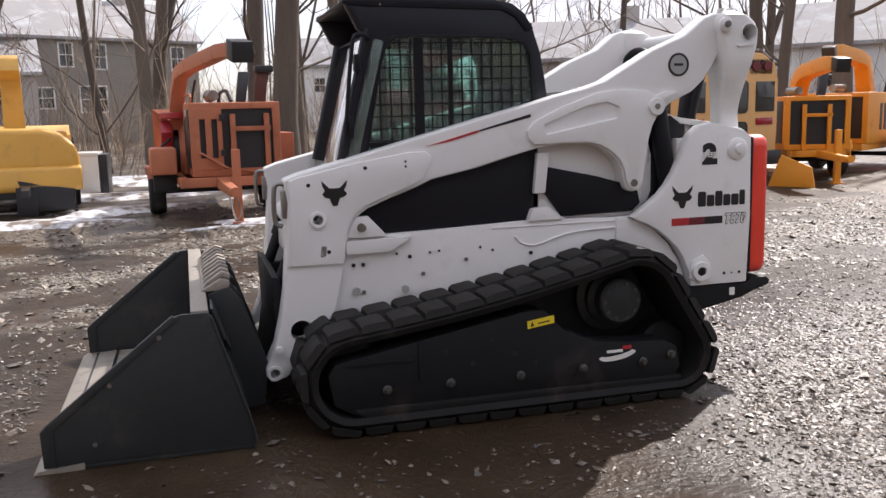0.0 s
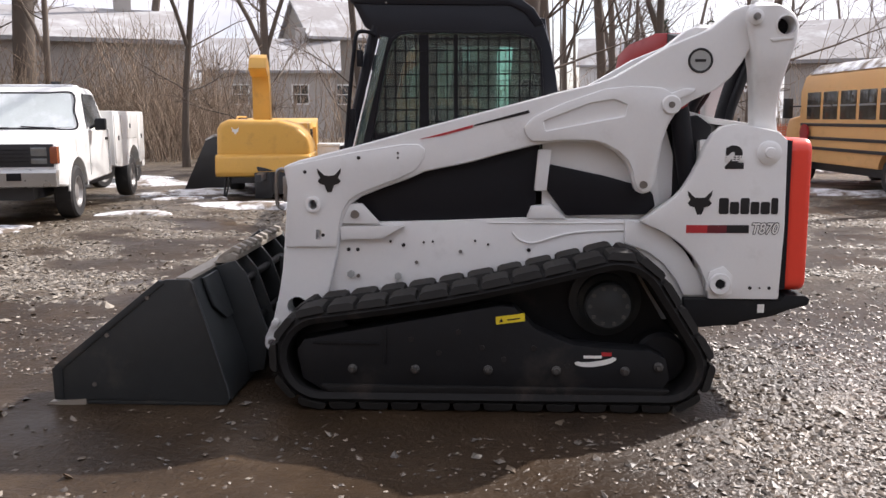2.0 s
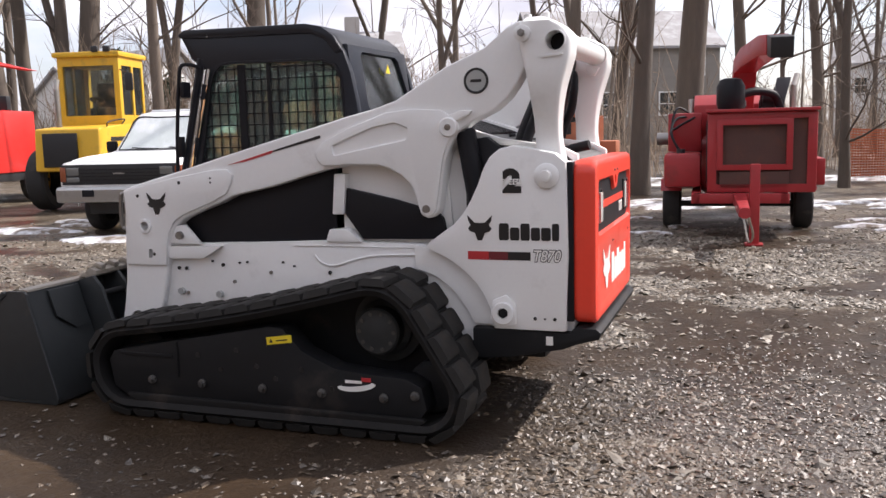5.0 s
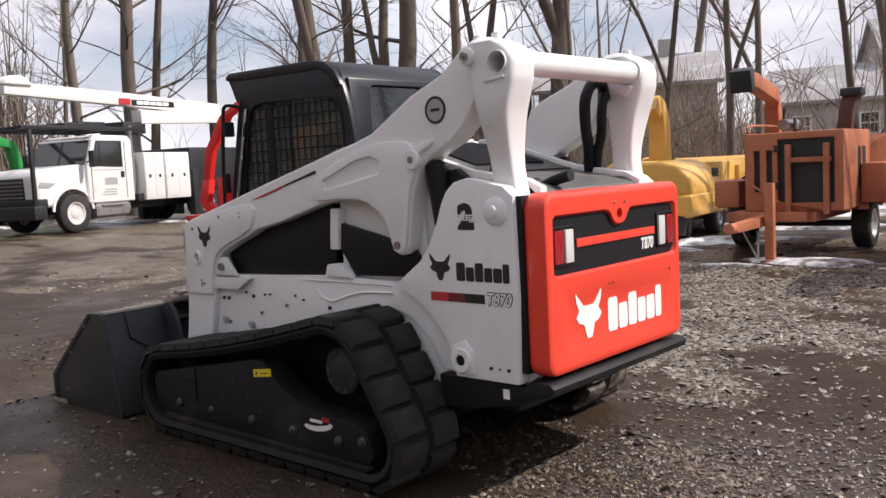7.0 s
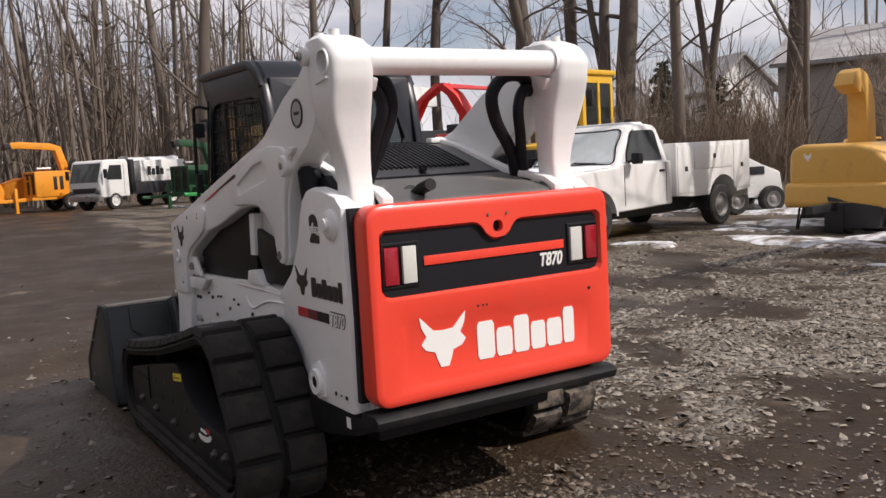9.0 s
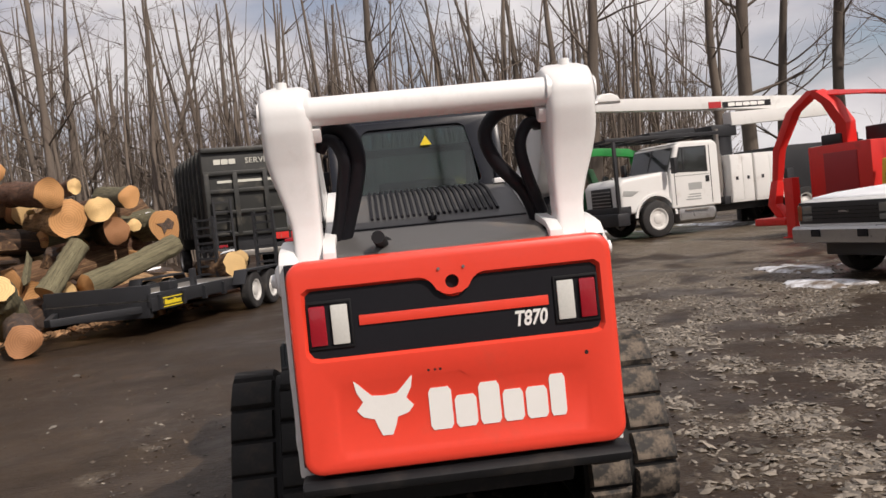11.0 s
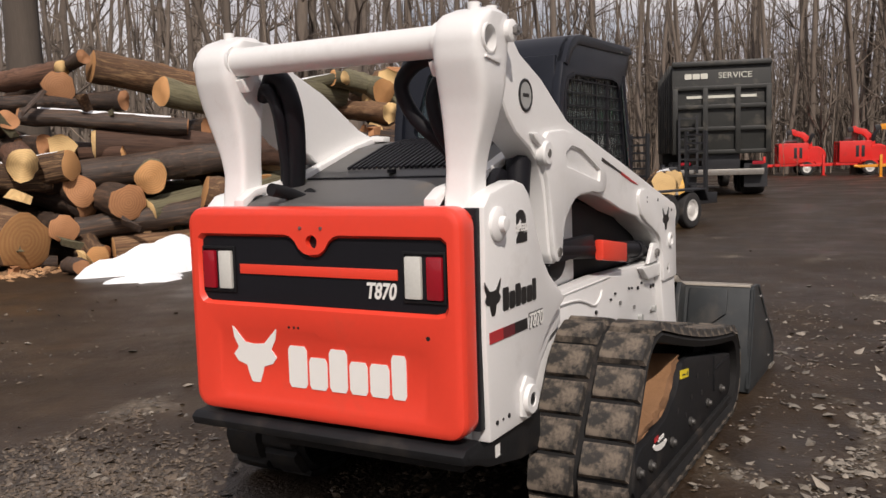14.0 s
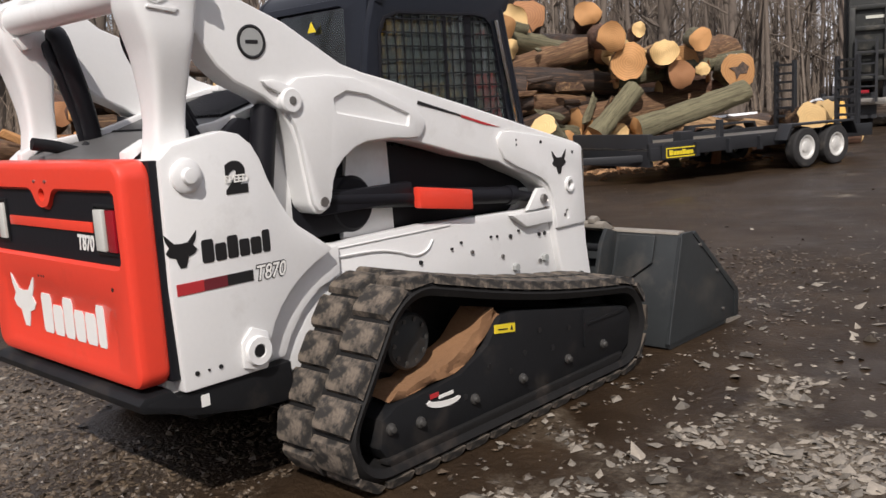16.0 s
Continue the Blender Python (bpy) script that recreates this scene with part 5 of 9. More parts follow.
for i in range(34):
    sx, sy = rng.uniform(-9, 12), rng.uniform(12.6, 19.5)
    snow_patch(sx, sy, rng.uniform(0.12, 0.5), rng.uniform(0.08, 0.3), 0.03, 60 + i, rng.uniform(-20, 20))


# ---- vehicles ----
def wheel(parent, x, y, r, w, rim=None, out=1, name="wheel"):
    """A tyre with its rim; out: the side (+1 or -1 along y) that shows the rim."""
    t = part(name, spin([(r * 0.60, -w / 2), (r * 0.90, -w / 2), (r * 0.98, -w * 0.40), (r, -w * 0.2), (r, w * 0.2), (r * 0.98, w * 0.40), (r * 0.90, w / 2), (r * 0.60, w / 2), (r * 0.60, -w / 2)], (x, y, r), (0, out, 0), 28, False), M_TYRE, parent)
    part("rim", spin([(r * 0.62, w * 0.30), (r * 0.62, w * 0.47), (r * 0.54, w * 0.47), (r * 0.46, w * 0.30), (r * 0.30, w * 0.22), (r * 0.26, w * 0.36), (r * 0.14, w * 0.42), (0.0, w * 0.42)], (x, y, r), (0, out, 0), 20), rim or M_RIM, t)
    slots = bmesh.new()
    for k in range(8):
        a = 2 * math.pi * k / 8
        merge(slots, rod((x + r * 0.40 * math.cos(a), y + out * w * 0.20, r + r * 0.40 * math.sin(a)), (x + r * 0.40 * math.cos(a), y + out * w * 0.285, r + r * 0.40 * math.sin(a)), r * 0.055, seg=8))
    part("hub_slots", slots, M_TYRE, t)
    return t


def facing(x, y, hx, hy):
    """A pose on the ground with its own x axis along (hx, hy)."""
    return pose(x, y, rise(x, y), 0, 0, math.degrees(math.atan2(hy, hx)))


def rounded(y0, y1, z0, z1, r, n_=4):
    """Outline of a panel with rounded corners."""
    pts = []
    for cy, cz, a0 in ((y1 - r, z1 - r, 0), (y0 + r, z1 - r, 90), (y0 + r, z0 + r, 180), (y1 - r, z0 + r, 270)):
        pts += [(cy + r * math.cos(radians(a0 + 90 * k / n_)), cz + r * math.sin(radians(a0 + 90 * k / n_))) for k in range(n_ + 1)]
    return pts


def duct(pts, w0, w1, flat="y"):
    """A square duct along points, w0 wide at its foot and w1 at its end."""
    pts = [Vector(p) for p in pts]
    bm = bmesh.new()
    rings = []
    for i, p in enumerate(pts):
        d = (pts[min(i + 1, len(pts) - 1)] - pts[max(i - 1, 0)]).normalized()
        s = Vector((0, 1, 0)) if flat == "y" else Vector((1, 0, 0))
        u = d.cross(s).normalized()
        w = w0 + (w1 - w0) * i / (len(pts) - 1)
        rings.append([bm.verts.new(p + w / 2 * (a * s + b * u)) for a, b in ((1, 1), (-1, 1), (-1, -1), (1, -1))])
    for a, b in zip(rings, rings[1:]):
        for k in range(4):
            bm.faces.new((a[k], a[(k + 1) % 4], b[(k + 1) % 4], b[k]))
    bm.faces.new(rings[0])
    bm.faces.new(rings[-1][::-1])
    bmesh.ops.recalc_face_normals(bm, faces=bm.faces)
    return soften(bm, 0.012, 2, 30)


M_VWHITE = surf("truck_white", (0.74, 0.74, 0.72), 0.4, var=0.05, coat=0.3, dirt=(0.35, 0.30, 0.25), dirt_amt=0.18, dirt_scale=2)
M_GRILLE = surf("dark_grille", (0.02, 0.021, 0.024), 0.45, var=0.2)
M_BUMPER = surf("chromed_bumper", (0.42, 0.42, 0.42), 0.3, 0.7, var=0.15, dirt=MUD, dirt_amt=0.2)
M_AMBER = surf("amber_lens", (0.26, 0.075, 0.035), 0.25, var=0.15, coat=0.5)
M_HEAD = surf("headlamp_glass", (0.20, 0.21, 0.21), 0.12, 0.3, var=0.25, coat=0.6)
M_ORANGE = surf("faded_orange_paint", (0.46, 0.155, 0.075), 0.55, var=0.18, dirt=(0.28, 0.09, 0.05), dirt_amt=0.3, dirt_scale=2.5)
M_DKRED = surf("dark_red_paint", (0.34, 0.02, 0.025), 0.45, var=0.15, dirt=(0.12, 0.03, 0.025), dirt_amt=0.25, coat=0.2)
M_BRED = surf("bright_red_paint", (0.68, 0.025, 0.02), 0.42, var=0.12, dirt=(0.3, 0.03, 0.02), dirt_amt=0.2, coat=0.2)
M_YELLOW = surf("plant_yellow_paint", (0.68, 0.38, 0.075), 0.45, var=0.10, dirt=(0.35, 0.20, 0.06), dirt_amt=0.2, coat=0.2)
M_LOADER_Y = surf("loader_yellow_paint", (0.74, 0.43, 0.03), 0.45, var=0.10, dirt=(0.3, 0.2, 0.06), dirt_amt=0.25)
M_AMBERY = surf("orange_yellow_paint", (0.78, 0.30, 0.02), 0.45, var=0.12, dirt=(0.35, 0.16, 0.03), dirt_amt=0.2)
M_GREEN = surf("green_paint", (0.02, 0.26, 0.06), 0.45, var=0.15, dirt=(0.03, 0.08, 0.03), dirt_amt=0.25)
M_DKGREEN = surf("dark_green_paint", (0.018, 0.075, 0.032), 0.5, var=0.2, dirt=(0.03, 0.04, 0.02), dirt_amt=0.3)
M_BUS = surf("bus_yellow_paint", (0.76, 0.44, 0.17), 0.5, var=0.10, dirt=(0.40, 0.25, 0.10), dirt_amt=0.2)
M_DUMP = surf("dump_body_black_paint", (0.020, 0.021, 0.019), 0.5, var=0.2, dirt=(0.16, 0.14, 0.11), dirt_amt=0.3, dirt_scale=2)
M_SIGN = surf("pale_lettering", (0.62, 0.62, 0.55), 0.5, var=0.1)


def pickup():
    v = thing("pickup_truck", "white pickup truck with utility boxes and snowy windscreen", "pickup truck", facing(-5.48, 12.40, 0.18, -0.98) @ Matrix.Diagonal((1.06, 1.05, 1.045, 1)))
    body = cut(prism([(0.92, 0.52), (0.94, 0.80), (0.92, 1.02), (0.84, 1.10), (0.40, 1.14), (-0.50, 1.19), (-0.62, 1.24), (-2.02, 1.24), (-2.04, 0.50), (-0.5, 0.46), (0.5, 0.48)], -0.965, 0.965, "y", 0.05, 3),
               rod((0, -1.2, 0.40), (0, -0.62, 0.40), 0.47, seg=28), rod((0, 1.2, 0.40), (0, 0.62, 0.40), 0.47, seg=28))
    body = part("body", body, M_VWHITE, v)
    top = bmesh.new()
    rows_c = []
    for z, xf, xb, hw, rr in ((1.16, -0.50, -2.03, 0.93, 0.10), (1.24, -0.555, -2.03, 0.92, 0.11), (1.45, -0.735, -2.02, 0.86, 0.12), (1.65, -0.905, -2.00, 0.80, 0.13), (1.78, -1.015, -1.98, 0.765, 0.14), (1.845, -1.10, -1.94, 0.73, 0.16), (1.88, -1.24, -1.86, 0.63, 0.18), (1.895, -1.45, -1.70, 0.40, 0.1)):
        rows_c.append([top.verts.new((px, py, z)) for px, py in rounded(xb, xf, -hw, hw, rr)])
    for a, b in zip(rows_c, rows_c[1:]):
        for k in range(len(a)):
            top.faces.new((a[k], a[(k + 1) % len(a)], b[(k + 1) % len(a)], b[k]))
    top.faces.new(rows_c[0][::-1])
    top.faces.new(rows_c[-1])
    bmesh.ops.recalc_face_normals(top, faces=top.faces)
    cabin = part("cabin", top, M_VWHITE, v)

    def on_side(pts, s, off, nm, mat):
        bm = bmesh.new()
        rows_ = []
        for o in (off, off - 0.02):
            rows_.append([bm.verts.new((x, s * (0.922 - 0.287 * (z - 1.24) + o), z)) for x, z in pts])
        bm.faces.new(rows_[0])
        bm.faces.new(rows_[1][::-1])
        for k in range(len(pts)):
            bm.faces.new((rows_[0][k], rows_[1][k], rows_[1][(k + 1) % len(pts)], rows_[0][(k + 1) % len(pts)]))
        bmesh.ops.recalc_face_normals(bm, faces=bm.faces)
        return part(nm, bm, mat, cabin)
    for s in (1, -1):
        on_side([(-0.84, 1.27), (-0.90, 1.40), (-1.15, 1.73), (-1.22, 1.765), (-1.74, 1.77), (-1.79, 1.73), (-1.80, 1.26)], s, 0.010, "side_window", M_CARGLASS)
        on_side([(-0.80, 1.25), (-0.84, 1.27), (-0.90, 1.40), (-1.15, 1.73), (-1.22, 1.765), (-1.22, 1.785), (-1.12, 1.74), (-0.86, 1.40)], s, 0.008, "window_trim", M_BLACK)
        for dx in (-0.705, -1.86):
            part("door_seam", box(dx, dx + 0.015, s * 0.962 - 0.004, s * 0.962 + 0.006, 0.56, 1.22), M_GRILLE, body)
        part("door_handle", box(-1.80, -1.66, s * 0.965 - 0.006, s * 0.965 + 0.012, 1.06, 1.10, 0.004), M_BLACK, body)
        part("mirror", both(box(-0.92, -0.80, s * 1.10 - 0.08, s * 1.10 + 0.08, 1.22, 1.40, 0.03), rod((-0.84, s * 0.94, 1.25), (-0.86, s * 1.04, 1.30), 0.02)), M_BLACK, body)
        part("headlamp", box(0.90, 0.957, s * 0.74 - 0.10, s * 0.74 + 0.10, 0.91, 1.03, 0.015), M_HEAD, body)
        part("lower_lamp", box(0.90, 0.955, s * 0.74 - 0.10, s * 0.74 + 0.10, 0.81, 0.885, 0.012), M_HEAD, body)
        part("turn_lamp", box(0.84, 0.952, s * 0.91 - 0.04, s * 0.91 + 0.062, 0.81, 1.04, 0.02), M_AMBER, body)
        part("wheel_arch", cut(rod((0, s * 0.955, 0.40), (0, s * 0.975, 0.40), 0.50, seg=28), rod((0, -2, 0.40), (0, 2, 0.40), 0.46, seg=28), box(-1, 1, -2, 2, -0.5, 0.42)), M_VWHITE, body)
        part("utility_box", cut(prism([(-2.10, 0.62), (-2.10, 1.52), (-4.55, 1.52), (-4.55, 0.62), (-4.1, 0.58), (-2.6, 0.58)], s * 0.78 - 0.22, s * 0.78 + 0.22, "y", 0.02), rod((-3.6, s * 0.5, 0.42), (-3.6, s * 1.4, 0.42), 0.50, seg=28)), M_VWHITE, v)
        for xa, xb, za, zb in ((-2.14, -2.62, 0.66, 1.46), (-2.66, -3.92, 1.05, 1.46), (-3.96, -4.50, 0.66, 1.46)):
            d = part("box_door", prism([(xa, za), (xb, za), (xb, zb), (xa, zb)], s * 1.0 - 0.006, s * 1.0 + 0.012, "y", 0.006), M_VWHITE, v)
            part("latch", box((xa + xb) / 2 - 0.05, (xa + xb) / 2 + 0.03, s * 1.012 - 0.004, s * 1.012 + 0.010, (za + zb) / 2 - 0.03, (za + zb) / 2 + 0.05, 0.004), M_GRILLE, d)
        wheel(v, 0, s * 0.84, 0.375, 0.25, M_RIM_GREY, s)
        wheel(v, -3.6, s * 0.84, 0.375, 0.25, M_RIM_GREY, s)
    ws = bmesh.new()
    p4 = [(-0.585, -0.80, 1.262), (-0.585, 0.80, 1.262), (-1.000, 0.665, 1.752), (-1.000, -0.665, 1.752)]
    r1 = [ws.verts.new((x + 0.012, y, z + 0.012)) for x, y, z in p4]
    r2 = [ws.verts.new((x - 0.02, y, z - 0.02)) for x, y, z in p4]
    ws.faces.new(r1)
    ws.faces.new(r2[::-1])
    for k in range(4):
        ws.faces.new((r1[k], r2[k], r2[(k + 1) % 4], r1[(k + 1) % 4]))
    bmesh.ops.recalc_face_normals(ws, faces=ws.faces)
    part("windscreen", ws, M_FROST, cabin, "windscreen frosted with snow")
    part("windscreen_seal", hose([(-0.570, -0.82, 1.25), (-0.568, -0.4, 1.25), (-0.568, 0.4, 1.25), (-0.570, 0.82, 1.25), (-0.78, 0.755, 1.51), (-1.005, 0.685, 1.772), (-1.012, 0.3, 1.778), (-1.012, -0.3, 1.778), (-1.005, -0.685, 1.772), (-0.78, -0.755, 1.51), (-0.575, -0.82, 1.256)], 0.014, 6), M_BLACK, cabin)
    for wy in (0.28, -0.36):
        part("wiper", hose([(-0.52, wy + 0.26, 1.262), (-0.535, wy, 1.272), (-0.56, wy - 0.22, 1.285)], 0.010, 6), M_BLACK, cabin)
    part("grille", box(0.90, 0.948, -0.92, 0.92, 0.77, 1.07, 0.012), M_GRILLE, body)
    for gz in (0.84, 0.89, 0.94, 0.99):
        part("grille_bar", box(0.94, 0.955, -0.62, 0.62, gz, gz + 0.008), M_STEEL, body)
    part("grille_badge", prism([(-0.09, 0.925), (-0.09, 0.945), (0.09, 0.945), (0.09, 0.925)], 0.952, 0.960, "x"), M_BUMPER, body)
    part("front_bumper", prism([(0.92, 0.50), (1.05, 0.52), (1.06, 0.70), (1.02, 0.74), (0.92, 0.74)], -0.97, 0.97, "y", 0.02), M_BUMPER, v)
    for s in (0.45, -0.45):
        part("bumper_pad", box(1.05, 1.075, s - 0.09, s + 0.09, 0.60, 0.70, 0.008), M_BLACK, v)
    part("bed_floor", box(-4.55, -2.1, -0.6, 0.6, 0.70, 0.80, 0.01), M_VWHITE, v)
    part("rear_bumper", box(-4.78, -4.55, -0.95, 0.95, 0.48, 0.66, 0.02), M_VWHITE, v)
    part("underbody", box(-4.5, 0.8, -0.6, 0.6, 0.32, 0.6, 0.03), M_GRILLE, v)
    part("hood_snow", prism([(0.78, 1.108), (0.40, 1.142), (-0.48, 1.192), (-0.50, 1.225), (0.38, 1.178), (0.74, 1.135)], -0.86, 0.86, "y", 0.012), M_SNOW_CLEAN, v, "thin snow lying on the hood")
    part("roof_snow", prism(rounded(-1.84, -1.22, -0.60, 0.60, 0.16), 1.870, 1.912, "z", 0.018), M_SNOW_CLEAN, v, "thin snow lying on the roof")
    part("roof_beacon", rod((-1.9, 0.2, 1.88), (-1.9, 0.2, 1.96), 0.07, seg=14, bevel=0.02), M_GRILLE, cabin)
    part("ladder_rack_box", box(-2.5, -2.12, -0.5, 0.5, 1.4, 1.6, 0.02), M_VWHITE, v)


M_FROST = surf("frosted_windscreen", (0.56, 0.61, 0.60), 0.45, var=0.14, big=2, dirt=(0.78, 0.81, 0.84), dirt_amt=0.60, dirt_scale=1.6, coat=0.1)
pickup()


def chipper(m, paint, label, stack=True, chute_len=1.9, chute_top=2.35, size=1.0, hopper=True, group="", shift=0.0, c0=0.05, c1=0.05, bars_by=0.0, guard=True, core=None, cw=0.36):
    """A towed drum chipper: x forward along its drawbar, axle at x = 0."""
    v = thing("wood_chipper", label, "wood chipper", m @ Matrix.Diagonal((size, size, size, 1)), group)
    part("frame", both(box(-1.9, 1.6, -0.62, -0.50, 0.52, 0.66, 0.01), box(-1.9, 1.6, 0.50, 0.62, 0.52, 0.66, 0.01), box(-1.9, -1.75, -0.6, 0.6, 0.52, 0.66, 0.01), box(1.45, 1.6, -0.6, 0.6, 0.52, 0.66, 0.01)), paint, v)
    part("drawbar", both(duct([(1.5, 0, 0.58), (2.3, 0, 0.56), (3.1, 0, 0.55)], 0.16, 0.12), rod((3.1, 0, 0.55), (3.28, 0, 0.56), 0.07)), paint, v)
    part("jack_post", both(box(2.05, 2.17, 0.10, 0.22, 0.02, 1.10, 0.01), box(2.0, 2.22, 0.05, 0.27, 0.0, 0.03, 0.005)), paint, v)
    eng = part("engine_box", cut(box(-0.15, 1.42, -0.72 + shift, 0.66 + shift, 0.66, 1.80, 0.03), box(1.36, 1.6, -0.60 + shift, 0.54 + shift, 0.78, 1.70)), paint, v)
    part("radiator", box(1.32, 1.37, -0.62 + shift, 0.56 + shift, 0.76, 1.72), core or M_GRILLE, eng)
    for gy in (-0.36 + shift + bars_by, 0.16 + shift + bars_by) if guard else ():
        part("guard_bar", box(1.42, 1.49, gy, gy + 0.08, 0.62, 1.62, 0.008), paint, eng)
    if guard:
        part("guard_bar", box(1.42, 1.49, -0.36 + shift + bars_by, 0.26 + shift + bars_by, 1.36, 1.43, 0.006), paint, eng)
    for gx in (0.18, 0.46):
        for s, yy in ((1, 0.66 + shift), (-1, -0.72 + shift)):
            part("vent", box(gx, gx + 0.16, yy - 0.006, yy + 0.008, 0.95, 1.55, 0.003), M_GRILLE, eng)
    part("side_panel", prism([(0.68, 0.8), (1.3, 0.8), (1.3, 1.7), (0.68, 1.7)], -0.735 + shift, -0.715 + shift, "y", 0.006), M_GRILLE, eng)
    part("muffler", both(rod((0.3, -0.3 + shift, 1.92), (0.95, -0.3 + shift, 1.92), 0.085, seg=16, bevel=0.02), rod((0.45, -0.3 + shift, 1.8), (0.45, -0.3 + shift, 1.92), 0.03)), M_CHROME, v)
    if stack:
        part("exhaust_duct", both(duct([(-0.2, 0.55, 1.75), (-0.25, 0.60, 2.05), (-0.38, 0.66, 2.30)], 0.16, 0.20)), M_GRILLE, v)
    part("drum_housing", both(spin([(0.50, -0.5), (0.56, -0.42), (0.56, 0.42), (0.50, 0.5)], (-0.55, 0, 1.05), (0, 1, 0), 24), box(-1.1, -0.1, -0.45, 0.45, 0.62, 1.0, 0.02)), paint, v)
    part("flywheel_cover", spin([(0.42, 0), (0.42, 0.10), (0.30, 0.16), (0.0, 0.16)], (-0.55, -0.50, 1.0), (0, -1, 0), 20), M_GRILLE, v)
    ch = duct([(-0.30, c0, 1.40), (-0.24, c0, 1.75), (-0.14, c0 + 0.04 * (c1 - c0), 2.02), (0.08, c0 + 0.12 * (c1 - c0), chute_top - 0.10), (0.45, c0 + 0.3 * (c1 - c0), chute_top), (0.3 + chute_len * 0.75, c0 + 0.8 * (c1 - c0), chute_top + 0.10), (chute_len + 0.3, c1, chute_top + 0.08)], cw, cw * 0.75)
    chute = part("chute", ch, paint, v)
    part("chute_flap", duct([(chute_len + 0.22, c1, chute_top + 0.09), (chute_len + 0.50, c1 + 0.05, chute_top + 0.02)], 0.27, 0.28), M_GRILLE, chute)
    if hopper:
        hp = bmesh.new()
        a = [(-1.05, -0.48, 0.75), (-1.05, 0.48, 0.75), (-1.05, 0.48, 1.45), (-1.05, -0.48, 1.45)]
        b = [(-2.1, -0.85, 0.70), (-2.1, 0.85, 0.70), (-2.1, 0.85, 1.75), (-2.1, -0.85, 1.75)]
        va, vb = [hp.verts.new(p) for p in a], [hp.verts.new(p) for p in b]
        for k in range(4):
            hp.faces.new((va[k], va[(k + 1) % 4], vb[(k + 1) % 4], vb[k]))
        bmesh.ops.solidify(hp, geom=hp.faces[:], thickness=0.03)
        part("feed_hopper", hp, paint, v)
        part("feed_tray", box(-2.75, -2.1, -0.80, 0.80, 0.68, 0.74, 0.01), paint, v)
    for s in (1, -1):
        wheel(v, 0.0, s * 0.92, 0.38, 0.26, M_RIM, s)
        part("fender", prism([(-0.50, 0.62), (-0.42, 0.80), (0.42, 0.80), (0.50, 0.62), (0.46, 0.62), (0.40, 0.76), (-0.40, 0.76), (-0.46, 0.62)], s * 0.92 - 0.15, s * 0.92 + 0.15, "y", 0.004), paint, v)
    part("axle", rod((0, -0.9, 0.38), (0, 0.9, 0.38), 0.05), M_GRILLE, v)
    return v


M_RUSTY = surf("rusty_radiator_screen", (0.085, 0.04, 0.032), 0.8, var=0.3, big=3, fine=60, bump=0.4, dirt=(0.16, 0.07, 0.04), dirt_amt=0.3)
oc = chipper(facing(0.42, 15.6, 0.06, -1.0), M_ORANGE, "weathered orange towed wood chipper on snowy mud", shift=0.30, c0=-0.50, c1=0.15, chute_top=2.40, chute_len=2.8, bars_by=0.24, cw=0.25)
part("front_panel", cut(box(1.37, 1.43, -0.36, 0.06, 0.76, 1.72, 0.01), box(1.2, 1.6, -0.28, -0.19, 0.95, 1.55), box(1.2, 1.6, -0.10, -0.01, 0.95, 1.55)), M_ORANGE, oc)
part("fuel_tank", box(0.2, 1.1, -1.02, -0.62, 0.70, 1.12, 0.05), M_ORANGE, oc)
part("tool_box", box(-0.2, 0.55, 0.98, 1.32, 0.72, 1.30, 0.03), M_ORANGE, oc)
part("battery_box", box(0.2, 0.6, -0.98, -0.62, 0.40, 0.68, 0.02), M_GRILLE, oc)
part("belt_guard", prism([(-0.95, 0.75), (-0.2, 0.75), (0.05, 1.35), (-0.25, 1.55), (-0.85, 1.3)], -0.80, -0.60, "y", 0.04), M_DKRED, oc)
part("chute_collar", spin([(0.26, 0), (0.30, 0.02), (0.30, 0.10), (0.26, 0.12)], (-0.26, -0.50, 1.56), (0, 0, 1), 20), M_DKRED, oc)
part("intake_duct", both(duct([(0.55, 0.78, 1.78), (0.55, 0.80, 2.05), (0.50, 0.86, 2.30)], 0.17, 0.22)), M_RUSTY, oc)
part("duct_cap", box(0.36, 0.66, 0.72, 1.02, 2.28, 2.40, 0.03), M_GRILLE, oc)
part("hood_seam", box(-0.16, 1.40, -0.735 + 0.30, -0.722 + 0.30, 1.22, 1.235), M_GRILLE, oc)
for hz in (0.98, 1.52):
    part("hinge", box(1.43, 1.46, 0.02, 0.09, hz, hz + 0.10, 0.006), M_GRILLE, oc)
part("panel_number", both(*[box(0.74 + 0.09 * k, 0.78 + 0.09 * k, -0.445, -0.432, 1.60, 1.70) for k in range(3)]), M_SIGN, oc)
part("cross_brace", duct([(1.45, -0.30, 1.05), (1.50, 0.10, 0.80), (1.46, 0.66, 0.70)], 0.05, 0.05), M_ORANGE, oc)
part("top_rail", hose([(-0.1, -0.38, 1.80), (-0.1, -0.38, 1.92), (1.3, -0.38, 1.92), (1.3, -0.38, 1.80)], 0.016, 8), M_ORANGE, oc)
part("coolant_pipe", hose([(0.7, 0.1, 1.80), (0.75, 0.12, 1.95), (1.0, 0.2, 1.98), (1.15, 0.25, 1.82)], 0.03, 8), M_GRILLE, oc)
part("chute_crank", hose([(-0.05, -0.30, 1.60), (0.1, -0.25, 1.95), (0.2, -0.2, 2.2)], 0.02, 8), M_GRILLE, oc)
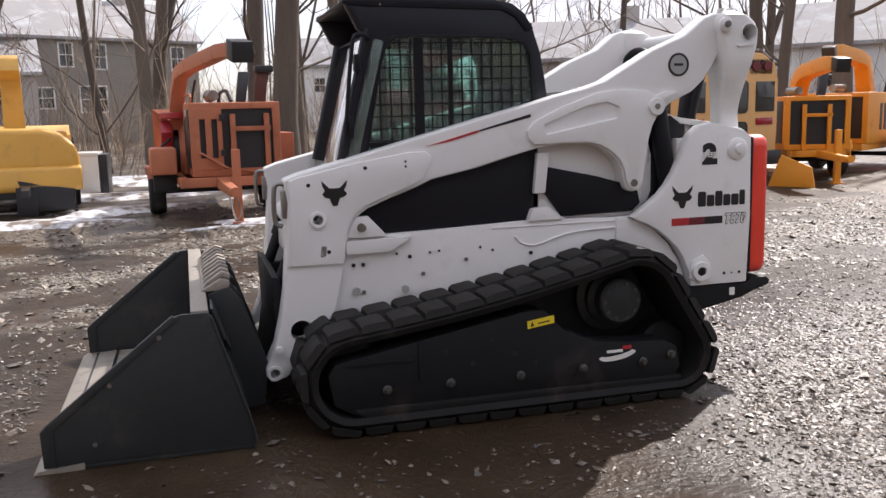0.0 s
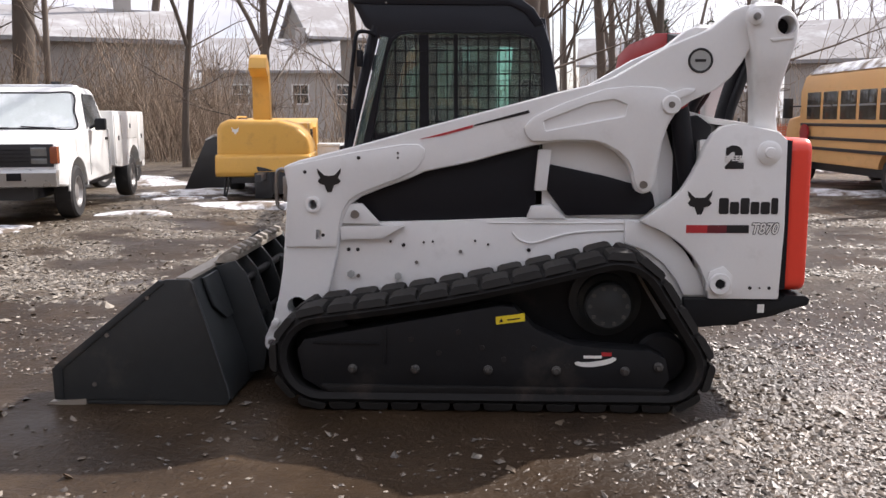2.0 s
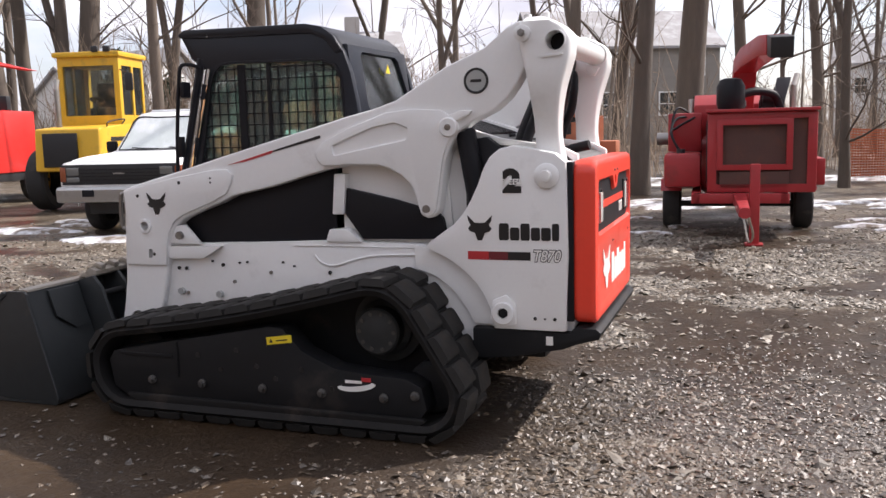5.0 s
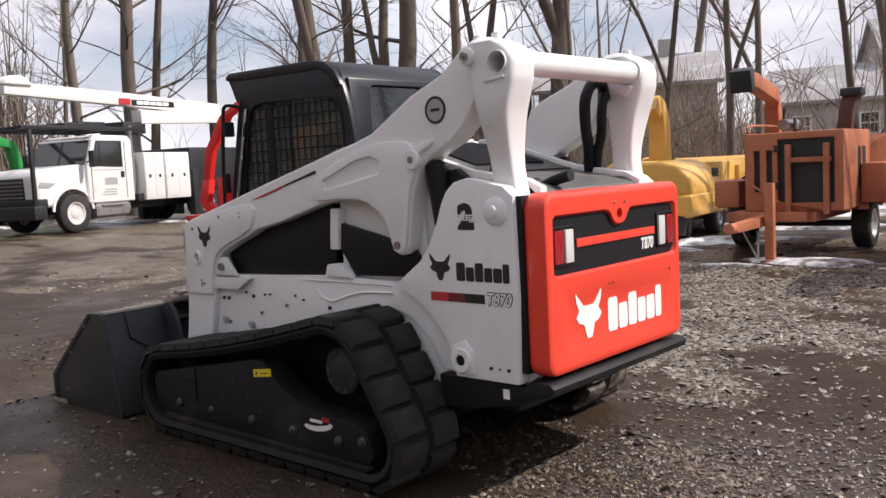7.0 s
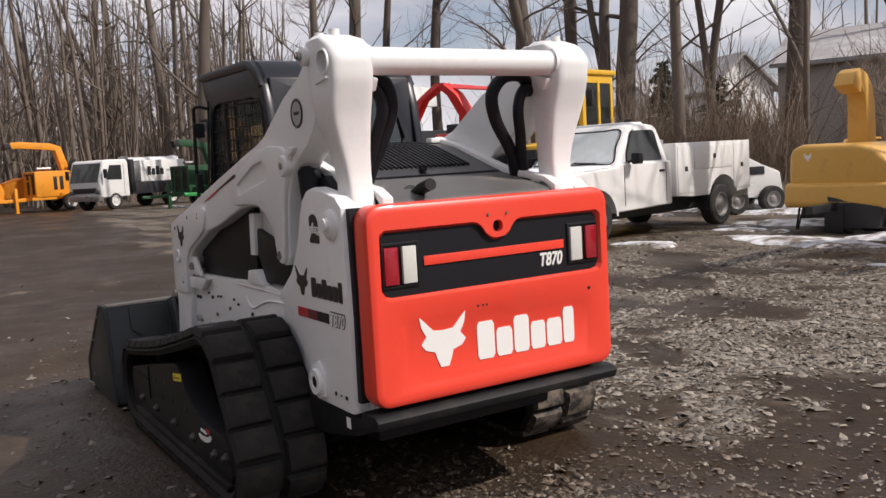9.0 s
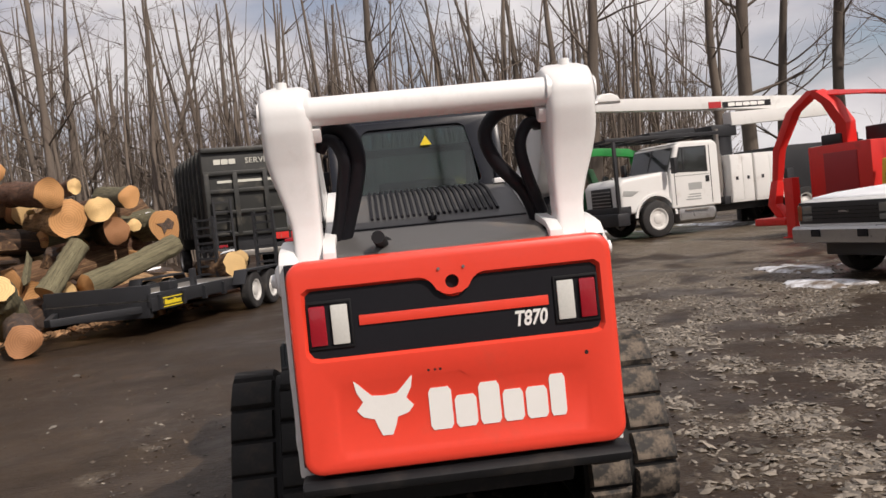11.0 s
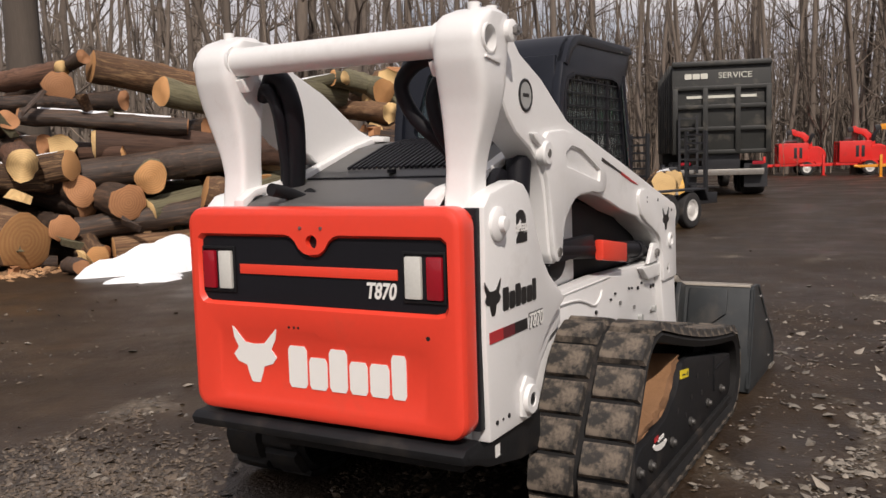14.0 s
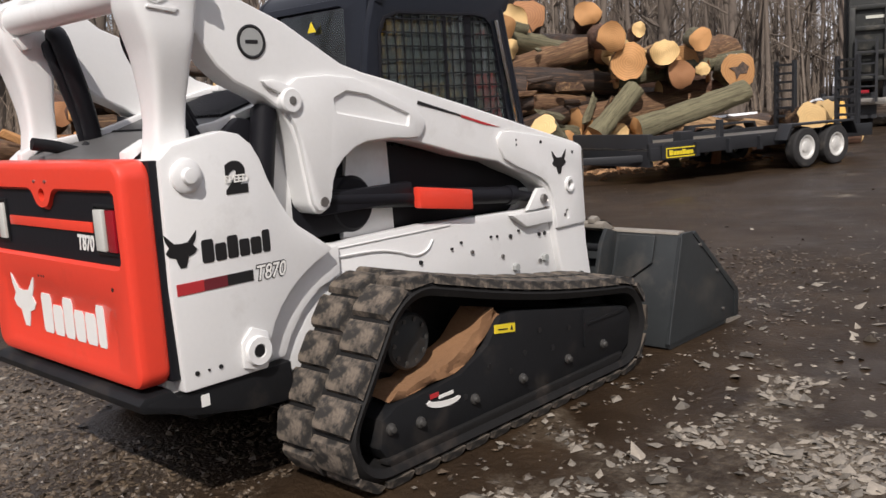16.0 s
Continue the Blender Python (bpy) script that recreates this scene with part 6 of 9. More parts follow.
for hx in (0.1, 0.25):
    part("hydraulic_line", hose([(hx, -0.66, 1.25), (hx + 0.25, -0.85, 1.05), (hx + 0.5, -0.80, 0.75), (hx + 0.9, -0.5, 0.62)], 0.018, 8), M_BLACK, oc)
part("safety_chain", hose([(2.9, 0.05, 0.50), (2.7, 0.12, 0.22), (2.4, 0.08, 0.10), (2.2, 0.02, 0.45)], 0.014, 6), M_BARE, oc)
rc = chipper(facing(3.70, 14.1, 0.05, -1.0) @ Matrix.Diagonal((1.0, 1.0, 0.94, 1)), M_DKRED, "dark red towed wood chipper with brown radiator screen", chute_len=1.3, chute_top=2.62, shift=0.30, c0=0.05, c1=0.42, guard=False, core=M_RUSTY)
part("screen_frame", cut(box(1.38, 1.44, -0.30, 0.66, 0.98, 1.70, 0.01), box(1.2, 1.6, -0.22, 0.58, 1.06, 1.62)), M_DKRED, rc)
part("lower_panel", box(1.37, 1.42, -0.26, 0.62, 0.72, 0.96, 0.01), M_RUSTY, rc)
part("hood_lid", box(-0.18, 1.50, -0.44, 0.98, 1.80, 1.845, 0.012), M_DKRED, rc)
part("fuel_tank", box(0.25, 1.15, -1.00, -0.50, 0.72, 1.22, 0.06), M_DKRED, rc)
part("tank_cap", rod((0.9, -0.78, 1.22), (0.9, -0.78, 1.28), 0.06, seg=14), M_GRILLE, rc)
part("control_panel", box(-0.1, 0.25, -0.98, -0.50, 1.22, 1.82, 0.03), M_DKRED, rc)
part("feed_roller_housing", prism([(-1.15, 1.25), (-0.2, 1.25), (-0.2, 1.95), (-0.55, 2.12), (-1.0, 2.0)], -0.62, 0.50, "y", 0.04), M_DKRED, rc)
part("roller_cylinder", both(rod((-0.35, -0.66, 1.05), (-0.55, -0.66, 2.05), 0.05, seg=12), rod((-0.30, -0.66, 0.85), (-0.36, -0.66, 1.1), 0.03)), M_BARE, rc)
part("air_cleaner", both(spin([(0.0, -0.24), (0.17, -0.22), (0.19, -0.16), (0.19, 0.10), (0.14, 0.20), (0.08, 0.22), (0.0, 0.22)], (0.95, -0.12, 2.08), (0, 0, 1), 22), rod((0.95, -0.12, 1.82), (0.95, -0.12, 1.9), 0.05)), M_BLACK, rc)
part("intake_hose", hose([(0.95, -0.10, 2.02), (0.80, 0.20, 2.10), (0.65, 0.45, 2.05), (0.55, 0.55, 1.85)], 0.06, 12), M_BLACK, rc)
part("exhaust_stack", both(rod((0.55, 0.72, 1.82), (0.55, 0.72, 2.18), 0.045, seg=14), rod((0.55, 0.72, 2.16), (0.42, 0.78, 2.34), 0.045, seg=14)), M_BARE, rc)
part("hose_reel", both(spin([(0.16, -0.10), (0.16, -0.08), (0.09, -0.07), (0.09, 0.07), (0.16, 0.08), (0.16, 0.10)], (0.35, 0.40, 2.02), (0, 1, 0), 20), box(0.30, 0.40, 0.28, 0.52, 1.82, 1.98, 0.01)), M_GRILLE, rc)
part("winch_drum", both(rod((-0.15, -1.15, 1.42), (-0.15, -0.70, 1.42), 0.10, seg=16, bevel=0.015), box(-0.22, -0.08, -0.78, -0.70, 1.2, 1.55, 0.01)), M_CHROME, rc)
part("tool_box", box(0.4, 1.1, 0.98, 1.10, 0.74, 1.12, 0.02), M_DKRED, rc)
for hx in (0.0, 0.16, 0.30):
    part("hydraulic_line", hose([(hx, -0.60, 1.75), (hx + 0.18, -0.85, 1.90 - hx), (hx + 0.4, -0.92, 1.5), (hx + 0.55, -0.75, 1.15)], 0.018, 8), M_BLACK, rc)
part("safety_chain", hose([(2.9, 0.05, 0.50), (2.7, 0.12, 0.22), (2.4, 0.08, 0.10), (2.2, 0.02, 0.45)], 0.014, 6), M_BARE, rc)
chipper(facing(12.75, 16.4, -0.35, -0.94), M_AMBERY, "orange wood chipper beside the school bus", size=0.95)
chipper(facing(15.4, 17.6, -0.85, -0.5), M_AMBERY, "orange wood chipper with raised chute past the school bus", chute_top=2.6)
ROW = "chippers along the wood edge"
chipper(facing(-42.7, 6.6, 0.25, -0.97), M_AMBERY, "orange-yellow wood chipper at the wood edge", group=ROW)
chipper(facing(-41.8, 10.3, 0.25, -0.97), M_AMBERY, "orange-yellow wood chipper at the wood edge", chute_top=2.9, size=1.1, group=ROW)
chipper(facing(-46.5, 3.6, 0.3, -0.95), M_BRED, "bright red wood chipper at the wood edge", hopper=False, chute_len=0.4, group=ROW)
chipper(facing(-47.5, 0.4, 0.3, -0.95), M_BRED, "bright red wood chipper at the wood edge", hopper=False, chute_len=0.4, group=ROW)
chipper(facing(-32.4, 14.9, 0.3, -0.95), M_DKGREEN, "dark green wood chipper beside the trucks", chute_top=2.7, chute_len=1.2, group=ROW)
chipper(facing(-30.2, 16.3, 0.3, -0.95), M_GREEN, "green wood chipper beside the trucks", chute_top=2.9, size=1.1, group=ROW)


def yellow_chipper():
    v = thing("wood_chipper", "yellow wood chipper with rounded hood and tall goose-neck chute", "wood chipper", facing(-2.75, 17.35, 0.13, -0.99))
    part("hood", prism([(-0.86, 0.75), (-0.84, 1.30), (-0.78, 1.42), (-0.62, 1.48), (0.30, 1.46), (0.58, 1.38), (0.80, 1.18), (0.86, 0.98), (0.87, 0.75)], -0.55, 1.28, "x", 0.11, 4), M_YELLOW, v)
    part("skirt", prism([(-0.60, 0.42), (1.36, 0.42), (1.40, 0.50), (1.36, 0.80), (1.28, 0.84), (-0.60, 0.84)], -0.88, 0.88, "y", 0.05, 3), M_YELLOW, v)
    part("rear_body", box(-2.0, -0.45, -0.72, 0.72, 0.55, 1.40, 0.05), M_YELLOW, v)
    part("grille", box(-0.5, -0.1, 0.79, 0.812, 0.82, 1.28, 0.01), M_GRILLE, v)
    for gz in (0.86, 0.94, 1.02, 1.10, 1.18):
        part("grille_bar", box(-0.49, -0.11, 0.808, 0.82, gz, gz + 0.03), M_STEEL, v)
    part("stripe", box(-0.58, 0.1, 0.872, 0.884, 0.60, 0.63), M_GREEN, v)
    ch = part("chute", duct([(0.15, -0.12, 1.35), (0.15, -0.12, 1.80), (0.16, -0.12, 2.12), (0.22, -0.12, 2.34), (0.36, -0.12, 2.50), (0.50, -0.12, 2.56)], 0.34, 0.30), M_YELLOW, v)
    part("chute_flap", duct([(0.46, -0.12, 2.56), (0.58, -0.12, 2.52), (0.66, -0.12, 2.36)], 0.31, 0.33), M_YELLOW, ch)
    part("top_rail", hose([(-0.4, -0.7, 1.44), (-0.6, -0.72, 1.52), (-1.9, -0.72, 1.52)], 0.02, 8), M_YELLOW, v)
    part("emblem", prism(brand_shape(-0.50, 1.27, 0.13), 1.278, 1.284, "x"), M_DECAL_W, v)
    part("drawbar", both(duct([(1.2, 0, 0.45), (2.2, 0, 0.45)], 0.14, 0.12), box(1.34, 1.42, -0.16, 0.16, 0.02, 0.50, 0.01)), M_GRILLE, v)
    part("chassis", box(-2.0, 1.3, -0.6, 0.6, 0.30, 0.50, 0.02), M_GRILLE, v)
    part("gearbox", prism([(-0.10, 0.08), (0.72, 0.10), (0.76, 0.44), (-0.12, 0.62)], 0.95, 1.395, "x", 0.02), M_GRILLE, v)
    part("hopper", prism([(-2.0, 0.6), (-2.0, 1.3), (-2.7, 1.5), (-2.7, 0.5)], -0.8, 0.8, "y", 0.02), M_YELLOW, v)
    part("fold_tray", box(-2.9, -2.72, -0.8, 0.8, 0.5, 1.45, 0.02), M_GRILLE, v)
    for s in (1, -1):
        wheel(v, -0.4, s * 0.74, 0.37, 0.24, M_RIM_GREY, s)
        part("leg", both(rod((1.15, s * 0.72, 0.45), (1.22, s * 0.76, 0.0), 0.02, seg=8), rod((1.25, s * 0.60, 0.45), (1.22, s * 0.74, 0.0), 0.015, seg=8)), M_GRILLE, v)


yellow_chipper()


def utility_body():
    """A white service body and a leaning black trailer deck behind the yellow chipper."""
    v = thing("plow_blade", "black curved plough blade leaning on snow", "plough", facing(-4.30, 18.3, 1, 0))
    part("blade", prism([(-0.55, 0.0), (0.34, 0.0), (0.34, 1.12), (0.12, 1.10), (-0.06, 1.02)], -0.05, 0.05, "y", 0.012), M_GRILLE, v)
    part("frame", prism([(-0.3, 0.0), (0.3, 0.0), (0.3, 0.8), (0.1, 0.75)], 0.05, 0.35, "y", 0.01), M_GRILLE, v)
    part("snow_cap", prism([(0.34, 1.12), (0.12, 1.10), (-0.06, 1.02), (-0.06, 1.05), (0.12, 1.15), (0.34, 1.16)], -0.05, 0.08, "y", 0.01), M_SNOW, v)
    w = thing("white_crate", "long white service crate with a dark end", "crate", facing(-3.0, 20.2, 1, 0) @ Matrix.Diagonal((1.0, 1.0, 0.85, 1)))
    part("body", box(-1.45, 1.25, -0.5, 0.5, 0.08, 1.0, 0.03), M_VWHITE, w)
    part("lid", box(-1.47, 1.27, -0.52, 0.52, 1.0, 1.07, 0.01), M_VWHITE, w)
    part("end_panel", box(1.26, 1.42, -0.5, 0.5, 0.0, 1.02, 0.02), M_GRILLE, w)
    part("skid", box(-1.4, 1.2, -0.4, 0.4, 0.0, 0.08), M_GRILLE, w)


utility_body()


def skid_steer():
    """A small white loader body seen behind the pickup."""
    v = thing("skid_steer_loader", "small white loader with rounded hood behind the pickup", "loader", facing(-7.3, 19.4, 0.35, 1.0) @ Matrix.Diagonal((0.9, 0.9, 0.9, 1)))
    part("body", prism([(-0.9, 0.35), (-0.9, 1.05), (-0.7, 1.5), (-0.4, 1.55), (0.3, 1.2), (0.8, 1.0), (0.9, 0.4)], -0.6, 0.6, "y", 0.06, 3), M_VWHITE, v)
    part("lamp", box(-0.1, 0.35, -0.62, -0.59, 0.95, 1.15, 0.01), M_GRILLE, v)
    for s in (1, -1):
        for x in (-0.5, 0.5):
            wheel(v, x, s * 0.66, 0.33, 0.24, M_RIM_GREY, s)


skid_steer()


def bucket_truck():
    v = thing("bucket_truck", "white aerial bucket truck with black cab guard", "bucket truck", facing(-20.9, 13.3, 0.26, -0.97) @ Matrix.Diagonal((1.08, 1.08, 1.08, 1)))
    hood = part("hood", cut(prism([(1.10, 0.72), (1.14, 1.55), (1.0, 1.72), (-0.55, 1.86), (-0.55, 0.72)], -1.0, 1.0, "y", 0.12, 4), rod((0, -1.5, 0.55), (0, -0.62, 0.55), 0.64, seg=28), rod((0, 1.5, 0.55), (0, 0.62, 0.55), 0.64, seg=28)), M_VWHITE, v)
    part("cab", prism([(-0.50, 0.75), (-0.50, 1.80), (-0.76, 2.55), (-1.0, 2.64), (-2.1, 2.62), (-2.2, 2.5), (-2.2, 0.75)], -1.08, 1.08, "y", 0.07, 3), M_VWHITE, v)
    part("grille", box(1.10, 1.165, -0.55, 0.55, 0.95, 1.52, 0.03), M_GRILLE, hood)
    for gz in (1.0, 1.1, 1.2, 1.3, 1.4):
        part("grille_bar", box(1.15, 1.178, -0.53, 0.53, gz, gz + 0.03), M_BUMPER, hood)
    ws = prism([(-0.46, 1.84), (-0.70, 2.50), (-0.76, 2.50), (-0.52, 1.82)], -0.98, 0.98, "y")
    part("windscreen", ws, M_CARGLASS, v)
    part("front_bumper", box(0.95, 1.35, -1.16, 1.16, 0.42, 0.78, 0.05), M_GRILLE, v)
    for s in (1, -1):
        part("side_window", prism([(-0.68, 1.82), (-0.90, 2.45), (-1.75, 2.45), (-1.75, 1.78)], s * 1.08 - 0.012, s * 1.08 + 0.012, "y", 0.004), M_CARGLASS, v)
        part("door_seam", box(-0.66, -0.64, s * 1.08 - 0.005, s * 1.08 + 0.006, 0.85, 1.80), M_GRILLE, v)
        part("door_seam", box(-1.90, -1.88, s * 1.08 - 0.005, s * 1.08 + 0.006, 0.85, 2.5), M_GRILLE, v)
        part("door_mark", box(-1.55, -1.1, s * 1.08 - 0.005, s * 1.08 + 0.006, 1.25, 1.45), M_GREY_DECAL, v)
        part("door_handle", box(-1.82, -1.70, s * 1.08 - 0.005, s * 1.08 + 0.02, 1.45, 1.62, 0.005), M_GRILLE, v)
        part("headlamp", prism([(0.5, 1.35), (1.0, 1.40), (1.05, 1.25), (0.75, 1.22)], s * 0.99 - 0.02, s * 0.99 + 0.02, "y", 0.006), M_GREY_DECAL, hood)
        part("mirror", both(box(-0.55, -0.45, s * 1.32 - 0.1, s * 1.32 + 0.1, 1.75, 2.2, 0.02), rod((-0.55, s * 1.05, 1.9), (-0.5, s * 1.3, 1.95), 0.02)), M_GRILLE, v)
        part("step", box(-1.9, -0.7, s * 0.98 - 0.12, s * 0.98 + 0.12, 0.40, 0.70, 0.02), M_BUMPER, v)
        wheel(v, 0, s * 0.98, 0.52, 0.28, M_RIM, s)
        wheel(v, -5.2, s * 0.92, 0.52, 0.5, M_RIM, s)
        part("guard_post", box(1.18, 1.27, s * 1.05 - 0.045, s * 1.05 + 0.045, 0.7, 2.80, 0.01), M_GRILLE, v)
        part("guard_rail", box(-2.3, 1.5, s * 1.05 - 0.05, s * 1.05 + 0.05, 2.78, 2.88, 0.01), M_GRILLE, v)
    for gx in (1.25, 0.4, -0.5, -1.4, -2.2):
        part("guard_cross", box(gx - 0.04, gx + 0.04, -1.05, 1.05, 2.79, 2.87, 0.01), M_GRILLE, v)
    part("roof_cap", prism([(-0.80, 2.60), (-1.0, 2.66), (-2.1, 2.65), (-2.15, 2.60)], -0.98, 0.98, "y", 0.03), M_VWHITE, v)
    part("windscreen_post", prism([(-0.455, 1.84), (-0.695, 2.50), (-0.715, 2.50), (-0.475, 1.84)], -0.03, 0.03, "y"), M_GRILLE, v)
    part("cowl", box(-0.56, -0.40, -0.98, 0.98, 1.76, 1.86, 0.03), M_GRILLE, v)
    part("valance", box(0.80, 1.18, -1.02, 1.02, 0.70, 0.96, 0.04), M_GRILLE, hood)
    part("chassis_rail", both(box(-7.5, 0.9, -0.45, -0.30, 0.52, 0.74, 0.01), box(-7.5, 0.9, 0.30, 0.45, 0.52, 0.74, 0.01)), M_GRILLE, v)
    for s in (1, -1):
        part("fender_flare", cut(rod((0, s * 0.985, 0.55), (0, s * 1.045, 0.55), 0.70, seg=32), rod((0, -2, 0.55), (0, 2, 0.55), 0.63, seg=32), box(-1, 1, -2, 2, -0.5, 0.60)), M_VWHITE, hood)
        part("window_trim", cut(prism([(-0.64, 1.78), (-0.87, 2.49), (-1.79, 2.49), (-1.79, 1.74)], s * 1.08 - 0.006, s * 1.08 + 0.008, "y"), prism([(-0.68, 1.82), (-0.90, 2.45), (-1.75, 2.45), (-1.75, 1.78)], -2, 2, "y")), M_GRILLE, v)
        part("vent_post", box(-0.98, -0.95, s * 1.08 - 0.004, s * 1.08 + 0.016, 1.82, 2.45), M_GRILLE, v)
        part("door_line", box(-1.86, -0.66, s * 1.08 - 0.004, s * 1.08 + 0.007, 1.66, 1.68), M_GREY_DECAL, v)
        for k in range(3):
            part("door_print", box(-1.50, -1.10 + 0.06 * k, s * 1.08 - 0.004, s * 1.08 + 0.0065, 1.10 - 0.07 * k, 1.135 - 0.07 * k), M_GREY_DECAL, v)
        part("fuel_tank", rod((-1.95, s * 0.86, 0.56), (-0.75, s * 0.86, 0.56), 0.24, seg=20, bevel=0.02), M_BUMPER, v)
        part("step_tread", box(-1.7, -0.9, s * 1.10 - 0.06, s * 1.10 + 0.06, 0.66, 0.70, 0.01), M_BARE, v)
        part("mud_flap", box(-6.0, -5.96, s * 0.92 - 0.3, s * 0.92 + 0.3, 0.15, 0.75), M_GRILLE, v)
        for xa, xb in ((-3.28, -2.92), (-2.88, -2.52), (-4.38, -3.90), (-3.86, -3.37)):
            d = part("box_door", prism([(xa, 0.82), (xb, 0.82), (xb, 2.08), (xa, 2.08)], s * 1.2 - 0.004, s * 1.2 + 0.012, "y", 0.006), M_VWHITE, v)
            part("latch", box((xa + xb) / 2 - 0.04, (xa + xb) / 2 + 0.04, s * 1.212 - 0.004, s * 1.212 + 0.012, 1.40, 1.50, 0.004), M_GRILLE, d)
        part("outrigger", both(box(-4.75, -4.50, s * 1.12 - 0.12, s * 1.12 + 0.12, 0.12, 1.6, 0.02), box(-4.85, -4.40, s * 1.12 - 0.22, s * 1.12 + 0.22, 0.04, 0.12, 0.01)), M_GRILLE, v)
    part("exhaust_stack", both(rod((-2.36, 0.85, 0.8), (-2.36, 0.85, 2.95), 0.07, seg=14), rod((-2.36, 0.85, 1.2), (-2.36, 0.85, 2.2), 0.10, seg=14)), M_BARE, v)
    part("deck_gear", both(box(-2.2, -1.2, -0.7, 0.1, 2.88, 3.10, 0.03), box(-0.9, -0.2, -0.2, 0.7, 2.88, 3.00, 0.03)), M_GRILLE, v)
    part("service_box", box(-3.3, -2.5, -1.2, 1.2, 0.75, 2.15, 0.03), M_VWHITE, v)
    part("service_box", box(-4.4, -3.35, -1.2, 1.2, 0.75, 2.15, 0.03), M_VWHITE, v)
    part("deck", box(-7.6, -2.3, -1.1, 1.1, 0.72, 0.95, 0.02), M_GRILLE, v)
    part("chip_box", box(-7.6, -4.5, -1.15, 1.15, 0.95, 2.3, 0.04), M_GRILLE, v)
    part("turret", both(rod((-3.0, 0, 2.1), (-3.0, 0, 2.9), 0.45, seg=20, bevel=0.03), box(-3.4, -2.5, -0.5, 0.5, 2.75, 3.1, 0.04)), M_GRILLE, v)
    part("lower_boom", duct([(-7.0, 0.35, 3.35), (-3.2, 0.35, 3.25)], 0.36, 0.40), M_VWHITE, v)
    up = part("upper_boom", duct([(-7.2, 0, 3.62), (-3.0, 0, 3.80), (1.15, 0, 3.92)], 0.42, 0.34), M_VWHITE, v)
    part("boom_sign", both(box(-5.0, -3.2, 0.19, 0.205, 3.62, 3.80)), M_DECAL_K, up)
    part("boom_sign_flash", box(-3.15, -2.7, 0.19, 0.205, 3.63, 3.82), M_DECAL_R, up)
    for pts in bars(-4.75, -3.4, 3.66, 3.77, (1, 1, 1, 1, 1), (0, 1, 2, 3, 4)):
        part("sign_block", prism(pts, 0.205, 0.212, "y"), M_DECAL_W, up)
    part("man_bucket", both(prism([(0.3, 3.98), (1.2, 3.98), (1.12, 4.13), (0.92, 4.24), (0.65, 4.26), (0.42, 4.18)], -0.25, 0.25, "y", 0.08, 3)), M_VWHITE, up)


bucket_truck()


def box_truck():
    v = thing("flatbed_truck", "white cab-over truck with a black bed and white tank", "truck", facing(-37.6, 11.3, 0.50, -0.87) @ Matrix.Diagonal((1.05, 1.05, 1.05, 1)))
    cab = part("cab", prism([(0.75, 0.55), (0.82, 1.25), (0.55, 2.15), (0.40, 2.22), (-0.75, 2.22), (-0.85, 2.1), (-0.85, 0.55)], -1.0, 1.0, "y", 0.08, 3), M_VWHITE, v)
    part("windscreen", prism([(0.835, 1.25), (0.575, 2.08), (0.54, 2.08), (0.79, 1.25)], -0.88, 0.88, "y"), M_CARGLASS, cab)
    part("grille", box(0.78, 0.84, -0.75, 0.75, 0.78, 1.0, 0.02), M_GRILLE, cab)
    part("front_bumper", box(0.7, 0.92, -1.0, 1.0, 0.42, 0.66, 0.03), M_BUMPER, v)
    for s in (1, -1):
        part("side_window", prism([(0.44, 1.35), (0.22, 1.97), (-0.42, 1.97), (-0.42, 1.32)], s - 0.012, s + 0.012, "y"), M_CARGLASS, cab)
        part("door_seam", box(-0.56, -0.545, s - 0.006, s + 0.006, 0.7, 2.0), M_GRILLE, cab)
        part("mirror", box(0.60, 0.70, s * 1.22 - 0.08, s * 1.22 + 0.08, 1.4, 1.8, 0.02), M_GRILLE, cab)
        part("mirror_arm", rod((0.55, s, 1.75), (0.64, s * 1.18, 1.75), 0.02, seg=8), M_GRILLE, cab)
        wheel(v, 0.0, s * 0.88, 0.39, 0.24, M_RIM, s)
        wheel(v, -3.4, s * 0.84, 0.39, 0.40, M_RIM, s)
        part("headlamp", box(0.78, 0.85, s * 0.82 - 0.14, s * 0.82 + 0.14, 0.72, 0.90, 0.02), M_HEAD, cab)
    part("bed", box(-5.0, -0.95, -1.05, 1.05, 0.62, 1.15, 0.02), M_GRILLE, v)
    part("bulkhead", box(-1.15, -0.95, -1.05, 1.05, 0.7, 2.2, 0.02), M_GRILLE, v)
    tank = part("tank", both(rod((-1.5, 0, 1.7), (-4.6, 0, 1.7), 0.62, seg=24, bevel=0.06), box(-4.4, -1.6, -0.95, 0.95, 1.16, 2.15, 0.05)), M_VWHITE, v)
    for pts in bars(-2.0, -3.0, 1.45, 1.85, (0.6, 0.6, 0.6, 0.6), (0, 2)):
        part("sign_block", prism(pts, 0.95, 0.958, "y"), M_GRILLE, tank)
    part("sign_block", box(-3.9, -3.2, 0.95, 0.958, 1.6, 1.7), M_GREY_DECAL, tank)
    part("rear_rack", both(box(-5.2, -5.0, -1.0, 1.0, 0.6, 1.8, 0.02)), M_GREEN, v)


box_truck()


